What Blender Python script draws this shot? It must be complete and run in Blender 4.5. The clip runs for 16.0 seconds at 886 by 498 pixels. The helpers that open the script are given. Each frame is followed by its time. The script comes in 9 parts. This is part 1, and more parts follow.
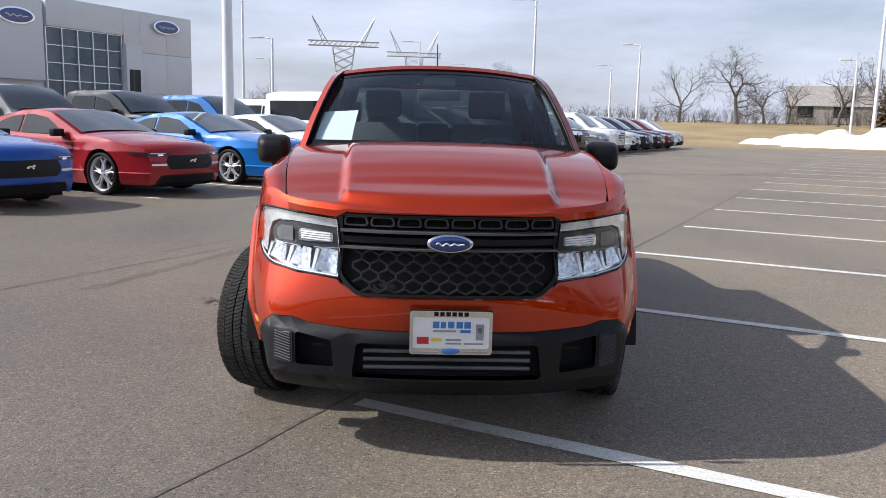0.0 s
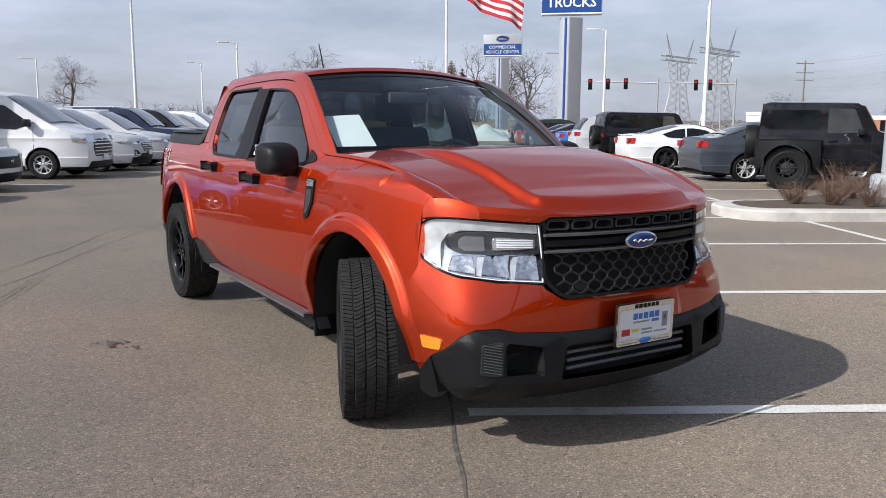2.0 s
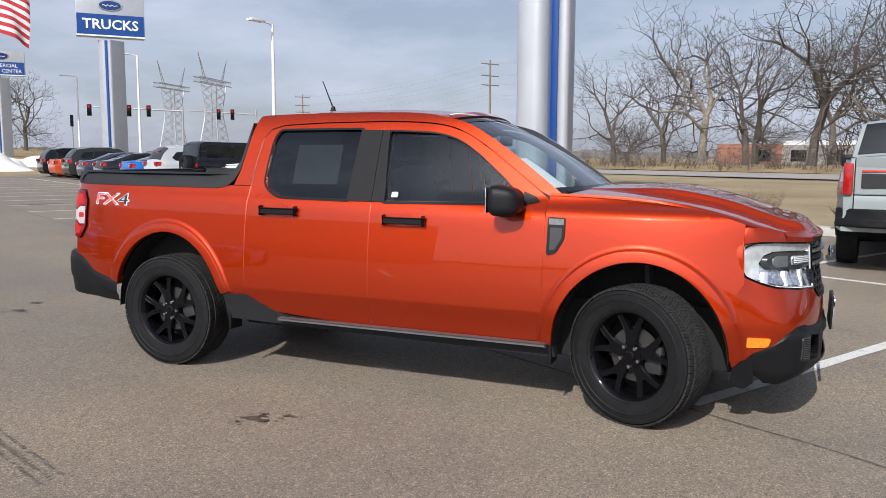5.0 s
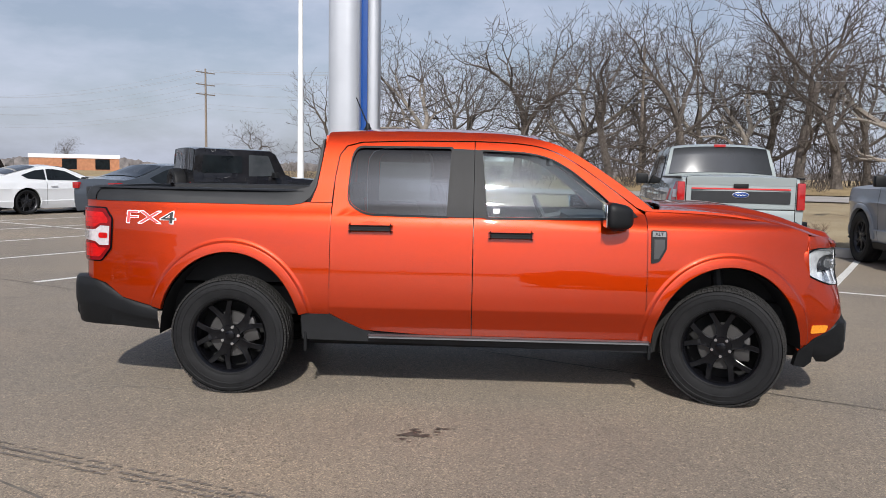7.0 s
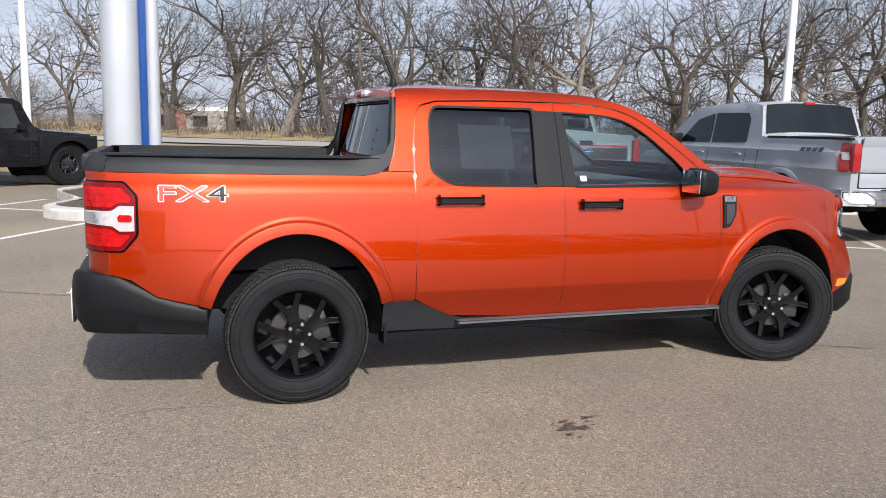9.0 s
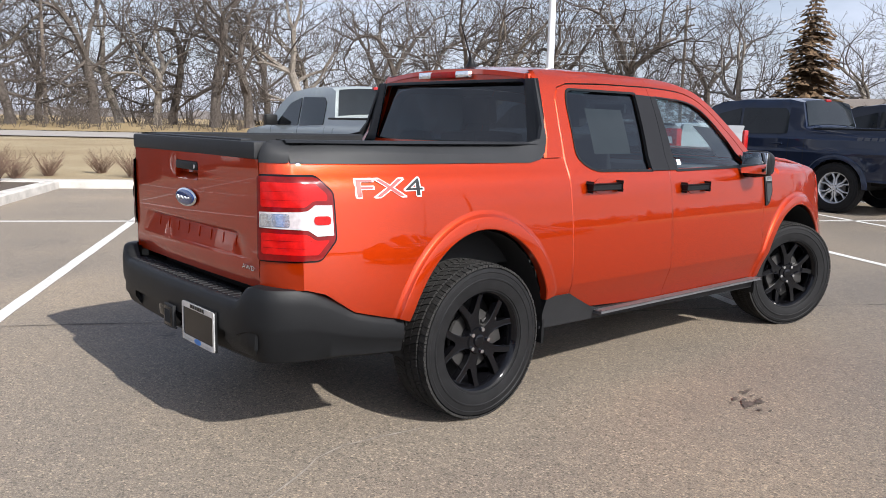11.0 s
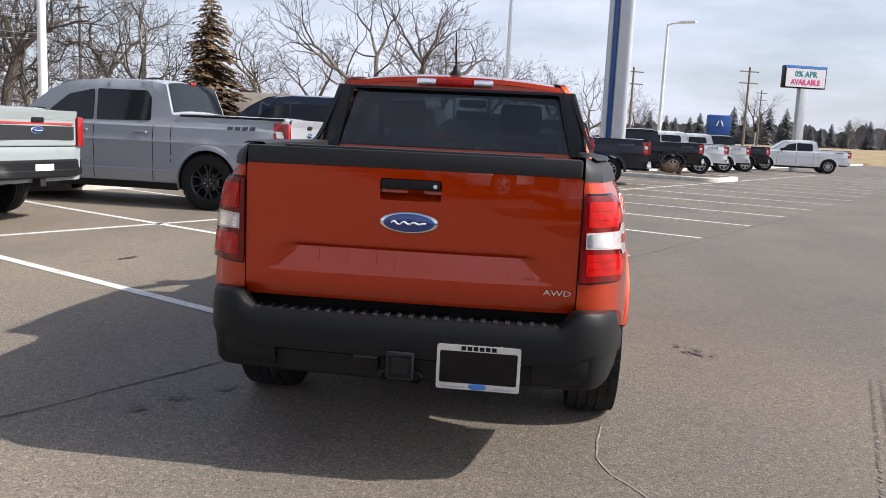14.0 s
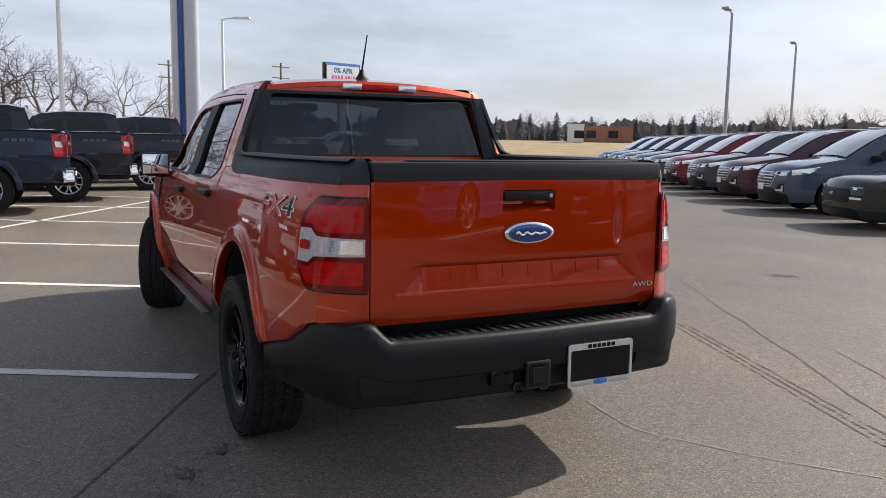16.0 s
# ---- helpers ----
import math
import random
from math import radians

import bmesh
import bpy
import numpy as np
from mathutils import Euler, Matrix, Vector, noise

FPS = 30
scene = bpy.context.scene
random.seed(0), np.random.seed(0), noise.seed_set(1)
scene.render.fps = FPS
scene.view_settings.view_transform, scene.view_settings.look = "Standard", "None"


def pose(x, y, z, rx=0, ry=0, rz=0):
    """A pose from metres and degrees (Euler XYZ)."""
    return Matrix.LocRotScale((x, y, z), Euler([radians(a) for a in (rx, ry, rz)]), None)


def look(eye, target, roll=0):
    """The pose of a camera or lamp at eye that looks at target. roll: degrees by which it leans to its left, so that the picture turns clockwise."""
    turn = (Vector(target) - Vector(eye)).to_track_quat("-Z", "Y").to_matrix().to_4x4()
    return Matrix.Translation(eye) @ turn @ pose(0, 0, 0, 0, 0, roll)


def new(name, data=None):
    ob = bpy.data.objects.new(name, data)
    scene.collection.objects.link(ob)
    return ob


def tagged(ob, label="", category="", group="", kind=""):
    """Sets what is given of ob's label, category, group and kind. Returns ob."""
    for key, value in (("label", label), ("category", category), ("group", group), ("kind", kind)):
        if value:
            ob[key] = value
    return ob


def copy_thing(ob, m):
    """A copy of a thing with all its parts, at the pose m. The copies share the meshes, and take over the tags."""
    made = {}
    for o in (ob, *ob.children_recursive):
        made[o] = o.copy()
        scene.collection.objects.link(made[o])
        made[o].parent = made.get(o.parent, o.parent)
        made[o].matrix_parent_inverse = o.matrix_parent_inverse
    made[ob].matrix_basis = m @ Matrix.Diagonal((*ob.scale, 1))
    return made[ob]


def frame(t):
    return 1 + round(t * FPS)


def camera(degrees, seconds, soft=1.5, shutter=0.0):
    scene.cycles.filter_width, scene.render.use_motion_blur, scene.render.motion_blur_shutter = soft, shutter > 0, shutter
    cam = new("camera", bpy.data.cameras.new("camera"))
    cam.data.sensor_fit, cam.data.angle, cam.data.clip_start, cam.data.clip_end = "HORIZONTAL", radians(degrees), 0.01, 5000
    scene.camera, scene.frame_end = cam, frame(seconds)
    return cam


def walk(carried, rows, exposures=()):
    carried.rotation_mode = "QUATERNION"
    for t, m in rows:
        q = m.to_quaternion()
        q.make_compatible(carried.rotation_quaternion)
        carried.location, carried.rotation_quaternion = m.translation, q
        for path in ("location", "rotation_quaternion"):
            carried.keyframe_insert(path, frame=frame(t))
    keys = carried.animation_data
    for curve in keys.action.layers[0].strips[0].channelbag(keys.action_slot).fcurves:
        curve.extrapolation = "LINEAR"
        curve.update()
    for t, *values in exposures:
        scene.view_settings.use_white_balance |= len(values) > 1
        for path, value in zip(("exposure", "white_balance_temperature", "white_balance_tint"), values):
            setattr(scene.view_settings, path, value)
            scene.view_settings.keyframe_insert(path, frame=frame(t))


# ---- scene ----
from mathutils import Quaternion

cam = camera(58.0, 16.0, soft=0.75)
PATH = [
    (0, (-0.141, -5.447, 1.333), (-0.066, -3.473, 1.019), 1.4),
    (0.5, (-0.736, -5.461, 1.363), (-0.383, -3.515, 1.062), 1.5),
    (1, (-1.302, -5.267, 1.341), (-0.709, -3.381, 1.042), 0.7),
    (1.5, (-1.873, -5.099, 1.35), (-1.048, -3.303, 1.047), 0.1),
    (2, (-2.369, -4.769, 1.328), (-1.334, -3.085, 1.024), 0.3),
    (2.5, (-2.908, -4.46, 1.354), (-1.657, -2.928, 1.058), 0.8),
    (3, (-3.36, -4.114, 1.36), (-1.939, -2.736, 1.078), 0.4),
    (3.5, (-3.837, -3.695, 1.397), (-2.307, -2.427, 1.169), -0.2),
    (4, (-4.275, -3.274, 1.4), (-2.657, -2.12, 1.171), -0.4),
    (4.2, (-4.412, -3.052, 1.392), (-2.746, -1.97, 1.163), -0.3),
    (6.3, (-5.687, -0.839, 1.417), (-3.731, -0.488, 1.201), 0.6),
    (6.5, (-5.720, -0.583, 1.422), (-3.753, -0.297, 1.214), 0.5),
    (7, (-5.757, 0.012, 1.403), (-3.769, 0.092, 1.212), 1.0),
    (7.5, (-5.589, 0.577, 1.388), (-3.602, 0.484, 1.190), 1.2),
    (8, (-5.443, 1.153, 1.389), (-3.472, 0.892, 1.185), 1.1),
    (8.5, (-5.218, 1.647, 1.432), (-3.286, 1.211, 1.173), 1.0),
    (9, (-4.924, 2.166, 1.434), (-3.059, 1.515, 1.137), 1.4),
    (9.2, (-4.820, 2.389, 1.442), (-2.995, 1.646, 1.122), 1.8),
    (11.3, (-3.263, 4.315, 1.354), (-1.872, 2.909, 1.053), 0.9),
    (11.5, (-3.112, 4.487, 1.376), (-1.801, 3.007, 1.077), 0.6),
    (12, (-2.602, 4.75, 1.342), (-1.47, 3.127, 1.046), 0.9),
    (12.5, (-2.084, 5.06, 1.334), (-1.145, 3.319, 1.04), 1.7),
    (13, (-1.552, 5.273, 1.323), (-0.832, 3.429, 1.036), 1.9),
    (13.5, (-0.99, 5.437, 1.33), (-0.515, 3.516, 1.037), 1.8),
    (14, (-0.446, 5.558, 1.345), (-0.242, 3.589, 1.06), 2.7),
    (14.5, (0.117, 5.518, 1.348), (0.036, 3.539, 1.065), 2.7),
    (15, (0.673, 5.5, 1.364), (0.302, 3.555, 1.087), 2.4),
    (15.5, (1.168, 5.306, 1.337), (0.515, 3.435, 1.067), 1.4),
    (16, (1.674, 5.136, 1.342), (0.781, 3.366, 1.078), 0.9),
]
walk(cam, [(t, look(eye, target, roll)) for t, eye, target, roll in PATH],
     [(0, 0.25, 6200, 10), (1.0, 0.08, 6200, 10), (2.5, -0.03, 6200, 10), (4.0, -0.08, 6200, 10), (6.5, -0.10, 6250, 10), (7.5, -0.22, 6250, 10), (8.2, -0.13, 6250, 10), (8.7, 0.08, 6300, 10), (9.0, 0.18, 6250, 10), (11.5, 0.4, 6300, 10), (13.3, 0.45, 6400, 10), (14.5, 0.34, 6400, 10), (16.0, 0.25, 6500, 10)])
# ---- sky and sun ----
world = bpy.data.worlds.new("sky")
scene.world = world
world.use_nodes = True
wn, wl = world.node_tree.nodes, world.node_tree.links
sky = wn.new("ShaderNodeTexSky")
sky.sky_type, sky.sun_disc = "NISHITA", False
sky.sun_elevation, sky.sun_rotation = radians(37.5), radians(270)
sky.dust_density, sky.air_density, sky.ozone_density = 2.2, 1.0, 1.5
coord = wn.new("ShaderNodeTexCoord")
stretch = wn.new("ShaderNodeMapping")
stretch.inputs["Scale"].default_value = (1.6, 2.4, 7.0)
cloud = wn.new("ShaderNodeTexNoise")
cloud.inputs["Scale"].default_value, cloud.inputs["Detail"].default_value, cloud.inputs["Roughness"].default_value = 1.5, 7.0, 0.58
cramp = wn.new("ShaderNodeValToRGB")
cramp.color_ramp.elements[0].position, cramp.color_ramp.elements[1].position = 0.36, 0.72
cramp.color_ramp.elements[0].color, cramp.color_ramp.elements[1].color = (0.35, 0.35, 0.35, 1), (0.92, 0.92, 0.92, 1)
veil = wn.new("ShaderNodeMixRGB")
# thin cloud scatters more light the nearer it lies to the sun
near = wn.new("ShaderNodeVectorMath")
near.operation, near.inputs[1].default_value = "DOT_PRODUCT", (-0.7925, -0.0183, 0.6096)
wl.new(coord.outputs["Generated"], near.inputs[0])
glow = None
for sharp, gain in ((10.0, 3.0), (120.0, 16.0)):
    base_of = wn.new("ShaderNodeMath")
    base_of.operation, base_of.inputs[1].default_value = "MAXIMUM", 0.0
    raised = wn.new("ShaderNodeMath")
    raised.operation, raised.inputs[1].default_value = "POWER", sharp
    lobe = wn.new("ShaderNodeMath")
    lobe.operation, lobe.inputs[1].default_value, lobe.inputs[2].default_value = "MULTIPLY_ADD", gain, 1.0 if glow is None else 0.0
    wl.new(near.outputs["Value"], base_of.inputs[0])
    wl.new(base_of.outputs[0], raised.inputs[0])
    wl.new(raised.outputs[0], lobe.inputs[0])
    if glow is not None:
        wl.new(glow, lobe.inputs[2])
    glow = lobe.outputs[0]
lit_cloud = wn.new("ShaderNodeVectorMath")
lit_cloud.operation, lit_cloud.inputs[0].default_value = "SCALE", (8.9, 9.3, 11.0)
wl.new(glow, lit_cloud.inputs["Scale"])
wl.new(lit_cloud.outputs[0], veil.inputs[2])
wl.new(coord.outputs["Generated"], stretch.inputs[0])
wl.new(stretch.outputs[0], cloud.inputs["Vector"])
wl.new(cloud.outputs["Fac"], cramp.inputs[0])
# the haze thins towards the zenith
part_z = wn.new("ShaderNodeSeparateXYZ")
thin = wn.new("ShaderNodeMapRange")
thin.inputs[1].default_value, thin.inputs[2].default_value, thin.inputs[3].default_value, thin.inputs[4].default_value = 0.28, 0.75, 1.0, 0.22
amount = wn.new("ShaderNodeMath")
amount.operation = "MULTIPLY"
wl.new(coord.outputs["Generated"], part_z.inputs[0])
wl.new(part_z.outputs[2], thin.inputs[0])
wl.new(cramp.outputs[0], amount.inputs[0])
wl.new(thin.outputs[0], amount.inputs[1])
wl.new(amount.outputs[0], veil.inputs[0])
wl.new(sky.outputs[0], veil.inputs[1])
wl.new(veil.outputs[0], wn["Background"].inputs[0])
wn["Background"].inputs[1].default_value = 0.085
sun = new("sun", bpy.data.lights.new("sun", "SUN"))
sun.data.energy, sun.data.angle, sun.data.color = 4.65, radians(0.5), (1.0, 0.95, 0.87)
sun.matrix_world = look((0, 0, 0), (1.30, 0.03, -1.0))

# ---- materials ----
def material(name):
    m = bpy.data.materials.new(name)
    m.use_nodes = True
    n, l = m.node_tree.nodes, m.node_tree.links
    return m, n, l, n["Principled BSDF"]


def noise_node(n, l, scale, detail=4.0, rough=0.55, vec="Object", stretch=None):
    c = n.new("ShaderNodeTexCoord")
    t = n.new("ShaderNodeTexNoise")
    t.inputs["Scale"].default_value, t.inputs["Detail"].default_value, t.inputs["Roughness"].default_value = scale, detail, rough
    if stretch:
        mp = n.new("ShaderNodeMapping")
        mp.inputs["Scale"].default_value = stretch
        l.new(c.outputs[vec], mp.inputs[0])
        l.new(mp.outputs[0], t.inputs["Vector"])
    else:
        l.new(c.outputs[vec], t.inputs["Vector"])
    return t


def ramp(n, l, src, stops):
    r = n.new("ShaderNodeValToRGB")
    e = r.color_ramp.elements
    while len(e) < len(stops):
        e.new(0.5)
    for el, (p, c) in zip(e, stops):
        el.position, el.color = p, (*c, 1)
    l.new(src, r.inputs[0])
    return r


def mixed(n, l, fac, a, b, mode="MIX"):
    x = n.new("ShaderNodeMixRGB")
    x.blend_type = mode
    for i, v in ((0, fac), (1, a), (2, b)):
        if isinstance(v, (int, float)):
            x.inputs[i].default_value = v
        elif isinstance(v, tuple):
            x.inputs[i].default_value = (*v, 1)
        else:
            l.new(v, x.inputs[i])
    return x.outputs[0]


def bump(n, l, bsdf, height, strength, dist):
    b = n.new("ShaderNodeBump")
    b.inputs["Strength"].default_value, b.inputs["Distance"].default_value = strength, dist
    l.new(height, b.inputs["Height"])
    l.new(b.outputs[0], bsdf.inputs["Normal"])


def plain(name, col, rough=0.5, metal=0.0, vary=0.12, scale=9.0, coat=0.0, bumps=0.0, bscale=300.0, spec=0.5):
    """A surface with soft variation of colour and gloss, and fine relief if asked."""
    m, n, l, b = material(name)
    t = noise_node(n, l, scale)
    dark = tuple(max(0.0, c * (1 - vary)) for c in col)
    light = tuple(min(1.0, c * (1 + vary)) for c in col)
    r = ramp(n, l, t.outputs["Fac"], [(0.3, dark), (0.7, light)])
    l.new(r.outputs[0], b.inputs["Base Color"])
    b.inputs["Roughness"].default_value, b.inputs["Metallic"].default_value = rough, metal
    b.inputs["Coat Weight"].default_value, b.inputs["Specular IOR Level"].default_value = coat, spec
    b.inputs["Coat Roughness"].default_value = 0.03
    if bumps:
        t2 = noise_node(n, l, bscale, 3.0)
        bump(n, l, b, t2.outputs["Fac"], bumps, 0.002)
    return m


def paint(name, col, flake=0.35, metal=0.35, rough=0.34):
    """Metallic car paint under clear coat."""
    m, n, l, b = material(name)
    fine = noise_node(n, l, 900.0, 2.0)
    r = ramp(n, l, fine.outputs["Fac"], [(0.35, tuple(c * (1 - flake) for c in col)), (0.65, tuple(min(1, c * (1 + flake)) for c in col))])
    dust = noise_node(n, l, 3.0, 5.0)
    d = ramp(n, l, dust.outputs["Fac"], [(0.5, (0, 0, 0)), (0.85, (0.004, 0.004, 0.004))])
    l.new(mixed(n, l, d.outputs[0], r.outputs[0], (0.30, 0.26, 0.22)), b.inputs["Base Color"])
    b.inputs["Metallic"].default_value, b.inputs["Roughness"].default_value = metal, rough
    b.inputs["Specular IOR Level"].default_value = 0.05
    b.inputs["Coat Weight"].default_value, b.inputs["Coat Roughness"].default_value, b.inputs["Coat IOR"].default_value = 1.0, 0.006, 1.54
    return m


def shared_paint():
    """Car paint whose colour is the object's own colour."""
    m, n, l, b = material("car_paint")
    info = n.new("ShaderNodeObjectInfo")
    dust = noise_node(n, l, 2.5, 5.0)
    d = ramp(n, l, dust.outputs["Fac"], [(0.45, (0, 0, 0)), (0.85, (0.035, 0.035, 0.035))])
    l.new(mixed(n, l, d.outputs[0], info.outputs["Color"], (0.30, 0.28, 0.26)), b.inputs["Base Color"])
    b.inputs["Metallic"].default_value, b.inputs["Roughness"].default_value, b.inputs["Specular IOR Level"].default_value = 0.05, 0.5, 0.05
    b.inputs["Coat Weight"].default_value, b.inputs["Coat Roughness"].default_value, b.inputs["Coat IOR"].default_value = 1.0, 0.012, 1.45
    return m


def glass(name, tint, ior=1.5, gain=1.0):
    m, n, l, b = material(name)
    n.remove(b)
    tr = n.new("ShaderNodeBsdfTransparent")
    tr.inputs[0].default_value = (*tint, 1)
    gl = n.new("ShaderNodeBsdfGlossy")
    gl.inputs["Roughness"].default_value = 0.02
    gl.inputs[0].default_value = (0.95 * gain, 0.97 * gain, gain, 1)
    fr = n.new("ShaderNodeLayerWeight")
    fr.inputs[0].default_value = 0.5
    pw = n.new("ShaderNodeMath")
    pw.operation, pw.inputs[1].default_value = "POWER", 4.5
    base = ((ior - 1) / (ior + 1)) ** 2 * 1.5
    ma = n.new("ShaderNodeMath")
    ma.operation, ma.inputs[1].default_value, ma.inputs[2].default_value = "MULTIPLY_ADD", 1 - base, base
    mx = n.new("ShaderNodeMixShader")
    l.new(fr.outputs["Facing"], pw.inputs[0])
    l.new(pw.outputs[0], ma.inputs[0])
    l.new(ma.outputs[0], mx.inputs[0])
    l.new(tr.outputs[0], mx.inputs[1])
    l.new(gl.outputs[0], mx.inputs[2])
    l.new(mx.outputs[0], n["Material Output"].inputs[0])
    return m


def asphalt_material():
    m, n, l, b = material("asphalt")
    grit = noise_node(n, l, 125.0, 3.0, 0.85)
    chips = n.new("ShaderNodeTexVoronoi")
    chips.inputs["Scale"].default_value = 105.0
    cc = n.new("ShaderNodeTexCoord")
    l.new(cc.outputs["Object"], chips.inputs["Vector"])
    c0 = ramp(n, l, grit.outputs["Fac"], [(0.34, (0.087, 0.073, 0.059)), (0.44, (0.171, 0.146, 0.118)), (0.56, (0.224, 0.192, 0.156)), (0.67, (0.375, 0.324, 0.264))])
    sep = n.new("ShaderNodeSeparateColor")
    l.new(chips.outputs["Color"], sep.inputs[0])
    ck = ramp(n, l, sep.outputs[0], [(0.0, (0.50, 0.50, 0.50)), (0.16, (0.86, 0.86, 0.86)), (0.74, (1.03, 1.02, 1.01)), (0.88, (1.24, 1.21, 1.17)), (1.0, (1.68, 1.62, 1.52))])
    c1v = mixed(n, l, 1.0, c0.outputs[0], ck.outputs[0], "MULTIPLY")
    speck = noise_node(n, l, 22.0, 5.0, 0.7)
    sk = ramp(n, l, speck.outputs["Fac"], [(0.33, (0.86, 0.86, 0.86)), (0.5, (1, 1, 1)), (0.68, (1.10, 1.09, 1.07))])
    c1 = mixed(n, l, 1.0, c1v, sk.outputs[0], "MULTIPLY")
    patch = noise_node(n, l, 0.35, 5.0)
    c2 = ramp(n, l, patch.outputs["Fac"], [(0.32, (0.82, 0.83, 0.85)), (0.5, (1.0, 0.99, 0.97)), (0.68, (1.17, 1.12, 1.05))])
    stain = noise_node(n, l, 1.7, 6.0, 0.65)
    c3 = ramp(n, l, stain.outputs["Fac"], [(0.26, (0.74, 0.74, 0.76)), (0.42, (1, 1, 1)), (0.62, (1, 1, 1)), (0.78, (1.13, 1.10, 1.05))])
    # paving lanes laid side by side take the light a little differently
    lane = noise_node(n, l, 1.0, 2.0, 0.5, stretch=(0.55, 0.035, 1.0))
    c4 = ramp(n, l, lane.outputs["Fac"], [(0.40, (0.93, 0.93, 0.94)), (0.60, (1.06, 1.05, 1.03))])
    col = mixed(n, l, 1.0, c1, c2.outputs[0], "MULTIPLY")
    col = mixed(n, l, 1.0, col, c4.outputs[0], "MULTIPLY")
    l.new(mixed(n, l, 1.0, col, c3.outputs[0], "MULTIPLY"), b.inputs["Base Color"])
    b.inputs["Roughness"].default_value = 0.62
    b.inputs["Diffuse Roughness"].default_value = 0.6
    b.inputs["Specular IOR Level"].default_value = 0.5
    bump(n, l, b, grit.outputs["Fac"], 0.6, 0.008)
    return m


def line_material():
    m, n, l, b = material("line_paint")
    grit = noise_node(n, l, 120.0, 3.0, 0.7)
    wear = noise_node(n, l, 6.0, 6.0, 0.7)
    w = ramp(n, l, wear.outputs["Fac"], [(0.30, (0.42, 0.39, 0.35)), (0.46, (0.74, 0.73, 0.70))])
    g = ramp(n, l, grit.outputs["Fac"], [(0.30, (0.55, 0.53, 0.5)), (0.5, (1, 1, 1))])
    l.new(mixed(n, l, 1.0, w.outputs[0], g.outputs[0], "MULTIPLY"), b.inputs["Base Color"])
    b.inputs["Roughness"].default_value = 0.75
    bump(n, l, b, grit.outputs["Fac"], 0.4, 0.004)
    return m


def grass_material(name, stops, scale=3.0):
    m, n, l, b = material(name)
    a = noise_node(n, l, 0.22, 6.0, 0.6)
    f = noise_node(n, l, scale * 9, 5.0, 0.75)
    c1 = ramp(n, l, a.outputs["Fac"], stops)
    c2 = ramp(n, l, f.outputs["Fac"], [(0.3, (0.60, 0.58, 0.55)), (0.7, (1.22, 1.18, 1.10))])
    l.new(mixed(n, l, 1.0, c1.outputs[0], c2.outputs[0], "MULTIPLY"), b.inputs["Base Color"])
    b.inputs["Roughness"].default_value = 0.95
    bump(n, l, b, f.outputs["Fac"], 0.8, 0.05)
    return m


ORANGE = paint("orange_red_paint", (0.44, 0.031, 0.0003), flake=0.34, metal=0.72, rough=0.48)
CARPAINT = shared_paint()
BLACK_PLASTIC = plain("black_textured_plastic", (0.0085, 0.009, 0.010), 0.48, bumps=0.25, bscale=700.0, spec=0.25)
GREY_PLASTIC = plain("charcoal_plastic", (0.020, 0.021, 0.023), 0.55, bumps=0.2, bscale=600.0, spec=0.35)
GLOSS_BLACK = plain("gloss_black", (0.004, 0.004, 0.005), 0.07, spec=0.32)
RUBBER = plain("tyre_rubber", (0.0095, 0.0095, 0.0102), 0.58, vary=0.3, scale=20.0, bumps=0.2, bscale=250.0, spec=0.26)
RUBBER_DUSTY = plain("dusty_tread_rubber", (0.027, 0.026, 0.025), 0.85, vary=0.35, scale=25.0, spec=0.25)
DARK = plain("dark_underside", (0.012, 0.012, 0.012), 0.9)
SHRUB = plain("reddish_twigs", (0.16, 0.10, 0.070), 0.95, vary=0.3, scale=3.0)
STEEL = plain("brake_steel", (0.085, 0.082, 0.08), 0.38, 0.6)
CHROME = plain("chrome", (0.78, 0.79, 0.80), 0.08, 1.0, vary=0.03)
ALLOY = plain("silver_alloy", (0.74, 0.75, 0.76), 0.26, 0.55)
ALLOY_DARK = plain("dark_alloy", (0.05, 0.05, 0.055), 0.32, 0.6)
LAMP_SILVER = plain("lamp_reflector", (0.86, 0.87, 0.90), 0.14, 0.85, vary=0.08, scale=40.0)
LAMP_CELL = plain("lamp_cell_reflector", (0.60, 0.61, 0.64), 0.10, 0.9, vary=0.35, scale=60.0)
LAMP_WHITE = plain("lamp_white_diffuser", (0.88, 0.90, 0.93), 0.2, 0.0, vary=0.05, coat=0.8)
PALE_LENS = plain("pale_lamp_lens", (0.52, 0.47, 0.48), 0.15, 0.0, vary=0.15, scale=50.0, coat=1.0)
LAMP_GREY = plain("lamp_grey_bezel", (0.045, 0.047, 0.052), 0.3, 0.2)
LAMP_GUIDE = plain("lamp_light_guide", (0.80, 0.83, 0.87), 0.22, 0.55, vary=0.2, scale=22.0, coat=0.6)
DEEP_RED = plain("deep_red_lens", (0.16, 0.003, 0.003), 0.08, vary=0.3, scale=25.0, spec=0.4)
RED_LENS = plain("red_lamp_lens", (0.46, 0.006, 0.005), 0.10, 0.0, vary=0.25, scale=30.0, spec=0.3)
CAR_RED = plain("dark_red_lens", (0.34, 0.010, 0.010), 0.12, vary=0.2, scale=30.0, coat=0.5)
SATIN_TRIM = plain("satin_charcoal", (0.013, 0.013, 0.0145), 0.50, spec=0.2)
AMBER = plain("amber_lens", (0.85, 0.30, 0.02), 0.2, 0.0, vary=0.15, scale=60.0, coat=0.8)
BLUE_BADGE = plain("badge_blue", (0.012, 0.045, 0.20), 0.2, 0.2, coat=1.0)
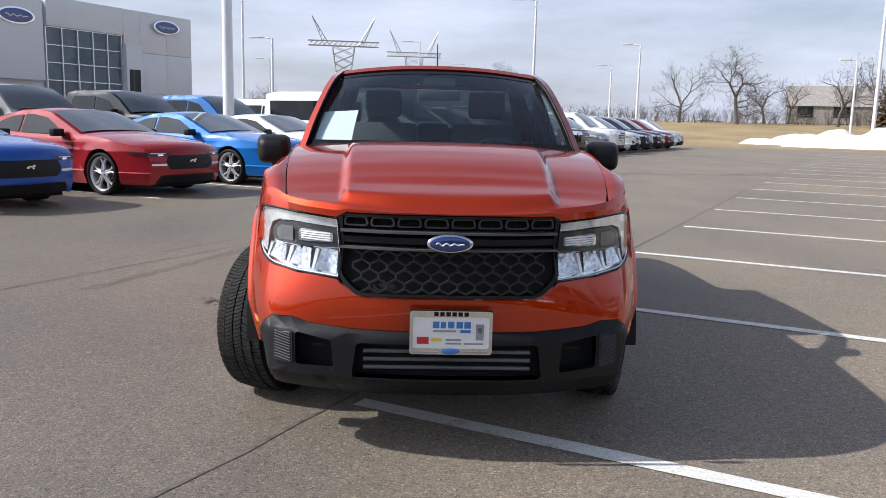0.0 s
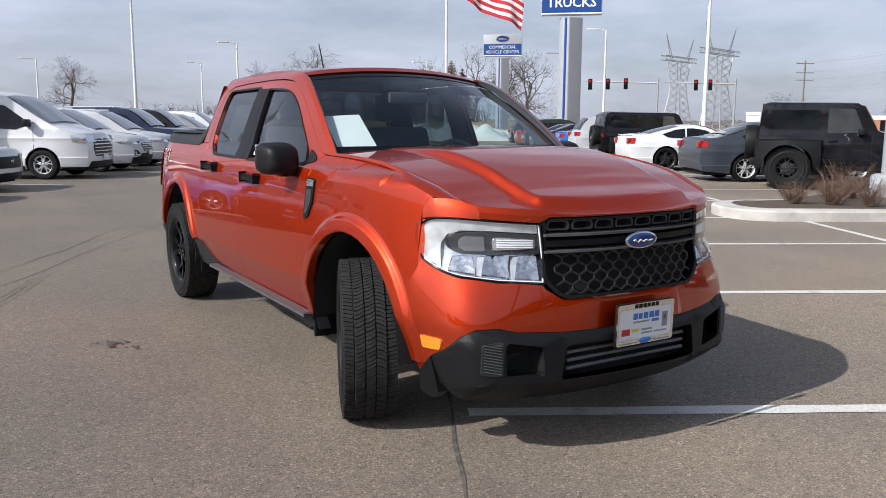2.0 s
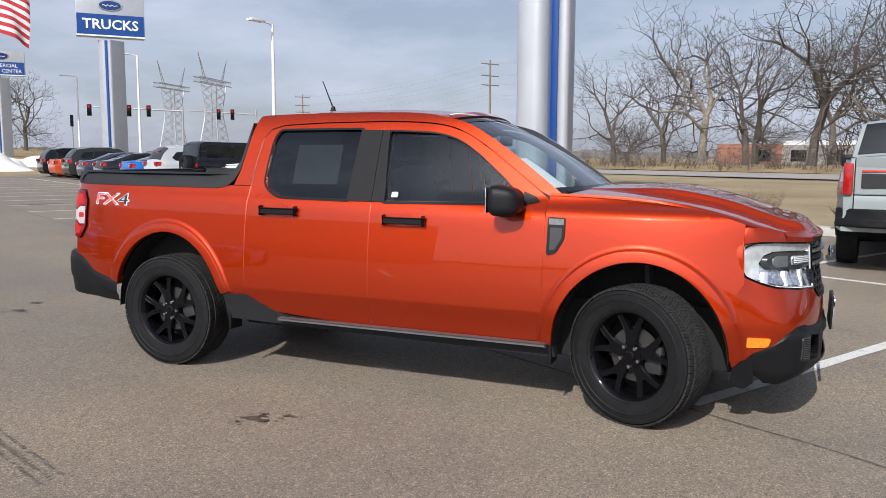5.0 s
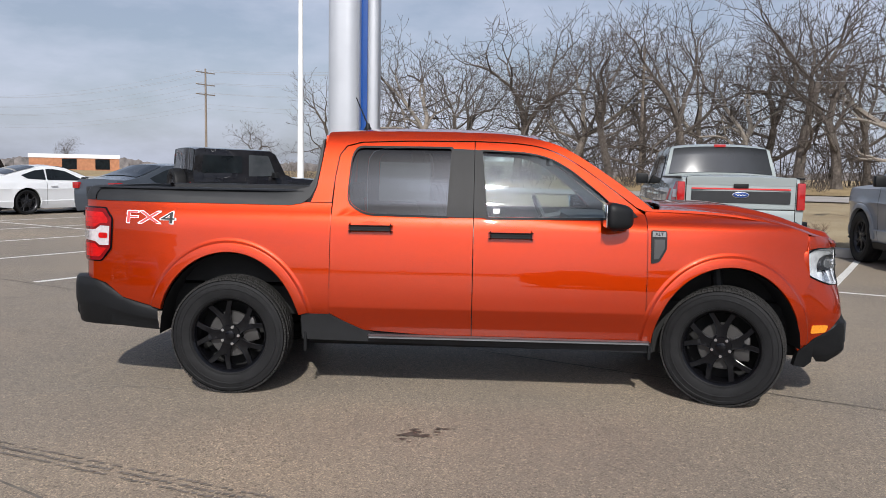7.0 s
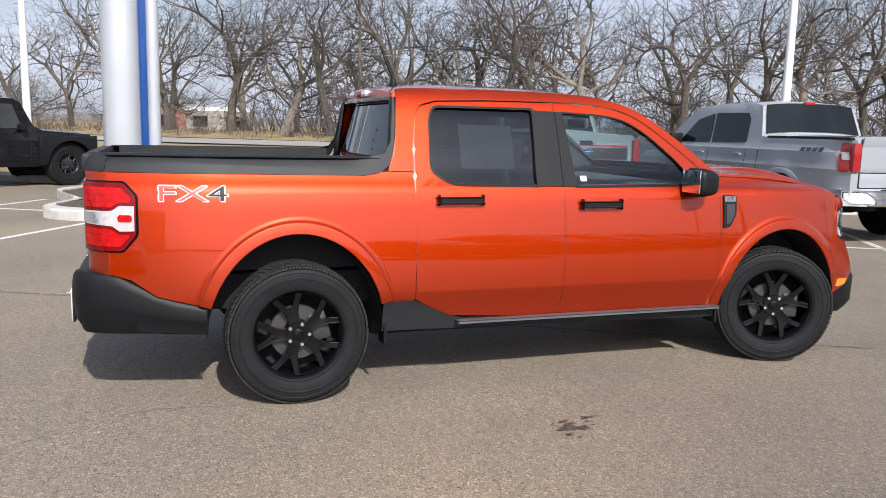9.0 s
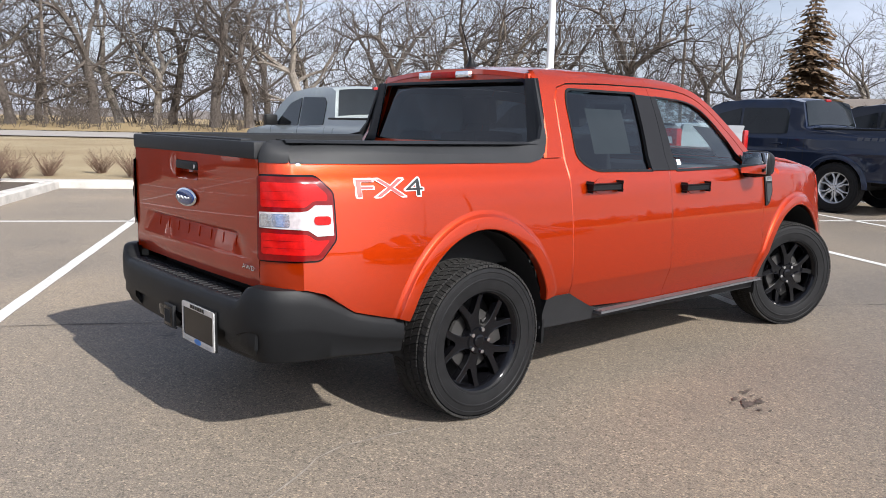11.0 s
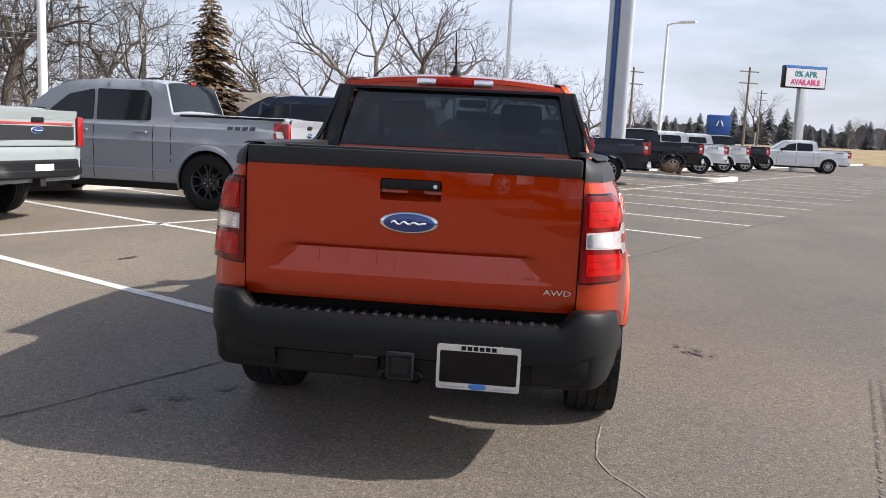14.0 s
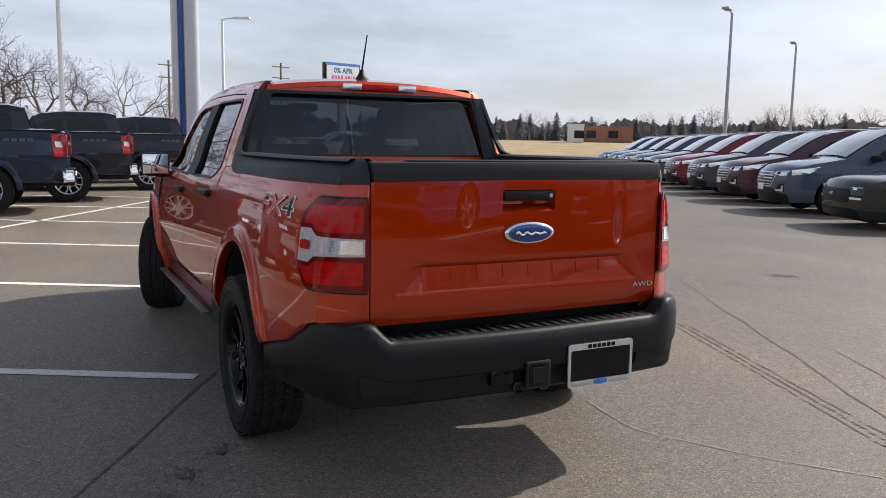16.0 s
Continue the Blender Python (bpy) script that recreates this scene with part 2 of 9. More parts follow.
WHITE_PAINT = plain("white_coated_metal", (0.80, 0.81, 0.82), 0.38, 0.0, vary=0.04, scale=2.0)
SILVER_CLAD = plain("silver_cladding", (0.50, 0.515, 0.545), 0.34, 0.35, vary=0.05, scale=1.5)
SIGN_BLUE = plain("sign_blue", (0.008, 0.060, 0.26), 0.3, 0.0, vary=0.06, coat=0.4)
PAPER = plain("white_paper", (0.82, 0.83, 0.82), 0.7, vary=0.04)
PAPER_BLUE = plain("printed_blue", (0.06, 0.20, 0.55), 0.6)
PRINT_GREY = plain("printed_grey", (0.30, 0.31, 0.33), 0.7)
PRINT_YELLOW = plain("printed_yellow", (0.80, 0.62, 0.08), 0.6)
DECAL_PINK = plain("decal_faded_red", (0.62, 0.085, 0.075), 0.45)
DECAL_RED = plain("decal_red", (0.55, 0.03, 0.03), 0.4)
CLOTH = plain("dark_seat_cloth", (0.095, 0.10, 0.108), 0.9, bumps=0.3, bscale=500.0)
INTERIOR = plain("interior_plastic", (0.075, 0.08, 0.088), 0.65)
HEADLINER = plain("pale_headliner", (0.35, 0.34, 0.33), 0.9)
CONCRETE = plain("pale_concrete", (0.55, 0.52, 0.48), 0.85, vary=0.18, scale=4.0, bumps=0.5, bscale=120.0)
MULCH = plain("brown_mulch", (0.095, 0.070, 0.050), 0.95, vary=0.5, scale=30.0, bumps=1.0, bscale=60.0)
SNOW = plain("old_snow", (0.78, 0.76, 0.72), 0.7, vary=0.14, scale=0.8, bumps=0.6, bscale=12.0)
WOOD_POLE = plain("weathered_pole", (0.20, 0.165, 0.135), 0.9, vary=0.25, scale=6.0)
GALV = plain("galvanised_steel", (0.42, 0.43, 0.45), 0.5, 0.5)
GREY_PANEL = plain("silver_wall_panel", (0.72, 0.73, 0.75), 0.45, 0.1, vary=0.04, scale=0.6)
WHITE_PANEL = plain("white_wall_panel", (0.74, 0.75, 0.77), 0.45, vary=0.03)
BRICK = plain("reddish_brick", (0.30, 0.14, 0.10), 0.9, vary=0.2, scale=2.0)
TAN = plain("tan_stucco", (0.48, 0.36, 0.25), 0.9, vary=0.12)
BARN = plain("grey_barn_boards", (0.30, 0.28, 0.26), 0.9, vary=0.25, scale=3.0)
BARK = plain("grey_brown_bark", (0.118, 0.100, 0.086), 0.95, vary=0.35, scale=5.0)
BARK_PALE = plain("pale_bark", (0.24, 0.21, 0.178), 0.95, vary=0.28, scale=4.0)
TWIG = plain("brown_twigs", (0.086, 0.071, 0.061), 0.95, vary=0.3, scale=0.8)
NEEDLE = plain("brown_green_needles", (0.155, 0.098, 0.052), 0.95, vary=0.45, scale=1.2)
# distance haze is painted into these two colours: paler and greyer than bark or needles
HAZED_WOOD = plain("haze_tinted_woods", (0.185, 0.172, 0.172), 1.0, vary=0.4, scale=0.15)
HAZED_PINE = plain("haze_tinted_pines", (0.150, 0.156, 0.156), 1.0, vary=0.35, scale=0.3)
FLAG_WHITE = plain("flag_white", (0.80, 0.79, 0.78), 0.8)
FLAG_RED = plain("flag_red", (0.50, 0.035, 0.05), 0.8)
FLAG_BLUE = plain("flag_blue", (0.03, 0.05, 0.20), 0.8)
OIL = plain("oil_stain", (0.085, 0.072, 0.060), 0.6, vary=0.4, scale=30.0)
FAINT_MARK = plain("faint_tyre_mark", (0.168, 0.148, 0.127), 0.9, vary=0.3, scale=9.0)
SEAM_SOFT = plain("faint_joint", (0.140, 0.125, 0.109), 0.9, vary=0.3, scale=9.0)
SCUFF = plain("pale_scuff", (0.30, 0.27, 0.235), 0.9, vary=0.35, scale=14.0, bumps=0.5, bscale=90.0)
SEAM = plain("dark_joint", (0.105, 0.094, 0.082), 0.9, vary=0.5, scale=15.0)
GLASS_TINT = glass("tinted_glass", (0.085, 0.11, 0.122), 1.52)
GLASS_REAR = glass("rear_tinted_glass", (0.075, 0.09, 0.105), 1.5, 0.75)
GLASS_CLEAR = glass("clear_glass", (0.72, 0.82, 0.83), 1.52)
GLASS_LAMP = glass("lamp_cover", (0.97, 0.98, 0.98), 1.45)
DARK_GLASS = plain("dark_car_glass", (0.010, 0.013, 0.015), 0.04, 0.0, vary=0.4, scale=2.0, spec=0.32)
DECAL_GREY = plain("faded_grey_decal", (0.040, 0.043, 0.052), 0.4)
SHIELD_GLASS = plain("windshield_glass", (0.045, 0.050, 0.054), 0.03, 0.0, vary=0.3, scale=2.0, coat=1.0, spec=0.7)
MIRROR = plain("mirror_glass", (0.85, 0.88, 0.90), 0.02, 1.0, vary=0.01)
ASPHALT = asphalt_material()
LINE = line_material()
VERGE = grass_material("dormant_grass", [(0.3, (0.32, 0.245, 0.145)), (0.5, (0.40, 0.32, 0.20)), (0.7, (0.47, 0.39, 0.255))])
FIELD = grass_material("straw_field", [(0.3, (0.26, 0.19, 0.10)), (0.6, (0.40, 0.31, 0.17)), (0.8, (0.46, 0.37, 0.21))], 1.0)


# ---- mesh helpers ----
def finish(bm, name, mats, smooth=35.0):
    me = bpy.data.meshes.new(name)
    bm.to_mesh(me)
    bm.free()
    for mt in (mats if isinstance(mats, (list, tuple)) else [mats]):
        me.materials.append(mt)
    if smooth:
        for p in me.polygons:
            p.use_smooth = True
        me.set_sharp_from_angle(angle=radians(smooth))
    return me


def part(name, bm, mats, parent, label="", smooth=35.0):
    ob = new(name, finish(bm, name, mats, smooth))
    ob.parent = parent
    return tagged(ob, label)


def polish(ob, slope):
    """Smooth shading from the true slope of the surface rather than from its triangles."""
    me = ob.data
    out = []
    for v in me.vertices:
        n = Vector(slope(v.co)).normalized()
        out.append(tuple(n if n.dot(v.normal) >= 0 else -n))
    me.normals_split_custom_set_from_vertices(out)
    return ob


def thing(name, m, label, category, group="", kind=""):
    ob = new(name)
    ob.empty_display_size = 0.2
    ob.matrix_basis = m
    return tagged(ob, label, category, group, kind)


def solid(name, bm, mats, label, category="", group="", kind="", m=None, smooth=35.0):
    ob = new(name, finish(bm, name, mats, smooth))
    if m is not None:
        ob.matrix_basis = m
    return tagged(ob, label, category, group, kind)


def add_box(bm, a, b, bevel=0.0, m=None, seg=2):
    """A box between two corners, its edges rounded."""
    made = bmesh.ops.create_cube(bm, size=1.0)["verts"]
    for v in made:
        v.co = Vector([(a[i] + b[i]) / 2 + v.co[i] * (b[i] - a[i]) for i in range(3)])
    if bevel > 0:
        edges = list({e for v in made for e in v.link_edges})
        got = bmesh.ops.bevel(bm, geom=edges, offset=bevel, segments=seg, affect="EDGES", profile=0.6)
        made = list({v for f in got["faces"] for v in f.verts} | {v for v in made if v.is_valid})
    if m is not None:
        bmesh.ops.transform(bm, matrix=m, verts=[v for v in made if v.is_valid])
    return made


def boxes(a, b, bevel=0.0, m=None):
    bm = bmesh.new()
    add_box(bm, a, b, bevel, m)
    return bm


def add_tube(bm, p, q, r1, r2, n=8, caps=True):
    """A tapered round bar from p to q."""
    p, q = Vector(p), Vector(q)
    d = q - p
    if d.length < 1e-6:
        return
    rot = d.to_track_quat("Z", "Y").to_matrix()
    rings = []
    for c, r in ((p, r1), (q, r2)):
        rings.append([bm.verts.new(c + rot @ Vector((r * math.cos(2 * math.pi * i / n), r * math.sin(2 * math.pi * i / n), 0))) for i in range(n)])
    for i in range(n):
        bm.faces.new((rings[0][i], rings[0][(i + 1) % n], rings[1][(i + 1) % n], rings[1][i]))
    if caps:
        bm.faces.new(rings[0][::-1])
        bm.faces.new(rings[1])


def tube(p, q, r1, r2=None, n=12):
    bm = bmesh.new()
    add_tube(bm, p, q, r1, r1 if r2 is None else r2, n)
    return bm


def lathe(profile, n=48, axis="X", closed=False):
    """Turns (radius, along) pairs round an axis."""
    bm = bmesh.new()
    rings = []
    for r, a in profile:
        ring = []
        for i in range(n):
            t = 2 * math.pi * i / n
            c, s = r * math.cos(t), r * math.sin(t)
            ring.append(bm.verts.new({"X": (a, c, s), "Y": (c, a, s), "Z": (c, s, a)}[axis]))
        rings.append(ring)
    pairs = list(zip(rings, rings[1:])) + ([(rings[-1], rings[0])] if closed else [])
    for r0, r1 in pairs:
        for i in range(n):
            bm.faces.new((r0[i], r0[(i + 1) % n], r1[(i + 1) % n], r1[i]))
    bmesh.ops.recalc_face_normals(bm, faces=bm.faces)
    return bm


def rounded(pts, r, n=4):
    """A polygon with its corners rounded; r is one radius or one for each corner."""
    out, k = [], len(pts)
    for i in range(k):
        p, a, b = Vector(pts[i]), Vector(pts[i - 1]), Vector(pts[(i + 1) % k])
        rad = r[i] if isinstance(r, (list, tuple)) else r
        if rad <= 0:
            out.append(tuple(p))
            continue
        da, db = a - p, b - p
        cut = min(rad, da.length * 0.48, db.length * 0.48)
        s, e = p + da.normalized() * cut, p + db.normalized() * cut
        for j in range(n + 1):
            t = j / n
            out.append(tuple(s * (1 - t) ** 2 + p * 2 * t * (1 - t) + e * t ** 2))
    return out


def arc(cy, cz, ry, rz, a0, a1, n=24):
    return [(cy + ry * math.cos(radians(a0 + (a1 - a0) * i / n)), cz + rz * math.sin(radians(a0 + (a1 - a0) * i / n))) for i in range(n + 1)]


def patch(outline, shape, step=0.08, inward=None, rim=0.02, holes=(), bm=None, rows=()):
    """A curved panel: a flat outline, cut into a grid, laid onto the surface shape(a, b), with its edge folded inward."""
    own = bmesh.new()
    for loop in (outline, *holes):
        vs = [own.verts.new((p[0], p[1], 0)) for p in loop]
        for i in range(len(vs)):
            own.edges.new((vs[i - 1], vs[i]))
    bmesh.ops.triangle_fill(own, use_beauty=True, use_dissolve=False, edges=own.edges[:])
    lo = [min(p[i] for p in outline) for i in (0, 1)]
    hi = [max(p[i] for p in outline) for i in (0, 1)]
    for i in (0, 1):
        count = int((hi[i] - lo[i]) / step)
        for at in [lo[i] + (hi[i] - lo[i]) * k / (count + 1) for k in range(1, count + 1)] + (list(rows) if i else []):
            co, no = [0, 0, 0], [0, 0, 0]
            co[i], no[i] = at, 1
            bmesh.ops.bisect_plane(own, geom=own.verts[:] + own.edges[:] + own.faces[:], plane_co=co, plane_no=no, dist=1e-5)
    for v in own.verts:
        v.co = Vector(shape(v.co.x, v.co.y))
    if inward is not None and rim:
        edge = [e for e in own.edges if e.is_boundary]
        got = bmesh.ops.extrude_edge_only(own, edges=edge)
        bmesh.ops.translate(own, verts=[g for g in got["geom"] if isinstance(g, bmesh.types.BMVert)], vec=Vector(inward) * rim)
    bmesh.ops.recalc_face_normals(own, faces=own.faces)
    if bm is None:
        return own
    tmp = bpy.data.meshes.new("tmp")
    own.to_mesh(tmp)
    own.free()
    bm.from_mesh(tmp)
    bpy.data.meshes.remove(tmp)
    return bm


def flowing(pts, n=4):
    """A smooth line through points."""
    out = []
    for i in range(len(pts) - 1):
        p0, p1, p2, p3 = [Vector(pts[min(max(k, 0), len(pts) - 1)]) for k in (i - 1, i, i + 1, i + 2)]
        for j in range(n):
            t = j / n
            out.append(tuple(0.5 * (2 * p1 + (p2 - p0) * t + (2 * p0 - 5 * p1 + 4 * p2 - p3) * t * t + (3 * p1 - p0 - 3 * p2 + p3) * t ** 3)))
    return out + [tuple(pts[-1])]


def bend(table, t):
    return float(np.interp(t, [p[0] for p in table], [p[1] for p in table]))


SLOPES = {}


def curve(table, t):
    """A smooth line through (place, value) pairs, without overshoot."""
    if table not in SLOPES:
        d = [(q[1] - p[1]) / (q[0] - p[0]) for p, q in zip(table, table[1:])]
        m = [d[0]] + [0.0 if a * b <= 0 else 2 * a * b / (a + b) for a, b in zip(d, d[1:])] + [d[-1]]
        SLOPES[table] = m
    m = SLOPES[table]
    if t <= table[0][0]:
        return table[0][1]
    for i in range(len(table) - 1):
        (x0, y0), (x1, y1) = table[i], table[i + 1]
        if t <= x1:
            h = x1 - x0
            k = (t - x0) / h
            return y0 * (1 + 2 * k) * (1 - k) ** 2 + h * m[i] * k * (1 - k) ** 2 + y1 * k * k * (3 - 2 * k) + h * m[i + 1] * k * k * (k - 1)
    return table[-1][1]


def smoothstep(a, b, t):
    k = min(1.0, max(0.0, (t - a) / (b - a)))
    return k * k * (3 - 2 * k)


def sheet(rows, close=False):
    """A mesh from rows of points."""
    bm = bmesh.new()
    vs = [[bm.verts.new(p) for p in row] for row in rows]
    for a, b in zip(vs, vs[1:]):
        for i in range(len(a) - 1):
            bm.faces.new((a[i], a[i + 1], b[i + 1], b[i]))
    return bm


def letters(text, height, m, parent, mat, depth=0.004, name="lettering", bold=0.0):
    """Raised letters in the built-in font, centred, turned into a mesh."""
    cu = bpy.data.curves.new("text", "FONT")
    cu.body, cu.size, cu.extrude, cu.align_x, cu.align_y, cu.resolution_u = text, height * 1.38, depth, "CENTER", "CENTER", 2
    cu.offset = bold * height
    tmp = bpy.data.objects.new("text", cu)
    me = bpy.data.meshes.new_from_object(tmp)
    bpy.data.objects.remove(tmp)
    bpy.data.curves.remove(cu)
    me.materials.append(mat)
    ob = new(name, me)
    ob.parent = parent
    ob.matrix_basis = m
    return ob


# the grid of the car park: U runs along the stalls, V along the rows
U, V = Vector((0.873, -0.487, 0)), Vector((0.487, 0.873, 0))


def lot(e, s, z=0.0):
    return Vector((U.x * e + V.x * s, U.y * e + V.y * s, z))


HEAD_U = math.degrees(math.atan2(U.y, U.x))

# ---- ground ----
def flat(name, outline, z, mat, label, kind="structure", category="ground"):
    bm = bmesh.new()
    bm.faces.new([bm.verts.new((p[0], p[1], z)) for p in outline])
    bmesh.ops.recalc_face_normals(bm, faces=bm.faces)
    if bm.faces[:][0].normal.z < 0:
        bmesh.ops.reverse_faces(bm, faces=bm.faces)
    return solid(name, bm, mat, label, category, kind=kind, smooth=0)


def lot_quad(e0, e1, s0, s1):
    return [lot(e0, s0), lot(e1, s0), lot(e1, s1), lot(e0, s1)]


EDGE_E = 11.13
flat("ground", [(-2600, -2600), (2600, -2600), (2600, 2600), (-2600, 2600)], -0.06, FIELD, "straw-coloured dormant field reaching the horizon")
flat("road", lot_quad(-60, EDGE_E, -98, 62), 0.0, ASPHALT, "sunlit grey-brown asphalt of the car park")


def kerb_run(name, pts, label, width=0.16, height=0.15):
    """A concrete kerb along a line of points, its top edge rounded, cut into lengths."""
    owner = thing(name, Matrix(), label, "kerb", kind="structure")
    for a, b in zip(pts, pts[1:]):
        a, b = Vector(a), Vector(b)
        n = max(1, int((b - a).length / 6.0))
        for i in range(n):
            p, q = a.lerp(b, i / n), a.lerp(b, (i + 1) / n)
            d = (q - p).length
            bm = boxes((0.004, -width / 2, -0.1), (d - 0.004, width / 2, height), 0.025)
            ob = part("kerb_stone", bm, CONCRETE, owner)
            ob.matrix_basis = Matrix.Translation(p) @ (q - p).to_track_quat("X", "Z").to_matrix().to_4x4()
    return owner


def swell(x, y):
    """Height of the land beyond the car park: it climbs gently to the north-east and to the south-west."""
    d, a = math.hypot(x, y + 5), math.degrees(math.atan2(y + 5, x))
    ne = smoothstep(43, 55, a) * (1 - smoothstep(84, 97, a)) * bend(((61, 0), (75, 0.95), (110, 1.95), (140, 2.5), (200, 2.9), (300, 2.6), (700, 0)), d)
    sw = smoothstep(90, 103, -a) * (1 - smoothstep(160, 172, -a)) * bend(((97, 0), (118, 0.5), (150, 1.4), (190, 2.15), (250, 2.6), (330, 2.5), (700, 0)), d)
    return max(0.0, ne, sw)


for a0, a1, label in ((42, 98, "dry tan field climbing gently to a barn"), (-173, -89, "dry tan field climbing gently to the far road")):
    rows = []
    for d in (58, 61, 66, 71, 76, 84, 92, 101, 110, 125, 140, 160, 180, 200, 225, 250, 300, 400, 550, 700):
        row = []
        for a in range(a0, a1 + 1, 2):
            x, y = d * math.cos(radians(a)), d * math.sin(radians(a)) - 5
            z = swell(x, y)
            row.append((x, y, z - 0.055 + (0.12 * noise.noise(Vector((x * 0.16, y * 0.16, 2))) * min(1.0, z))))
        rows.append(row)
    bank = sheet(rows)
    bmesh.ops.recalc_face_normals(bank, faces=bank.faces)
    solid("verge", bank, FIELD, label, "ground", kind="structure")

# verge beyond the car park, raised behind its kerb, and the main road
rows = []
for e in (EDGE_E + 0.15, 13, 15, 18, 22, 27, 33, 40, 43):
    rows.append([lot(e, s, 0.12 + 0.16 * math.sin((e - EDGE_E) / 30 * math.pi) + 0.05 * noise.noise(Vector((e * 0.2, s * 0.1, 0)))) for s in range(-130, 150, 5)])
solid("verge", sheet(rows), VERGE, "strip of dormant tan grass beyond the kerb", "ground", kind="structure")
flat("road", lot_quad(43, 58, -400, 400), 0.16, plain("pale_road", (0.36, 0.33, 0.30), 0.9, vary=0.1, scale=0.5), "pale concrete main road beyond the verge")
rows = [[lot(e, s, z + 0.1 * noise.noise(Vector((e * 0.1, s * 0.07, 3)))) for s in range(-400, 401, 10)] for e, z in ((58, 0.2), (62, 0.5), (70, 0.7), (85, 0.7), (120, 0.3), (160, -0.2))]
solid("verge", sheet(rows), FIELD, "dry grass bank under the roadside trees", "ground", kind="structure")
kerb_run("kerb", [lot(EDGE_E, -98), lot(EDGE_E, 62)], "pale concrete kerb along the edge of the car park", 0.36)

# stall lines, on both sides of the long dividing line
STALL, S0, E0, E1, E2 = 2.70, -1.74, 0.53, 5.95, 10.92


def stripe(name, p, q, width=0.105):
    d = (q - p)
    n = max(2, int(d.length / 0.35))
    bm = bmesh.new()
    side = Vector((-d.y, d.x, 0)).normalized() * width / 2
    rnd = random.Random(round(p.x * 100 + p.y * 31))
    up = Vector((0, 0, 0.004))
    pts = []
    for i in range(n + 1):
        c = p + d * i / n + up
        j1, j2 = rnd.uniform(0.93, 1.06), rnd.uniform(0.93, 1.06)
        pts.append([c + side * j1, c - side * j2])
    vs = [[bm.verts.new(a) for a in r] for r in pts]
    for a, b in zip(vs, vs[1:]):
        bm.faces.new((a[0], b[0], b[1], a[1]))
    bmesh.ops.recalc_face_normals(bm, faces=bm.faces)
    if bm.faces[:][0].normal.z < 0:
        bmesh.ops.reverse_faces(bm, faces=bm.faces)
    return solid(name, bm, LINE, "worn white painted stall line on the asphalt", "stall line", "stall lines", "structure", smooth=0)


for k in range(-16, 19):
    s = S0 + STALL * k
    a = 5.0 if 5.8 < s < 7.5 else 7.6 if 7.5 < s < 9.6 else 5.8 if -30.2 < s < -26 else E2
    stripe("stall_line", lot(E0, s), lot(a, s))
    if k < 17:
        stripe("stall_line", lot(-12.8, s + 0.9), lot(-7.4, s + 0.9))
stripe("dividing_line", lot(E1, S0 - STALL * 16), lot(E1, S0 + STALL * 18))

# joints and cracks in the asphalt, and old oil stains
def ribbon(name, pts, width, mat, label, z=0.003, seed=1, wobble=0.03):
    rnd = random.Random(seed)
    fine = []
    for a, b in zip(pts, pts[1:]):
        a, b = Vector((*a, 0)), Vector((*b, 0))
        n = max(2, int((b - a).length / 0.18))
        fine += [a.lerp(b, i / n) for i in range(n)]
    fine.append(Vector((*pts[-1], 0)))
    bm = bmesh.new()
    last = None
    for i, p in enumerate(fine):
        d = (fine[min(i + 1, len(fine) - 1)] - fine[max(i - 1, 0)]).normalized()
        side = Vector((-d.y, d.x, 0))
        c = p + side * (noise.noise(Vector((i * 0.35, seed * 7.1, 0))) * wobble)
        w = width * rnd.uniform(0.35, 1.0) / 2
        cur = [bm.verts.new(c + side * w + Vector((0, 0, z))), bm.verts.new(c - side * w + Vector((0, 0, z)))]
        if last:
            bm.faces.new((last[0], last[1], cur[1], cur[0]))
        last = cur
    bmesh.ops.recalc_face_normals(bm, faces=bm.faces)
    return solid(name, bm, mat, label, "crack", kind="structure", smooth=0)


def along(e, s0, s1):
    return [tuple(lot(e, s0)[:2]), tuple(lot(e, s1)[:2])]


ribbon("asphalt_joint", along(0.45, -45, 50), 0.022, SEAM, "dark paving joint across the asphalt", seed=2)
ribbon("asphalt_joint", along(-3.12, -3, 30), 0.02, SEAM_SOFT, "dark paving joint across the asphalt", seed=3, wobble=0.05)
ribbon("asphalt_crack", along(-3.45, 0, 6), 0.014, SEAM, "thin dark crack across the asphalt", seed=4, wobble=0.08)

for k, line in enumerate(([(-0.86, 1.83), (-0.82, 2.04), (-0.81, 2.23), (-0.85, 2.4), (-0.95, 2.56), (-1.05, 2.72), (-1.14, 2.87), (-1.27, 3.03), (-1.37, 3.16)],
                          [(-3.96, 0.44), (-4.17, 0.47), (-4.34, 0.37), (-4.53, 0.17), (-4.56, 0.03)], [(-5.94, -2.66), (-6.18, -2.61), (-6.23, -2.37)], [(-4.27, -1.0), (-3.94, -0.46), (-3.76, -0.14)])):
    ribbon("pale_scuff", line, 0.011, SCUFF, "thin pale scuff scratched into the asphalt", 0.0036, 11 + k, 0.015)


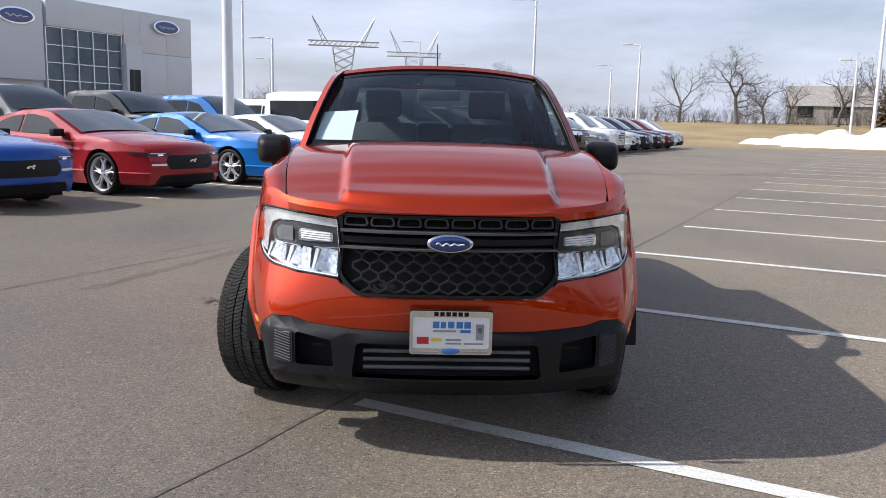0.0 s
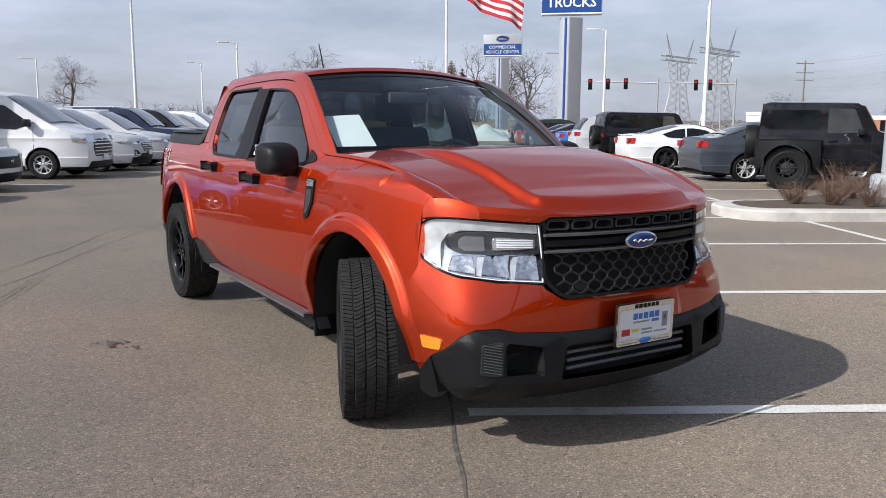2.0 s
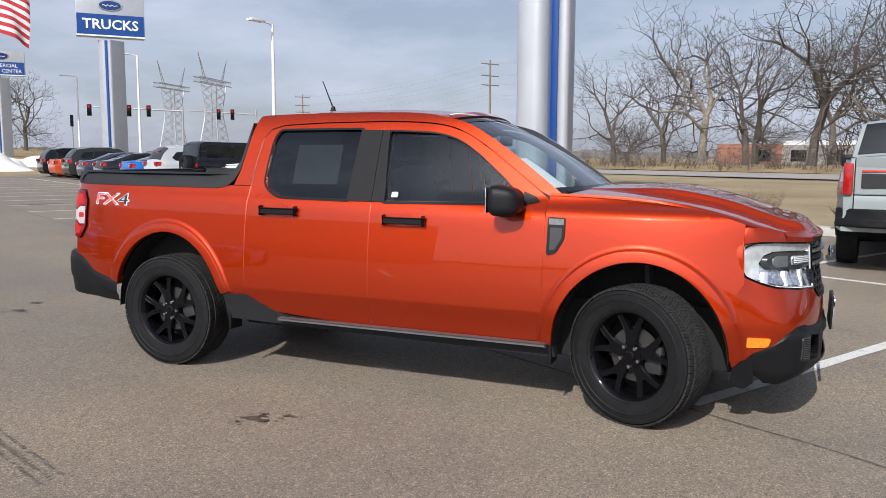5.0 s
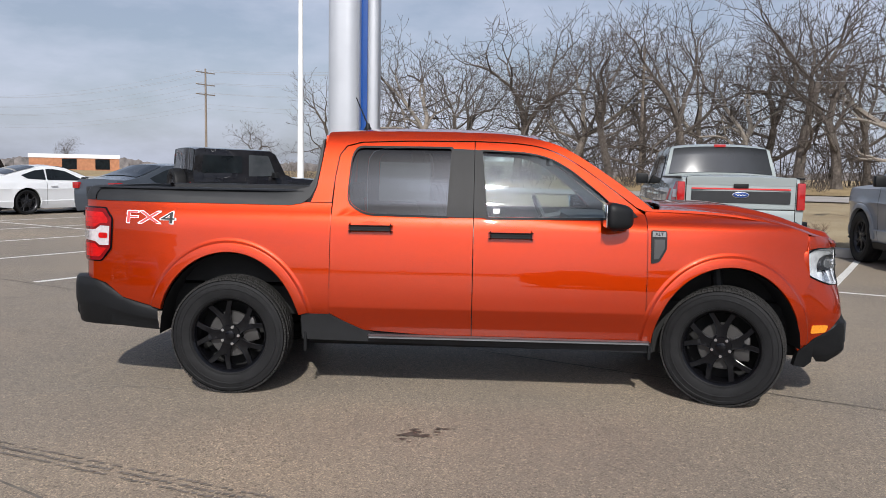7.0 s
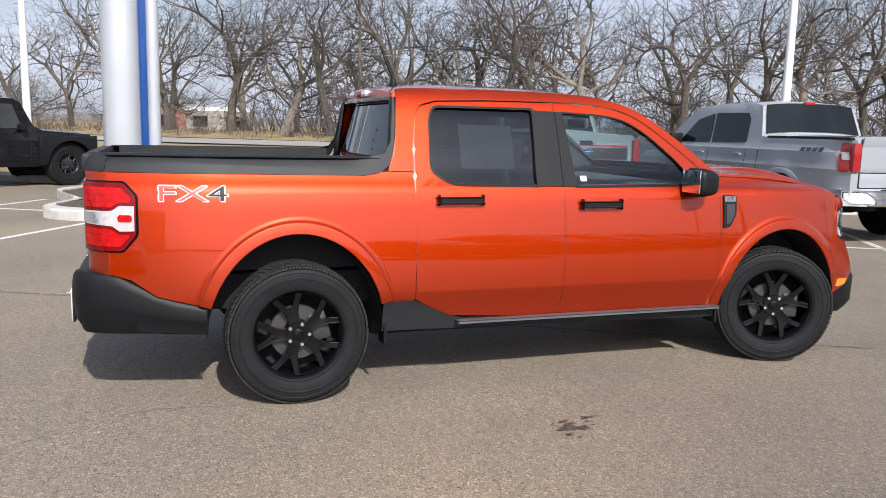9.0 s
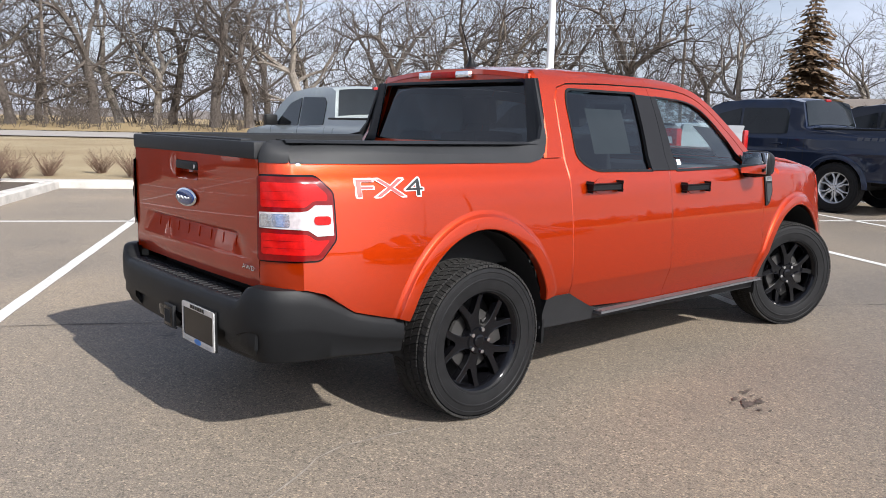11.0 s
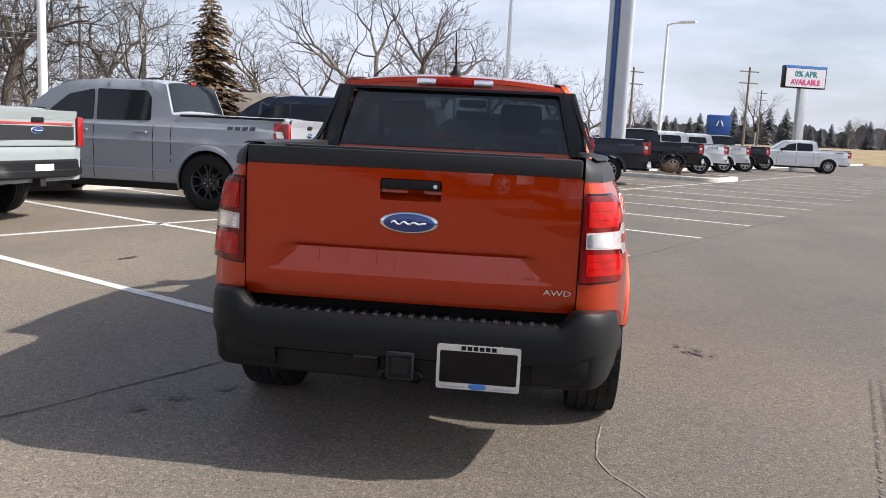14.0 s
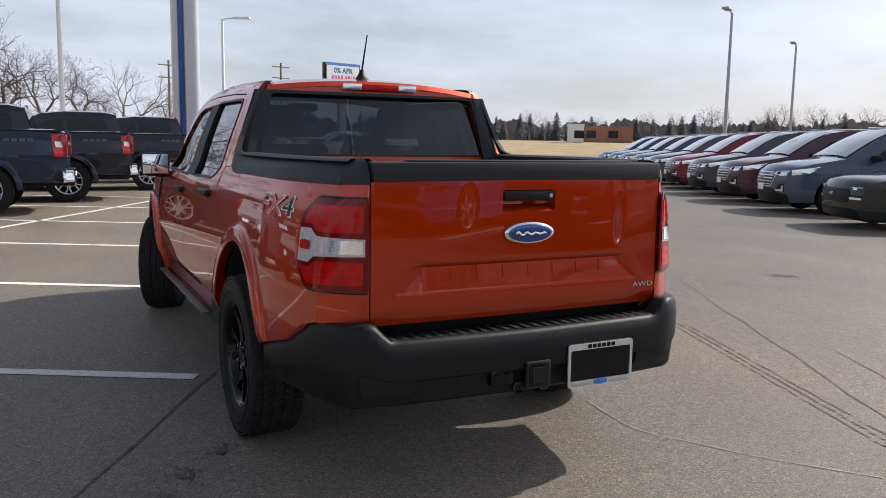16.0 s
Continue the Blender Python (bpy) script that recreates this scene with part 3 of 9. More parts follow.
def stain(cx, cy, r, seed, thin=1.0):
    """A stain of many small ragged flecks, denser in the middle."""
    bm = bmesh.new()
    rnd = random.Random(seed)
    for f in range(16):
        d, w = r * 1.25 * abs(rnd.gauss(0, 0.5)), rnd.uniform(0, 2 * math.pi)
        fx, fy = cx + d * math.cos(w) * thin, cy + d * math.sin(w)
        size = r * rnd.uniform(0.12, 0.42) * (1.1 - min(1.0, d / r) * 0.6)
        pts = []
        for i in range(14):
            a = 2 * math.pi * i / 14
            k = size * (0.62 + 0.75 * noise.noise(Vector((math.cos(a) * 1.7, math.sin(a) * 1.7, seed * 3.3 + f))))
            pts.append(bm.verts.new((fx + k * math.cos(a) * 0.55, fy + k * math.sin(a), 0.0045 + 0.0002 * f)))
        bm.faces.new(pts)
    return solid("oil_stain", bm, OIL, "dark irregular oil stain on the asphalt", "stain", "oil stains", "structure", smooth=0)


for i, (x, y, r, th) in enumerate(((-1.61, 0.33, 0.17, 0.75), (-1.50, 0.20, 0.07, 0.8), (-0.02, 4.04, 0.16, 0.6), (0.30, 4.25, 0.13, 0.5), (1.20, 1.95, 0.10, 1.2), (1.30, 2.12, 0.09, 0.8),
                                   (1.03, 1.74, 0.12, 0.7), (0.90, 1.59, 0.08, 0.9), (3.4, -1.8, 0.22, 0.5), (5.2, 2.6, 0.2, 0.6), (-5.3, -0.7, 0.3, 0.5), (-4.4, 2.2, 0.16, 0.7))):
    stain(x, y, r, i + 1, th)



def tyre_print(a, b, label):
    """A faint print of a tyre: three rows of small dashes."""
    a, b = Vector((*a, 0)), Vector((*b, 0))
    d = (b - a).normalized()
    side = Vector((-d.y, d.x, 0))
    rnd = random.Random(8)
    bm = bmesh.new()
    for row, w in ((-0.065, 0.018), (-0.015, 0.022), (0.040, 0.018)):
        at = 0.0
        while at < (b - a).length:
            run = rnd.uniform(0.018, 0.03)
            if rnd.random() < 0.88:
                c = a + d * at + side * (row + rnd.uniform(-0.004, 0.004)) + Vector((0, 0, 0.004))
                vs = [bm.verts.new(c + d * u + side * v) for u, v in ((0, -w / 2), (run, -w / 2 + 0.008), (run, w / 2 + 0.008), (0, w / 2))]
                bm.faces.new(vs)
            at += run + rnd.uniform(0.008, 0.016)
    return solid("tyre_print", bm, FAINT_MARK, label, "tyre print", kind="structure", smooth=0)


tyre_print((-1.75, 2.95), (-2.62, 0.62), "faint dark tyre print on the asphalt")
# ---- the orange-red pickup ----
pickup = thing("pickup_truck", Matrix(), "clean orange-red crew-cab pickup with black wheels and bumpers", "pickup truck")
WB, HUB_Z, TYRE_R = 1.535, 0.364, 0.368

BODY_Z = ((0.20, 0.805), (0.34, 0.836), (0.46, 0.868), (0.545, 0.8975), (0.565, 0.903), (0.66, 0.906), (0.80, 0.900), (0.95, 0.884), (1.06, 0.868), (1.12, 0.852), (1.155, 0.830),
          (1.20, 0.812), (1.30, 0.780), (1.42, 0.735), (1.54, 0.685), (1.60, 0.650), (1.64, 0.615), (1.67, 0.56))


def half(y, z):
    """Half the width of the body at y along it and z up."""
    x = curve(BODY_Z, z)
    if y < -1.3:
        x -= bend(((0.45, 0.072), (0.85, 0.112), (1.2, 0.13)), z) * (min(1.35, (-1.3 - y) / 0.8)) ** 2.2
    if y > 1.9:
        x -= 0.068 * ((y - 1.9) / 0.45) ** 1.8
    if z > 1.10 and y < -0.3:
        x -= 0.050 * ((-0.3 - y) / 0.74) ** 1.4 * smoothstep(1.10, 1.17, z)
    return x


HOOD_E = ((-2.42, 0.950), (-2.36, 0.972), (-2.3, 0.990), (-2.2, 1.012), (-2.1, 1.040), (-1.98, 1.082), (-1.8, 1.126), (-1.57, 1.160), (-1.3, 1.178), (-1.0, 1.186))


HOOD_FRONT = ((0.0, -2.392), (0.1, -2.3905), (0.2, -2.386), (0.32, -2.365), (0.42, -2.335), (0.55, -2.28), (0.645, -2.208))


def hood_z(x, y):
    """The hood: a raised middle with a ridge along each side, breaking sharply into a short front face."""
    k = min(1.0, abs(x) / 0.82)
    face = smoothstep(0.0, 1.0, (y - curve(HOOD_FRONT, abs(x))) / 0.062)
    dome = 0.036 * (1 - smoothstep(0.396, 0.444, abs(x) - 0.05 * (y + 2.3))) * face * (1 - 0.8 * smoothstep(-1.7, -1.2, y))
    front = 0.012 * smoothstep(-2.12, -2.2, y)
    return curve(HOOD_E, y) + 0.042 * (1 - k ** 2.2) + dome - front * (1 - k)


HOODX = ((-2.42, 0.60), (-2.2, 0.655), (-2.1, 0.672), (-1.9, 0.700), (-1.5, 0.735), (-1.06, 0.765))
def lamp_brow(x):
    """How far forward the fender reaches above the headlamp."""
    return front_y(x, 0.978) + 0.012 + 0.016 * smoothstep(0.65, 0.72, x)


def fender_z(x, y):
    """Height of the fender's shoulder beside the hood."""
    a = curve(HOODX, y) + 0.004
    b = max(a + 0.008, half(y, curve(HOOD_E, y)) - 0.0005)
    k = min(1.0, max(0.0, (x - a) / (b - a)))
    return hood_z(a, y) * (1 - k) + curve(HOOD_E, y) * k + 0.010 * math.sin(k * math.pi)


def corner_x(x, z):
    """Draws the ends of the front panels in to meet the body's sides."""
    if abs(x) < 0.70:
        return x
    end = half(front_y(0.815, z), z)
    return math.copysign(0.70 + (abs(x) - 0.70) * (end - 0.70) / 0.115, x)


FRONT_LOW = ((0, -2.425), (0.2, -2.42), (0.42, -2.385), (0.6, -2.335), (0.70, -2.29), (0.76, -2.23), (0.79, -2.18), (0.81, -2.12), (0.83, -2.03))
FRONT_TOP = ((0, -2.405), (0.2, -2.395), (0.42, -2.345), (0.55, -2.29), (0.65, -2.215), (0.70, -2.17), (0.74, -2.12), (0.77, -2.07), (0.79, -2.02))


def front_y(x, z):
    k = smoothstep(0.5, 0.9, z)
    return curve(FRONT_LOW, abs(x)) * (1 - k) + curve(FRONT_TOP, abs(x)) * k - 0.012 * math.sin(min(1.0, max(0.0, (z - 0.5) / 0.3)) * math.pi)


def rear_y(x, z):
    a = abs(x)
    if a < 0.65:
        y = 2.548 - 0.012 * (a / 0.65) ** 2
    else:
        y = 2.536 - 0.105 * ((a - 0.65) / 0.14) ** 1.7
    return y


def roof_z(x, y):
    return curve(((-0.40, 1.655), (-0.30, 1.672), (-0.1, 1.692), (0.2, 1.703), (0.5, 1.703), (0.8, 1.690), (1.02, 1.662)), y) - 0.044 * (abs(x) / 0.6) ** 2.2


def arch(yc, rz, rev=False):
    pts = arc(yc, 0.36, 0.455, rz, 4, 176, 26)
    return pts[::-1] if rev else pts


def side_shape(sg, off=0.0):
    return lambda y, z: (sg * (half(y, z) + off), y, z)


FENDER = [(-1.038, 0.385), (-1.038, 1.18)] + [(float(y), curve(HOOD_E, float(y))) for y in np.linspace(-1.06, -2.035, 26)] + [(-2.035, 0.97), (-2.042, 0.80), (-2.044, 0.769), (-1.985, 0.62)] + \
    [p for p in arc(-WB, 0.36, 0.455, 0.50, 150, 4, 26)]
BUMPER_SIDE = [(-2.040, 0.766)] + [(front_y(0.815, z), z) for z in (0.76, 0.73, 0.70, 0.65, 0.60, 0.55, 0.50, 0.46, 0.42)] + [(-2.05, 0.375), (-2.005, 0.335)] + arc(-WB, 0.36, 0.455, 0.50, 178, 151, 5)
BEDSIDE = [(0.912, 0.515), (1.08, 0.515)] + arc(WB, 0.36, 0.455, 0.53, 163, 20, 26) + [(1.985, 0.53), (2.22, 0.590), (2.335, 0.672), (2.43, 0.698), (2.43, 1.20), (1.08, 1.20), (0.912, 1.20)]
FDOOR = [(-1.032, 0.392), (-1.032, 1.16), *flowing([(-0.985, 1.195), (-0.79, 1.342), (-0.585, 1.482), (-0.43, 1.553), (-0.25, 1.585), (0.022, 1.596)]), (0.022, 0.372)]
FWIN = rounded([(-0.905, 1.142), (-0.77, 1.275), (-0.575, 1.430), (-0.44, 1.503), (-0.30, 1.528), (-0.02, 1.540), (-0.055, 1.132)], [0.01, 0.05, 0.1, 0.1, 0.05, 0.02, 0.02], 3)
RDOOR = [(0.028, 0.372), (0.028, 1.596), (0.45, 1.592), (0.74, 1.580), (0.83, 1.555), (0.872, 1.50), (0.893, 1.35), (0.905, 1.1), (0.906, 0.52), (0.83, 0.475), (0.70, 0.415)]
RWIN = rounded([(0.19, 1.135), (0.17, 1.552), (0.765, 1.550), (0.795, 1.48), (0.808, 1.21), (0.70, 1.142)], [0.01, 0.02, 0.05, 0.04, 0.05, 0.06], 3)
RAIL = [(-1.038, 1.182), *flowing([(-0.985, 1.205), (-0.79, 1.350), (-0.585, 1.490), (-0.43, 1.561), (-0.25, 1.593), (0.02, 1.604)]), (0.45, 1.600), (0.745, 1.588), (0.838, 1.562), (0.880, 1.503), (0.901, 1.35), (0.912, 1.205),
        (1.04, 1.205), (1.005, 1.30), (0.972, 1.55), *flowing([(0.958, 1.635), (0.90, 1.652), (0.45, 1.662), (0.0, 1.658), (-0.20, 1.648), (-0.36, 1.622), (-0.54, 1.566), (-0.80, 1.406), (-1.06, 1.215)]), (-1.10, 1.182)]

def side_slope(sg, h=0.02):
    def at(c):
        y, z = c.y, c.z
        return (sg, -(half(y + h, z) - half(y - h, z)) / (2 * h), -(half(y, z + h) - half(y, z - h)) / (2 * h))
    return at


def top_slope(height, h=0.02, k=0.02):
    return lambda c: (-(height(c.x + h, c.y) - height(c.x - h, c.y)) / (2 * h), -(height(c.x, c.y + k) - height(c.x, c.y - k)) / (2 * k), 1.0)


def front_slope(c, h=0.02):
    return ((front_y(c.x + h, c.z) - front_y(c.x - h, c.z)) / (2 * h), -1.0, (front_y(c.x, c.z + h) - front_y(c.x, c.z - h)) / (2 * h))



def nose_slope(c):
    """The front's slope turning into the side's round the corner."""
    s = 1 if c.x > 0 else -1
    edge = abs(c.x) - 0.70 if c.y < front_y(0.815, c.z) + 0.003 else 0.115
    k = smoothstep(0.0, 0.115, edge) * 0.5 + smoothstep(0.0, 0.09, c.y - front_y(0.815, c.z)) * 0.5
    return Vector(front_slope(c)).normalized() * (1 - k) + Vector(side_slope(s)(c)).normalized() * k


for sg in (-1, 1):
    inn = (-sg, 0, 0)
    side = side_shape(sg)
    polish(part("fender", patch(FENDER, side, 0.06, inn, 0.03), ORANGE, pickup), side_slope(sg))
    polish(part("bumper_side", patch(BUMPER_SIDE, side, 0.04, inn, 0.03), ORANGE, pickup), nose_slope)
    polish(part("bed_side", patch(BEDSIDE, side, 0.06, inn, 0.03), ORANGE, pickup), side_slope(sg))
    polish(part("cab_frame", patch(RAIL, side, 0.05, inn, 0.03), ORANGE, pickup), side_slope(sg))
    part("pillar_lining", patch(RAIL, side_shape(sg, -0.035), 0.1, None, 0), INTERIOR, pickup, "dark pillar lining")
    for nm, out, win in (("front_door", FDOOR, FWIN), ("rear_door", RDOOR, RWIN)):
        door = polish(part(nm, patch(out, side, 0.07, inn, 0.025, [win], rows=(0.537, 0.546, 0.556, 0.566, 0.58)), ORANGE, pickup), side_slope(sg, 0.008))
        part("door_lining", patch(out, side_shape(sg, -0.045), 0.1, None, 0, [win]), INTERIOR, door, "dark inner lining")
        wy = sum(p[0] for p in win) / len(win)
        wz = sum(p[1] for p in win) / len(win)
        polish(part("window_glass", patch(win, side_shape(sg, -0.012), 0.05, None, 0), GLASS_TINT if nm == "rear_door" else GLASS_CLEAR, door, "tinted side glass"), side_slope(sg, 0.06)).visible_shadow = False
        grow = [(wy + (p[0] - wy) * 1.035, wz + (p[1] - wz) * 1.06) for p in win]
        part("window_seal", patch(grow, side_shape(sg, 0.004), 0.12, inn, 0.03, [win]), BLACK_PLASTIC, door, "black rubber seal")
    doors = [o for o in pickup.children if o.name.split(".")[0] in ("front_door", "rear_door")][-2:]
    part("pillar_trim", patch([(-0.062, 1.128), (-0.022, 1.545), (0.024, 1.548), (0.024, 1.128)], side_shape(sg, 0.007), 0.1, inn, 0.02), SATIN_TRIM, doors[0], "charcoal pillar trim")
    part("pillar_trim", patch([(0.027, 1.128), (0.027, 1.548), (0.172, 1.552), (0.192, 1.128)], side_shape(sg, 0.007), 0.1, inn, 0.02), SATIN_TRIM, doors[1], "charcoal pillar trim")
    # raised lips round the wheel arches
    for yc, rz, a0, a1 in ((-WB, 0.50, 2, 178), (WB, 0.53, 18, 164)):
        rows_l = []
        for k in range(49):
            ang = radians(a0 + (a1 - a0) * k / 48)
            row = []
            for grow_r, off in ((0.0, -0.02), (0.0, 0.014), (0.004, 0.019), (0.054, 0.020), (0.060, 0.018), (0.067, 0.007), (0.074, 0.0025), (0.090, 0.0005)):
                yy, zz = yc + (0.453 + grow_r) * math.cos(ang), 0.36 + (rz - 0.002 + grow_r) * math.sin(ang)
                row.append((sg * (half(yy, zz) + off), yy, zz))
            rows_l.append(row)
        part("arch_lip", sheet(rows_l), ORANGE, pickup)
    # handles sit over a scooped cup
    for door, yc, zc in ((doors[0], -0.205, 1.026), (doors[1], 0.657, 1.055)):
        xs = half(yc, zc)
        bm = bmesh.new()
        add_box(bm, (sg * xs - 0.004, yc - 0.125, zc - 0.017), (sg * (xs + 0.036), yc + 0.125, zc + 0.017), 0.0135, seg=4)
        for v in bm.verts:
            v.co.x -= sg * 0.009 * min(1.0, abs(v.co.y - yc) / 0.125) ** 4
        part("door_handle", bm, BLACK_PLASTIC, door, "black pull handle")
        cup = [(yc + 0.075 * math.cos(a / 12 * math.pi), zc + 0.042 * math.sin(a / 12 * math.pi)) for a in range(24)]
        part("handle_cup", patch(cup, lambda y, z: (sg * (half(y, z) + 0.0035), y, z), 0.05, inn, 0.012), ORANGE, door)
    # black lower trims
    sill = [(1.085, 0.515), (0.912, 0.515), (0.83, 0.475), (0.705, 0.418), (0.62, 0.395), (-1.085, 0.372), (-1.10, 0.31), (1.085, 0.345)]
    part("sill_trim", patch(sill, side_shape(sg, 0.010), 0.08, inn, 0.06), GREY_PLASTIC, pickup, "charcoal plastic sill trim")
    step = bmesh.new()
    add_box(step, (sg * 0.86, -1.06, 0.374), (sg * 0.905, 0.66, 0.390), 0.006)
    part("sill_strip", step, plain("satin_strip", (0.09, 0.09, 0.095), 0.4), pickup, "satin grey strip along the sill")
    fl = [(-2.104, 0.417), (-2.05, 0.372), (-2.005, 0.33), (-1.99, 0.24), (-2.06, 0.225), (-2.104, 0.26)]
    part("bumper_end", patch(fl, side_shape(sg, 0.006), 0.05, inn, 0.05), BLACK_PLASTIC, pickup, "black bumper wrap")
    # rail cap along the bed, sweeping up behind the cab
    cap = [(2.432, 1.203), (1.20, 1.196), (1.10, 1.205), (1.055, 1.245), (1.035, 1.33), (1.015, 1.56), (0.955, 1.58), (0.968, 1.42), (0.985, 1.29), (1.02, 1.225), (1.08, 1.185), (1.18, 1.172), (2.432, 1.188)]
    top = [(2.44, 1.19), (1.17, 1.183), (1.09, 1.198), (1.045, 1.235), (1.012, 1.30), (0.995, 1.42), (0.975, 1.60), (0.990, 1.60), (1.022, 1.36), (1.060, 1.298), (1.14, 1.279), (2.44, 1.272)]
    part("rail_cap", patch(top, lambda y, z: (sg * (half(min(y, 2.44), min(z, 1.22)) - 0.16 * max(0.0, z - 1.22) / 0.4 + 0.006 - 0.03 * smoothstep(1.25, 1.28, z) * smoothstep(1.1, 1.3, y)), y, z), 0.05, inn, 0.02), GREY_PLASTIC, pickup, "charcoal bed rail cap")
    xo, xi = 0.80, 0.70
    capb = bmesh.new()
    rows_cap = []
    for y in (1.09, 1.3, 1.6, 1.9, 2.1, 2.25, 2.35, 2.44):
        w = half(min(y, 2.44), 1.2)
        rows_cap.append([(sg * (w - 0.018), y, 1.270), (sg * (w - 0.035), y, 1.281), (sg * (w - 0.10), y, 1.281), (sg * (w - 0.115), y, 1.272), (sg * (w - 0.115), y, 1.18)])
    part("rail_top", sheet(rows_cap), GREY_PLASTIC, pickup, "charcoal bed rail top")
    part("bed_wall", sheet([[(sg * 0.70, 1.06, z), (sg * 0.70, 2.42, z)] for z in (1.20, 0.95, 0.70)]), DARK, pickup, "black bed liner wall")
    # sail panel behind the cab
    part("sail_panel", sheet([[(sg * 0.775, 1.005, 1.25), (sg * 0.735, 1.035, 1.25), (sg * 0.660, 1.020, 1.25)], [(sg * 0.735, 0.99, 1.42), (sg * 0.690, 1.008, 1.42), (sg * 0.625, 1.004, 1.42)],
                              [(sg * 0.672, 0.975, 1.60), (sg * 0.640, 0.990, 1.60), (sg * 0.595, 0.988, 1.60)]]), GREY_PLASTIC, pickup, "charcoal sail panel beside the rear glass")
    # corner post and tail lamp
    cz = [(sg * 0.652, 0.695), (sg * 0.79, 0.695), (sg * 0.79, 1.20), (sg * 0.652, 1.20)]
    part("bed_corner", patch(cz, lambda x, z: (math.copysign(0.652 + (abs(x) - 0.652) * (half(2.431, z) - 0.652) / 0.138, x), rear_y(x, z), z), 0.03, (0, -1, 0), 0.03), ORANGE, pickup)
    ccap = []
    for k in range(7):
        xx = 0.652 + 0.128 * k / 6
        xc = 0.652 + (half(2.431, 1.2) + 0.004 - 0.652) * k / 6
        yr = rear_y(xx, 1.2)
        row_c = []
        for yc_, zc_ in ((yr - 0.12, 1.279), (yr - 0.05, 1.279), (yr - 0.022, 1.268), (yr - 0.008, 1.245), (yr + 0.001, 1.222), (yr + 0.002, 1.192)):
            lean = (0.16 * max(0.0, zc_ - 1.22) / 0.4 + 0.03 * smoothstep(1.25, 1.28, zc_)) * k / 6
            row_c.append((sg * (xc - lean), yc_, zc_))
        ccap.append(row_c)
    part("corner_cap", sheet(ccap), GREY_PLASTIC, pickup, "charcoal corner cap")
    def wrap(off):
        """Round the rear corner: k runs from the tailgate's edge outward and then forward along the side."""
        def at(k, z):
            turn = radians(90 * smoothstep(0.03, 0.20, k))
            z = 1.142 - (1.142 - z) * 1.13
            if k < 0.128:
                x, y = 0.662 + k * (half(2.431, z) - 0.662) / 0.128, rear_y(0.662 + k, z)
            else:
                y = 2.431 - (k - 0.128)
                x = half(y, z)
            return (sg * (x + off * math.sin(turn)), y + off * math.cos(turn), z)
        return at
    lamp_o = [(0.0, 0.848), (0.0, 1.142), (0.200, 1.139), (0.254, 1.084), (0.254, 0.922), (0.192, 0.853)]
    edge_o = [(-0.003, 0.842), (-0.003, 1.148), (0.204, 1.147), (0.265, 1.087), (0.265, 0.918), (0.196, 0.846)]
    part("lamp_recess", patch(rounded(edge_o, [0, 0, 0.016, 0.016, 0.016, 0.016], 3), wrap(0.004), 0.03, None, 0), GLOSS_BLACK, pickup, "dark edge round the tail lamp")
    lamp = part("tail_lamp", patch(rounded(lamp_o, [0.01, 0.01, 0.014, 0.014, 0.014, 0.014], 3), wrap(0.013), 0.016, inn, 0.008), DEEP_RED, pickup, "red tail lamp with a clear band")
    band_o = [(0.010, 0.964), (0.010, 1.018), (0.125, 1.021), (0.152, 1.024), (0.180, 1.044), (0.246, 1.043), (0.246, 0.938), (0.180, 0.936), (0.152, 0.957), (0.125, 0.960)]
    part("white_band", patch(band_o, wrap(0.0165), 0.016, None, 0), PALE_LENS, lamp, "clear lens band")
    part("reverse_lens", patch(rounded([(0.018, 0.970), (0.018, 1.012), (0.105, 1.014), (0.105, 0.968)], 0.006, 2), wrap(0.019), 0.016, None, 0), LAMP_SILVER, lamp, "clear reversing lens")
    part("red_insert", patch(rounded([(0.172, 0.976), (0.172, 1.006), (0.236, 1.006), (0.236, 0.976)], 0.012, 2), wrap(0.020), 0.016, None, 0), RED_LENS, lamp)
    for panel in ([(0.016, 1.036), (0.016, 1.122), (0.188, 1.119), (0.230, 1.080), (0.230, 1.058), (0.176, 1.058), (0.146, 1.036)], [(0.016, 0.872), (0.016, 0.946), (0.146, 0.944), (0.176, 0.922), (0.230, 0.922), (0.182, 0.872)]):
        part("lens_panel", patch(rounded(panel, 0.008, 2), wrap(0.0148), 0.016, None, 0), RED_LENS, lamp)
    for z in (0.895, 0.920, 1.060, 1.090):
        part("lens_line", patch([(0.024, z - 0.0007), (0.024, z + 0.0007), (0.160, z + 0.0007), (0.160, z - 0.0007)], wrap(0.0160), 0.016, None, 0), DEEP_RED, lamp)
    # fender vent and marker
    vent = part("fender_vent", patch(rounded([(-1.055, 1.075), (-1.055, 0.872), (-1.105, 0.885), (-1.150, 0.965), (-1.150, 1.072)], 0.012, 2), side_shape(sg, 0.009), 0.04, inn, 0.012), BLACK_PLASTIC, pickup, "black fender vent with a small badge")
    part("vent_panel", patch([(-1.072, 1.02), (-1.072, 0.90), (-1.10, 0.905), (-1.135, 0.965), (-1.135, 1.02)], side_shape(sg, 0.012), 0.04, inn, 0.004), plain("vent_grey", (0.035, 0.036, 0.038), 0.5), vent)
    part("badge_plate", patch([(-1.062, 1.068), (-1.062, 1.036), (-1.143, 1.036), (-1.143, 1.066)], side_shape(sg, 0.011), 0.05, inn, 0.003), plain("badge_grey", (0.16, 0.165, 0.17), 0.45), vent)
    yaw = -90 if sg < 0 else 90
    letters("XLT", 0.020, pose(sg * (half(-1.10, 1.052) + 0.0125), -1.102, 1.052, 90, 0, yaw), vent, CHROME, 0.0015)
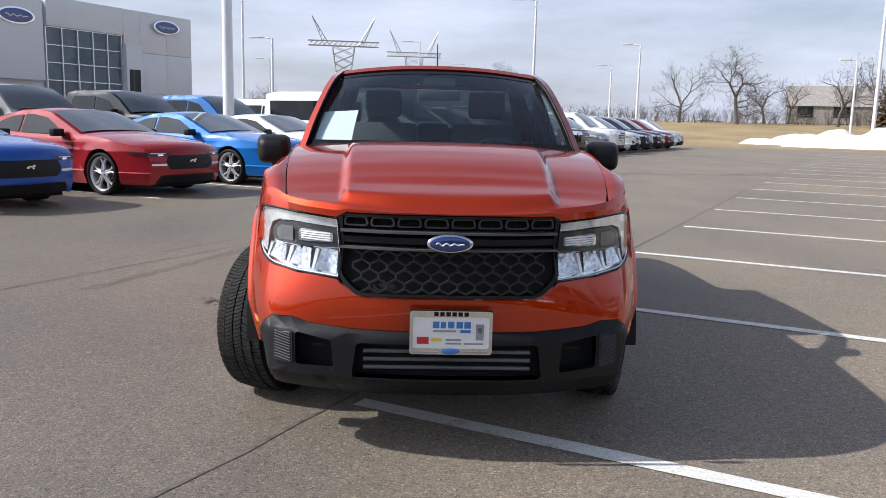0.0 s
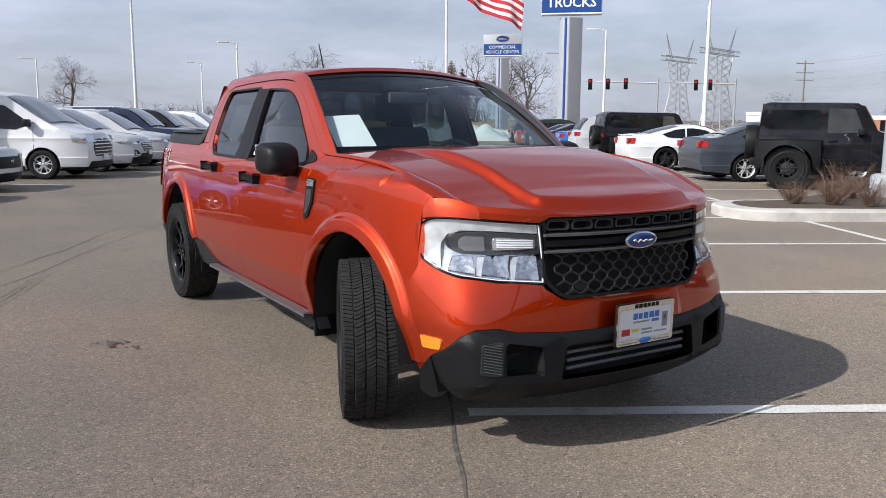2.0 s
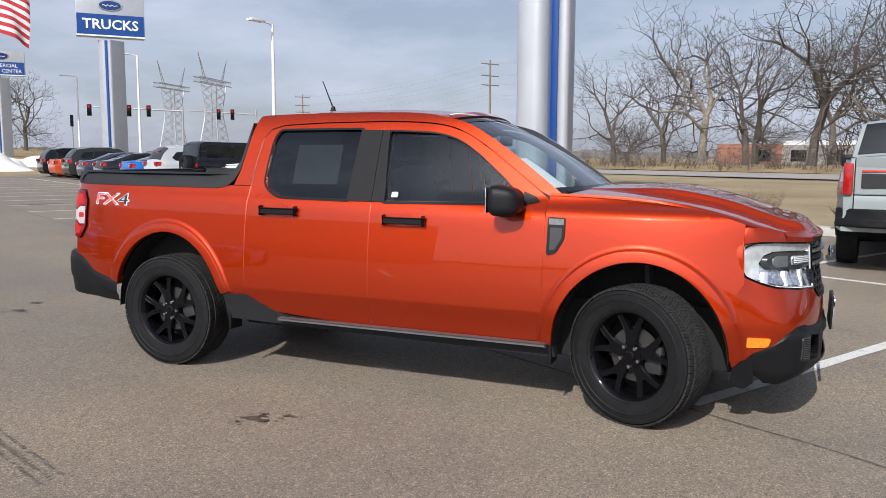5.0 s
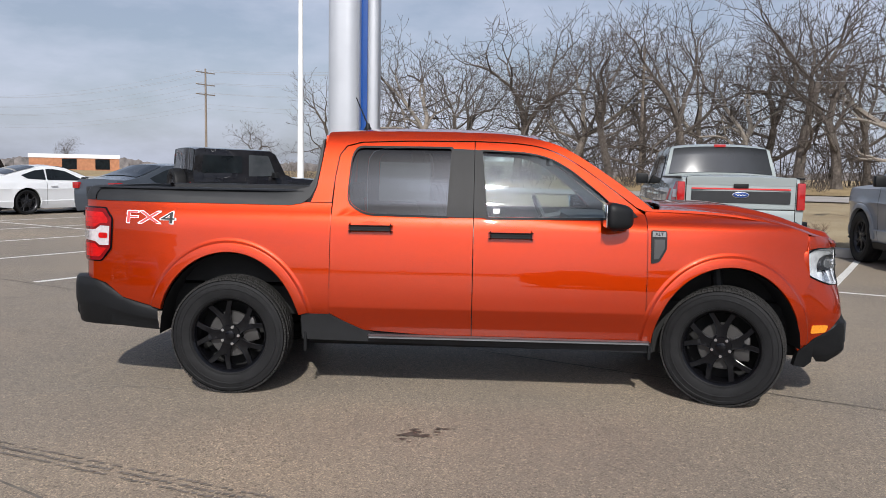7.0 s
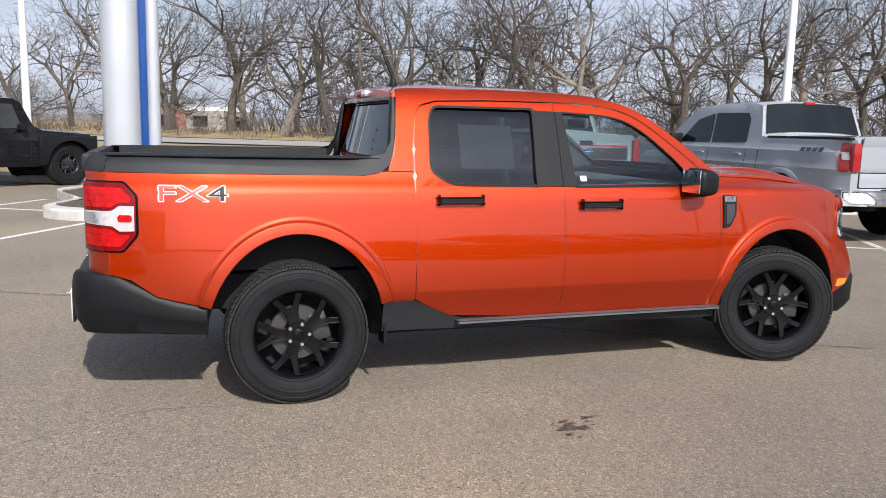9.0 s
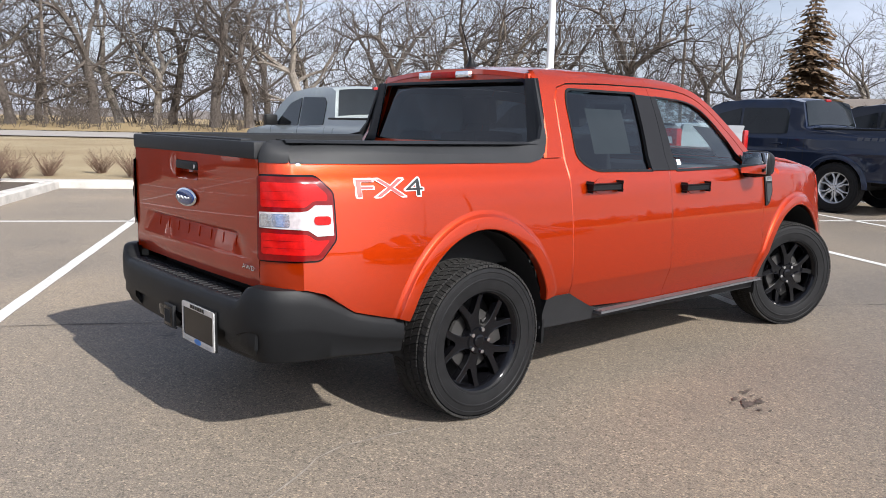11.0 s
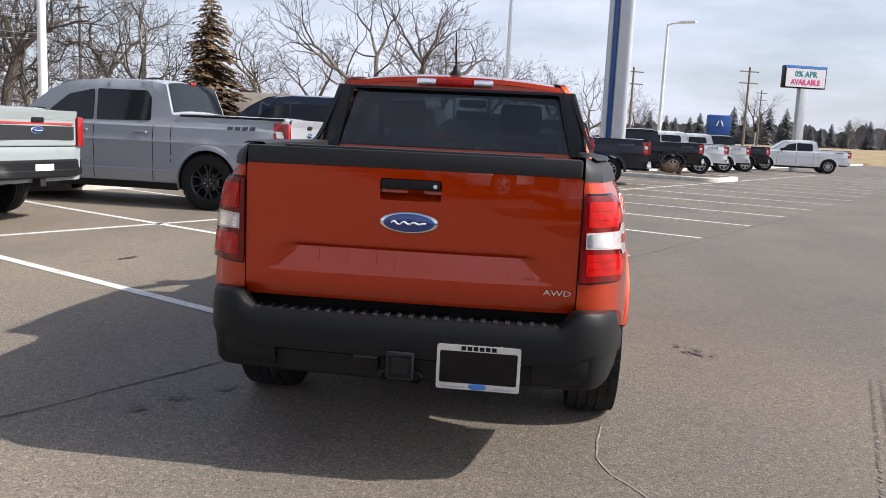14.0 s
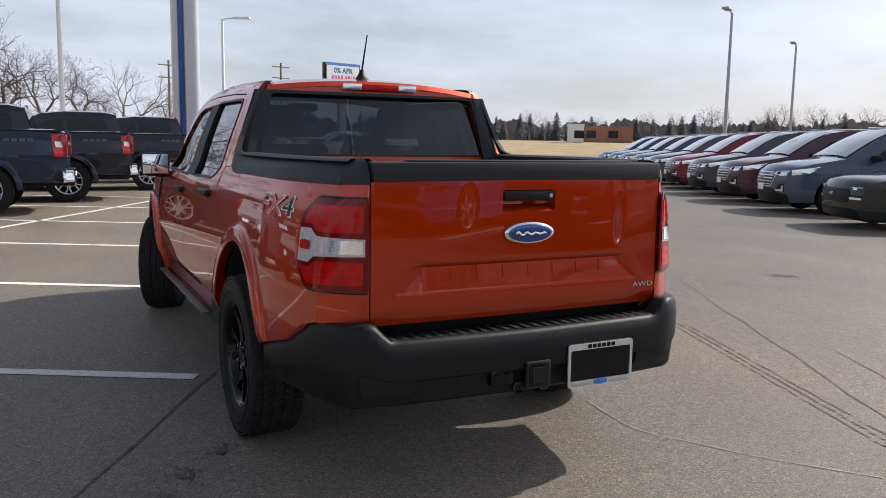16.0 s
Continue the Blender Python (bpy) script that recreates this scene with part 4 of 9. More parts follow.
    def nose_corner(k, z, off=0.006):
        """Round the front corner: k runs back along the side from the corner, and inward along the front below zero."""
        yc = front_y(0.815, z)
        if k > 0:
            return (sg * (half(yc + k, z) + off), yc + k - off * 0.3, z)
        return (sg * (corner_x(0.815 + k, z) + off * 0.5), front_y(0.815 + k, z) - off, z)
    part("side_marker", patch(rounded([(-0.024, 0.503), (-0.017, 0.454), (0.034, 0.449), (0.032, 0.505)], 0.010, 2), nose_corner, 0.02, inn, 0.012), AMBER, pickup, "amber side marker")
    # mirror: shell narrowing forwards, lower arm, glass facing back
    head = bmesh.new()
    add_box(head, (0.850, -0.925, 1.078), (1.052, -0.760, 1.246), 0.060, seg=5)
    for v in head.verts:
        k = (-0.760 - v.co.y) / 0.165
        v.co.x = sg * (0.950 + (v.co.x - 0.950) * (1 - 0.20 * k) - 0.018 * k)
        v.co.z = 1.160 + (v.co.z - 1.160) * (1 - 0.26 * k * k) - 0.010 * k
    bmesh.ops.recalc_face_normals(head, faces=head.faces)
    mir = part("door_mirror", head, BLACK_PLASTIC, pickup, "black door mirror")
    part("mirror_arm", boxes((min(sg * 0.79, sg * 0.95), -0.885, 1.068), (max(sg * 0.79, sg * 0.95), -0.800, 1.112), 0.016), GLOSS_BLACK, mir)
    part("mirror_glass", boxes((min(sg * 0.868, sg * 1.036), -0.762, 1.096), (max(sg * 0.868, sg * 1.036), -0.755, 1.230), 0.003), MIRROR, mir, "reflecting mirror glass")
    part("mirror_foot", patch([(-0.885, 1.130), (-0.985, 1.150), (-0.962, 1.176), (-0.890, 1.205)], side_shape(sg, 0.008), 0.05, inn, 0.012), SATIN_TRIM, mir)
    # wheel wells
    for yc, rz in ((-WB, 0.49), (WB, 0.52)):
        rows_w = []
        for a in range(0, 181, 12):
            c, s = math.cos(radians(a)), math.sin(radians(a))
            rows_w.append([(sg * x, yc + 0.452 * c, 0.36 + rz * s) for x in (0.87, 0.7, 0.45)])
        part("wheel_well", sheet(rows_w), DARK, pickup, "black wheel-arch liner")
    # decal on the bed side
    dz, dy = 1.088, 2.045
    fx = thing("bed_decal", pose(sg * (half(dy, dz) + 0.006), dy, dz, 94, 0, yaw * 1.0 + (2.5 if sg < 0 else -2.5)), "red and grey trail decal letters on the bed side", "decal")
    fx.parent = pickup
    fx["category"] = ""
    del fx["category"]
    for ch, dx, mt in (("F", -0.130, DECAL_PINK), ("X", 0.0, DECAL_PINK), ("4", 0.130, GREY_PLASTIC)):
        for ox, oz in ((-0.0034, 0), (0.0034, 0), (0, -0.0030), (0, 0.0030), (0.004, -0.004)):
            letters(ch, 0.080, pose(dx * 0.93 + ox, oz, 0.0) @ Matrix.Diagonal((2.0, 1, 1, 1)), fx, PAPER, 0.0010, "letter_outline")
        letters(ch, 0.075, pose(dx * 0.93, 0, 0.0016) @ Matrix.Diagonal((1.9, 1, 1, 1)), fx, mt, 0.0010, "letter")
    for ob in fx.children:
        mm = fx.matrix_basis @ ob.matrix_basis
        inv = mm.inverted()
        for v in ob.data.vertices:
            c = mm @ v.co
            c.x = sg * (half(c.y, c.z) + (0.0045 if ob.name.split(".")[0] == "letter" else 0.0025))
            v.co = inv @ c
    for i in range(7):
        part("small_bar", boxes((0.07 + i * 0.019, -0.078, 0.0), (0.083 + i * 0.019, -0.064, 0.0015)), PAPER, fx)

    # panel between the headlamp, the hood's front corner and the fender
    low_c = [(0.640, 0.972), (0.665, 0.974), (0.690, 0.976), (0.715, 0.978), (0.740, 0.978), (0.764, 0.976), (0.790, 0.960), (0.802, 0.912), (0.806, 0.84)]
    up_c = [(0.640, -2.212, hood_z(0.640, -2.212))]
    for xx in (0.665, 0.690, 0.715, 0.735):
        up_c.append((xx, lamp_brow(xx), fender_z(xx, lamp_brow(xx))))
    for yy, zz in ((-2.072, 1.0475), (-2.042, 1.046), (-2.035, 1.0), (-2.033, 0.90)):
        up_c.append((half(yy, zz) - 0.0005, yy, zz))
    low3 = flowing([(sg * lx, front_y(lx, lz) - 0.008, lz) for lx, lz in low_c], 4)
    up3 = flowing([(sg * p[0], p[1], p[2]) for p in up_c], 4)
    rows_q = []
    for a, b in zip(low3, up3):
        a, b = Vector(a), Vector(b)
        out = Vector((sg * 0.4, -0.6, 0.7)) * (b - a).length * 0.06
        rows_q.append([b + Vector((0, 0.02, -0.004)), b, b.lerp(a, 0.25) + out * 0.7, b.lerp(a, 0.5) + out, b.lerp(a, 0.75) + out * 0.7, a, a + Vector((0, 0.03, 0))])
    part("lamp_surround", sheet(rows_q), ORANGE, pickup)

# hood, cowl, roof, glass
hood_out = [(float(x), curve(HOOD_FRONT, float(x))) for x in np.linspace(0, 0.645, 17)] + [(curve(HOODX, y), y) for y in (-2.1, -1.9, -1.7, -1.5, -1.3, -1.12)] + [(0.6, -1.16), (0.3, -1.225), (0, -1.24)]
hood_out = hood_out + [(-x, y) for x, y in hood_out[-2:0:-1]]
rows_lip = []
for x in np.linspace(-0.645, 0.645, 33):
    a = abs(float(x))
    yh = curve(HOOD_FRONT, a)
    zl = 0.977 if a < 0.43 else bend(((0.43, 0.955), (0.55, 0.964), (0.645, 0.973)), a)
    zh = hood_z(a, yh)
    rows_lip.append([(x, yh + 0.02, zh - 0.003), (x, yh - 0.001, zh - 0.0015), (x, min(yh, front_y(a, zl)) - 0.010, zh * 0.55 + zl * 0.45), (x, front_y(a, zl) - 0.009, zl + 0.003), (x, front_y(a, zl) + 0.02, zl)])
part("hood_lip", sheet(rows_lip), ORANGE, pickup)
polish(part("hood", patch(hood_out, lambda x, y: (x, y, hood_z(x, y)), 0.012, (0, 0, -1), 0.03), ORANGE, pickup), top_slope(hood_z, 0.008, 0.016))
for sg in (-1, 1):
    ys = [-2.215, -2.19, -2.16, -2.13, -2.1, -2.07, -2.03, -2.0, -1.9, -1.75, -1.6, -1.45, -1.3, -1.15, -1.04]
    rows_f = []
    for y in ys:
        a, b = curve(HOODX, y) + 0.004, max(curve(HOODX, y) + 0.012, half(y, curve(HOOD_E, y)) - 0.0005)
        row = [(sg * a, max(y, lamp_brow(a)), hood_z(a, y) - 0.02)]
        for k in range(9):
            xx = a + (b - a) * k / 8
            yy = max(y, lamp_brow(xx))
            row.append((sg * xx, yy, fender_z(xx, yy)))
        rows_f.append(row)
    part("fender_top", sheet(rows_f), ORANGE, pickup)
cowl = sheet([[(x, -1.10 - 0.145 * (1 - (x / 0.78) ** 2), 1.150 + 0.02) for x in np.linspace(-0.78, 0.78, 15)], [(x, -1.02 - 0.145 * (1 - (x / 0.78) ** 2), 1.158) for x in np.linspace(-0.78, 0.78, 15)]])
part("cowl", cowl, BLACK_PLASTIC, pickup, "black cowl panel")


def shield(u, t):
    ze = 1.178 * (1 - t) + 1.630 * t
    x = u * (half(-1.055 * (1 - t) - 0.30 * t, ze) - 0.012)
    yb, yt = -1.055 - 0.17 * (1 - u * u), -0.30 - 0.075 * (1 - u * u)
    zb, zt = 1.178, roof_z(x, -0.30) - 0.006
    k = math.sin(t * math.pi) * 0.018
    return Vector((x, yb * (1 - t) + yt * t - k, zb * (1 - t) + zt * t + k * 1.3))


ws = part("windshield", patch([(-0.985, 0), (0.985, 0), (0.985, 1), (-0.985, 1)], shield, 0.12, None, 0), GLASS_CLEAR, pickup, "clear raked windshield")
ws.visible_shadow = False
band = patch([(-1, 0), (1, 0), (1, 0.945), (-1, 0.945)], lambda u, t: shield(u, t) + Vector((0, -0.002, 0.002)), 0.12, None, 0, [[(-0.93, 0.085), (0.93, 0.085), (0.93, 0.885), (-0.93, 0.885)]])
part("black_border", band, GLOSS_BLACK, ws, "black printed glass border")
part("roof_header", patch([(-1, 0.945), (1, 0.945), (1, 1.01), (-1, 1.01)], lambda u, t: shield(u, min(t, 1.0)) + Vector((0, -0.006, 0.009)), 0.06, (0, 1, -1), 0.008), ORANGE, pickup)
part("sensor_cover", boxes((-0.10, -0.47, 1.545), (0.10, -0.36, 1.60), 0.02), INTERIOR, pickup, "black sensor cover behind the glass")
part("rear_view_mirror", boxes((-0.13, -0.52, 1.46), (0.13, -0.49, 1.525), 0.015), INTERIOR, pickup)
roof_out = [(x, -0.30 - 0.075 * (1 - (x / 0.6) ** 2)) for x in np.linspace(-0.602, 0.602, 13)] + [(0.605, 0.2), (0.603, 0.6), (0.585, 0.985), (0.3, 1.01), (-0.3, 1.01), (-0.585, 0.985), (-0.603, 0.6), (-0.605, 0.2)]
polish(part("roof", patch(roof_out, lambda x, y: (x, y, roof_z(x, y)), 0.09, (0, 0, -1), 0.025), ORANGE, pickup), top_slope(roof_z))
for sg in (-1, 1):
    part("roof_ditch", sheet([[(sg * (x - 0.012), y, roof_z(x, y) + 0.003), (sg * (x + 0.012), y, roof_z(x + 0.012, y) + 0.002)] for x, y in ((0.585, -0.2), (0.59, 0.1), (0.59, 0.5), (0.575, 0.95))]), GLOSS_BLACK, pickup, "black roof seam strip")
part("headliner", patch([(-0.56, -0.25), (0.56, -0.25), (0.56, 0.95), (-0.56, 0.95)], lambda x, y: (x, y, roof_z(x, y) - 0.045), 0.3, None, 0), HEADLINER, pickup, "pale headliner")


def back(x, z):
    k = (z - 1.06) / 0.56
    return (x, 1.062 - 0.055 * max(0, k) - 0.03 * (x / 0.62) ** 2, z)


rear_frame = [(-0.70, 1.05), (0.70, 1.05), (0.685, 1.26), (0.605, 1.625), (0.3, 1.645), (-0.3, 1.645), (-0.605, 1.625), (-0.685, 1.26)]
glass_r = rounded([(-0.655, 1.270), (0.655, 1.270), (0.585, 1.585), (-0.585, 1.585)], 0.02, 3)
cabback = part("cab_back", patch(rear_frame, back, 0.12, (0, -1, 0), 0.03, [glass_r]), ORANGE, pickup)
rw = part("rear_window", patch(glass_r, lambda x, z: (x, back(x, z)[1] - 0.005 - 0.11 * (z - 1.27), z), 0.15, None, 0), GLASS_REAR, pickup, "dark tinted rear window")
rw.visible_shadow = False
brd = rounded([(-0.675, 1.262), (0.675, 1.262), (0.60, 1.60), (-0.60, 1.60)], 0.02, 3)
part("window_seal", patch(brd, lambda x, z: (x, back(x, z)[1] + 0.004, z), 0.12, (0, -1, 0), 0.02, [glass_r]), GLOSS_BLACK, rw)
chm = part("high_brake_lamp", boxes((-0.105, 0.985, 1.612), (0.105, 1.035, 1.648), 0.008), RED_LENS, pickup, "red high brake lamp flanked by clear lenses")
for sg in (-1, 1):
    part("cargo_lamp", boxes((sg * 0.16 - 0.055, 0.985, 1.612), (sg * 0.16 + 0.055, 1.037, 1.65), 0.01), LAMP_SILVER, chm, "clear cargo lamp")
ant = part("antenna", lathe([(0.001, 1.745), (0.012, 1.742), (0.018, 1.72), (0.030, 1.70), (0.045, 1.685)], 20, "Z"), BLACK_PLASTIC, pickup, "black roof antenna")
ant.location = (0.02, 0.80, 0.0)
part("mast", tube((0, 0, 1.73), (0, 0.085, 1.925), 0.006, 0.0035, 8), BLACK_PLASTIC, ant)

# front: grille, lamps, bumper
grille_out = rounded([(-0.432, 0.975), (0.432, 0.975), (0.425, 0.85), (0.437, 0.735), (0.365, 0.660), (-0.365, 0.660), (-0.437, 0.735), (-0.425, 0.85)], [0.01, 0.01, 0.02, 0.03, 0.04, 0.04, 0.03, 0.02], 3)
grille = part("grille", patch(grille_out, lambda x, z: (x, front_y(x, z) + 0.045, z), 0.08, (0, -1, 0), 0.05), DARK, pickup, "black honeycomb grille with two cross bars")
rim_in = [(x * 0.965, 0.818 + (z - 0.818) * 0.94) for x, z in grille_out]
part("grille_surround", patch(grille_out, lambda x, z: (x, front_y(x, z) - 0.006, z), 0.08, (0, 1, 0), 0.05, [rim_in]), BLACK_PLASTIC, grille)


def fbar(bm, x0, x1, z0, z1, proud, n=12):
    for sgn_y, d in ((1, proud),):
        xs = np.linspace(x0, x1, n + 1)
        zz = (z0, z0 * 0.75 + z1 * 0.25, z0 * 0.25 + z1 * 0.75, z1)
        dd = (0.03, -d, -d, 0.03)
        vs = [[bm.verts.new((x, front_y(x, (z0 + z1) / 2) + k, z)) for x in xs] for z, k in zip(zz, dd)]
        for a, b in zip(vs, vs[1:]):
            for i in range(n):
                bm.faces.new((a[i], a[i + 1], b[i + 1], b[i]))
        for i in (0, n):
            bm.faces.new([r[i] for r in vs])


for z0, z1, p in ((0.900, 0.918, 0.018), (0.836, 0.852, 0.018)):
    bm = bmesh.new()
    fbar(bm, -0.425, 0.425, z0, z1, p)
    bmesh.ops.recalc_face_normals(bm, faces=bm.faces)
    part("cross_bar", bm, plain("satin_grille_bar", (0.085, 0.086, 0.09), 0.38), grille, "satin grey cross bar")
bm = bmesh.new()
fbar(bm, -0.425, 0.425, 0.852, 0.900, 0.004)
bmesh.ops.recalc_face_normals(bm, faces=bm.faces)
part("bar_panel", bm, BLACK_PLASTIC, grille)
mesh_bm = bmesh.new()
for r, z in enumerate((0.682, 0.718, 0.754, 0.790, 0.826)):
    w = 0.36 if r == 0 else 0.405

    def knot(i, rr_, zz):
        x = i * 0.034
        zk = zz + (0.009 if (i + rr_) % 2 else -0.009)
        return (x, front_y(x, zk) + 0.008, zk)
    n = int(w / 0.034)
    for i in range(-n, n):
        add_tube(mesh_bm, knot(i, r, z), knot(i + 1, r, z), 0.0055, 0.0055, 5, False)
    if r < 4:
        for i in range(-n, n + 1):
            if (i + r) % 2:
                add_tube(mesh_bm, knot(i, r, z), knot(i, r + 1, z + 0.036), 0.005, 0.005, 5, False)
bmesh.ops.recalc_face_normals(mesh_bm, faces=mesh_bm.faces)
part("honeycomb", mesh_bm, plain("grille_web", (0.016, 0.0165, 0.018), 0.35), grille, "black honeycomb web")
for c in range(8):
    x = (c - 3.5) * 0.104
    o = rounded([(x - 0.049, 0.928), (x + 0.049, 0.928), (x + 0.044, 0.966), (x - 0.044, 0.966)], 0.015, 3)
    i = [(x + (p[0] - x) * 0.84, 0.947 + (p[1] - 0.947) * 0.72) for p in o]
    part("upper_cell", patch(o, lambda a, b: (a, front_y(a, b) - 0.002, b), 0.05, (0, 1, 0), 0.03, [i]), plain("cell_rim", (0.035, 0.036, 0.038), 0.4) if c == 0 else bpy.data.materials["cell_rim"], grille)


def badge(parent, m, w, h):
    """An oval badge: bright rim, blue field and a pale stroke in place of the script."""
    rim = bmesh.new()
    bmesh.ops.create_uvsphere(rim, u_segments=32, v_segments=12, radius=1.0)
    for v in rim.verts:
        v.co = Vector((v.co.x * w, v.co.y * h, v.co.z * 0.010))
    b = part("badge", rim, CHROME, parent, "blue oval badge with a bright rim")
    b.matrix_basis = m
    core = bmesh.new()
    bmesh.ops.create_uvsphere(core, u_segments=32, v_segments=12, radius=1.0)
    for v in core.verts:
        v.co = Vector((v.co.x * w * 0.88, v.co.y * h * 0.82, v.co.z * 0.006 + 0.006))
    part("badge_field", core, BLUE_BADGE, b)
    st = bmesh.new()
    wave = [(-w * 0.60 + w * 1.2 * k / 24, h * (0.13 * math.sin(k * 0.9) * (1.25 - k / 24) - 0.03), 0.012) for k in range(25)]
    for a, b2 in zip(wave, wave[1:]):
        add_tube(st, a, b2, w * 0.036, w * 0.030, 5, False)
    part("badge_stroke", st, PAPER, b, smooth=0)
    return b


badge(grille, pose(0, -2.452, 0.876, 90, 0, 0), 0.088, 0.036)

for sg in (-1, 1):
    def hl(x, z, off=0.0):
        return (sg * x, front_y(x, z) - off, z)
    LAMP = rounded([(0.435, 0.953), (0.60, 0.966), (0.70, 0.974), (0.772, 0.973), (0.797, 0.925), (0.800, 0.845), (0.785, 0.790), (0.735, 0.752), (0.60, 0.734), (0.428, 0.722), (0.420, 0.80)],
                   [0.006, 0, 0, 0.04, 0.03, 0.02, 0.03, 0.03, 0, 0.006, 0], 4)
    fr = (0, -1, 0)
    head = part("headlamp", patch(LAMP, lambda x, z: (sg * x, front_y(x, z) + 0.05, z), 0.04, fr, 0.048), LAMP_SILVER, pickup, "clear headlamp with bright C-shaped light guide")
    # bright C
    cshape = [(0.440, 0.950), (0.60, 0.962), (0.70, 0.969), (0.762, 0.966), (0.788, 0.922), (0.791, 0.850), (0.778, 0.80), (0.750, 0.785), (0.742, 0.872), (0.725, 0.910), (0.69, 0.926), (0.60, 0.926), (0.438, 0.915)]
    part("light_guide", patch(cshape, lambda x, z: hl(x, z, -0.014), 0.03, (0, 1, 0), 0.02), LAMP_GUIDE, head, "pale glassy light guide")
    rimline, gasket = bmesh.new(), bmesh.new()
    for a, b in zip(LAMP, LAMP[1:] + LAMP[:1]):
        add_tube(rimline, hl(a[0] * 0.985 + 0.61 * 0.015, a[1] * 0.97 + 0.86 * 0.03, -0.004), hl(b[0] * 0.985 + 0.61 * 0.015, b[1] * 0.97 + 0.86 * 0.03, -0.004), 0.0045, 0.0045, 6, False)
        add_tube(gasket, hl(*a, 0.003), hl(*b, 0.003), 0.0055, 0.0055, 6, False)
    part("lamp_edge", rimline, LAMP_WHITE, head, "bright inner edge of the lamp")
    part("lamp_bar", patch(rounded([(0.43, 0.836), (0.43, 0.908), (0.50, 0.914), (0.60, 0.920), (0.69, 0.918), (0.722, 0.890), (0.722, 0.858), (0.70, 0.836), (0.60, 0.832)], 0.012, 3), lambda x, z: hl(x, z, -0.006), 0.03, (0, 1, 0), 0.03), LAMP_GREY, head, "dark bar across the lamp")
    part("lamp_gasket", gasket, GLOSS_BLACK, head, "thin dark gap round the lamp")
    part("turn_lens", patch(rounded([(0.455, 0.858), (0.455, 0.892), (0.585, 0.903), (0.600, 0.895), (0.600, 0.852)], 0.008, 2), lambda x, z: hl(x, z, 0.001), 0.03, (0, 1, 0), 0.02), LAMP_SILVER, head, "clear ribbed turn lens")
    for i in range(4):
        part("lens_rib", patch([(0.465, 0.861 + 0.009 * i), (0.465, 0.866 + 0.009 * i), (0.588, 0.868 + 0.009 * i), (0.588, 0.863 + 0.009 * i)], lambda x, z: hl(x, z, 0.005), 0.05, (0, 1, 0), 0.004), LAMP_WHITE, head)
    part("grey_block", patch(rounded([(0.625, 0.848), (0.625, 0.903), (0.682, 0.904), (0.700, 0.888), (0.700, 0.860), (0.685, 0.846)], 0.006, 2), lambda x, z: hl(x, z, 0.001), 0.03, (0, 1, 0), 0.02), plain("lamp_block", (0.14, 0.145, 0.15), 0.35) if sg < 0 else bpy.data.materials["lamp_block"], head)
    for i, (xa, xb) in enumerate(((0.440, 0.532), (0.550, 0.642), (0.660, 0.738))):
        zb, zt = 0.733 + 0.013 * i, 0.826
        cell = rounded([(xa, zb), (xb, zb + 0.012), (xb - 0.022, zt), (xa - 0.004, zt)], 0.006, 2)
        part("reflector_cell", patch(cell, lambda x, z: (sg * x, front_y(x, z) + 0.012 + 0.35 * max(0, min(x - xa, (xb - x) * 0.5)) + 0.10 * (z - zb), z), 0.015, (0, 1, 0), 0.01), LAMP_CELL, head, "bright reflector cell")
        part("cell_divider", patch([(xb + 0.002, zb + 0.004), (xb + 0.012, zb + 0.006), (xb - 0.006, zt), (xb - 0.020, zt)], lambda x, z: hl(x, z, -0.010), 0.03, (0, 1, 0), 0.02), LAMP_GUIDE, head)
    cov = part("lamp_cover", patch(LAMP, lambda x, z: hl(x, z, 0.006), 0.04, None, 0), GLASS_LAMP, head, "clear lamp cover")
    cov.visible_shadow = False

bump_out = [(0, 0.652), (0.352, 0.652), (0.425, 0.70), (0.435, 0.716), (0.60, 0.732), (0.738, 0.757), (0.79, 0.80), (0.812, 0.82), (0.815, 0.76), (0.815, 0.70), (0.815, 0.60), (0.815, 0.50), (0.815, 0.420), (0.790, 0.460), (0.745, 0.522), (0.70, 0.554), (0.62, 0.558), (0.55, 0.540), (0.36, 0.527), (0, 0.525)]
bump_out = bump_out + [(-x, z) for x, z in bump_out[-2:0:-1]]
polish(part("front_bumper", patch(bump_out, lambda x, z: (corner_x(x, z), front_y(x, z), z), 0.04, (0, 1, 0), 0.05), ORANGE, pickup), nose_slope)
low_out = [(0, 0.523), (0.36, 0.525), (0.55, 0.538), (0.62, 0.556), (0.70, 0.552), (0.745, 0.520), (0.790, 0.458), (0.815, 0.418), (0.815, 0.38), (0.79, 0.30), (0.72, 0.255), (0.40, 0.245), (0, 0.245)]
low_out = low_out + [(-x, z) for x, z in low_out[-2:0:-1]]
intake = rounded([(-0.375, 0.338), (0.375, 0.338), (0.355, 0.478), (-0.355, 0.478)], 0.02, 3)
pocket = [rounded([(sg * 0.445, 0.360), (sg * 0.60, 0.372), (sg * 0.60, 0.505), (sg * 0.455, 0.480)], 0.015, 3) for sg in (-1, 1)]


def low_y(x, z):
    return front_y(x, max(z, 0.45)) - 0.030 * smoothstep(0.53, 0.50, z) * (1 - smoothstep(0.72, 0.81, abs(x))) + 0.10 * smoothstep(0.33, 0.24, z)


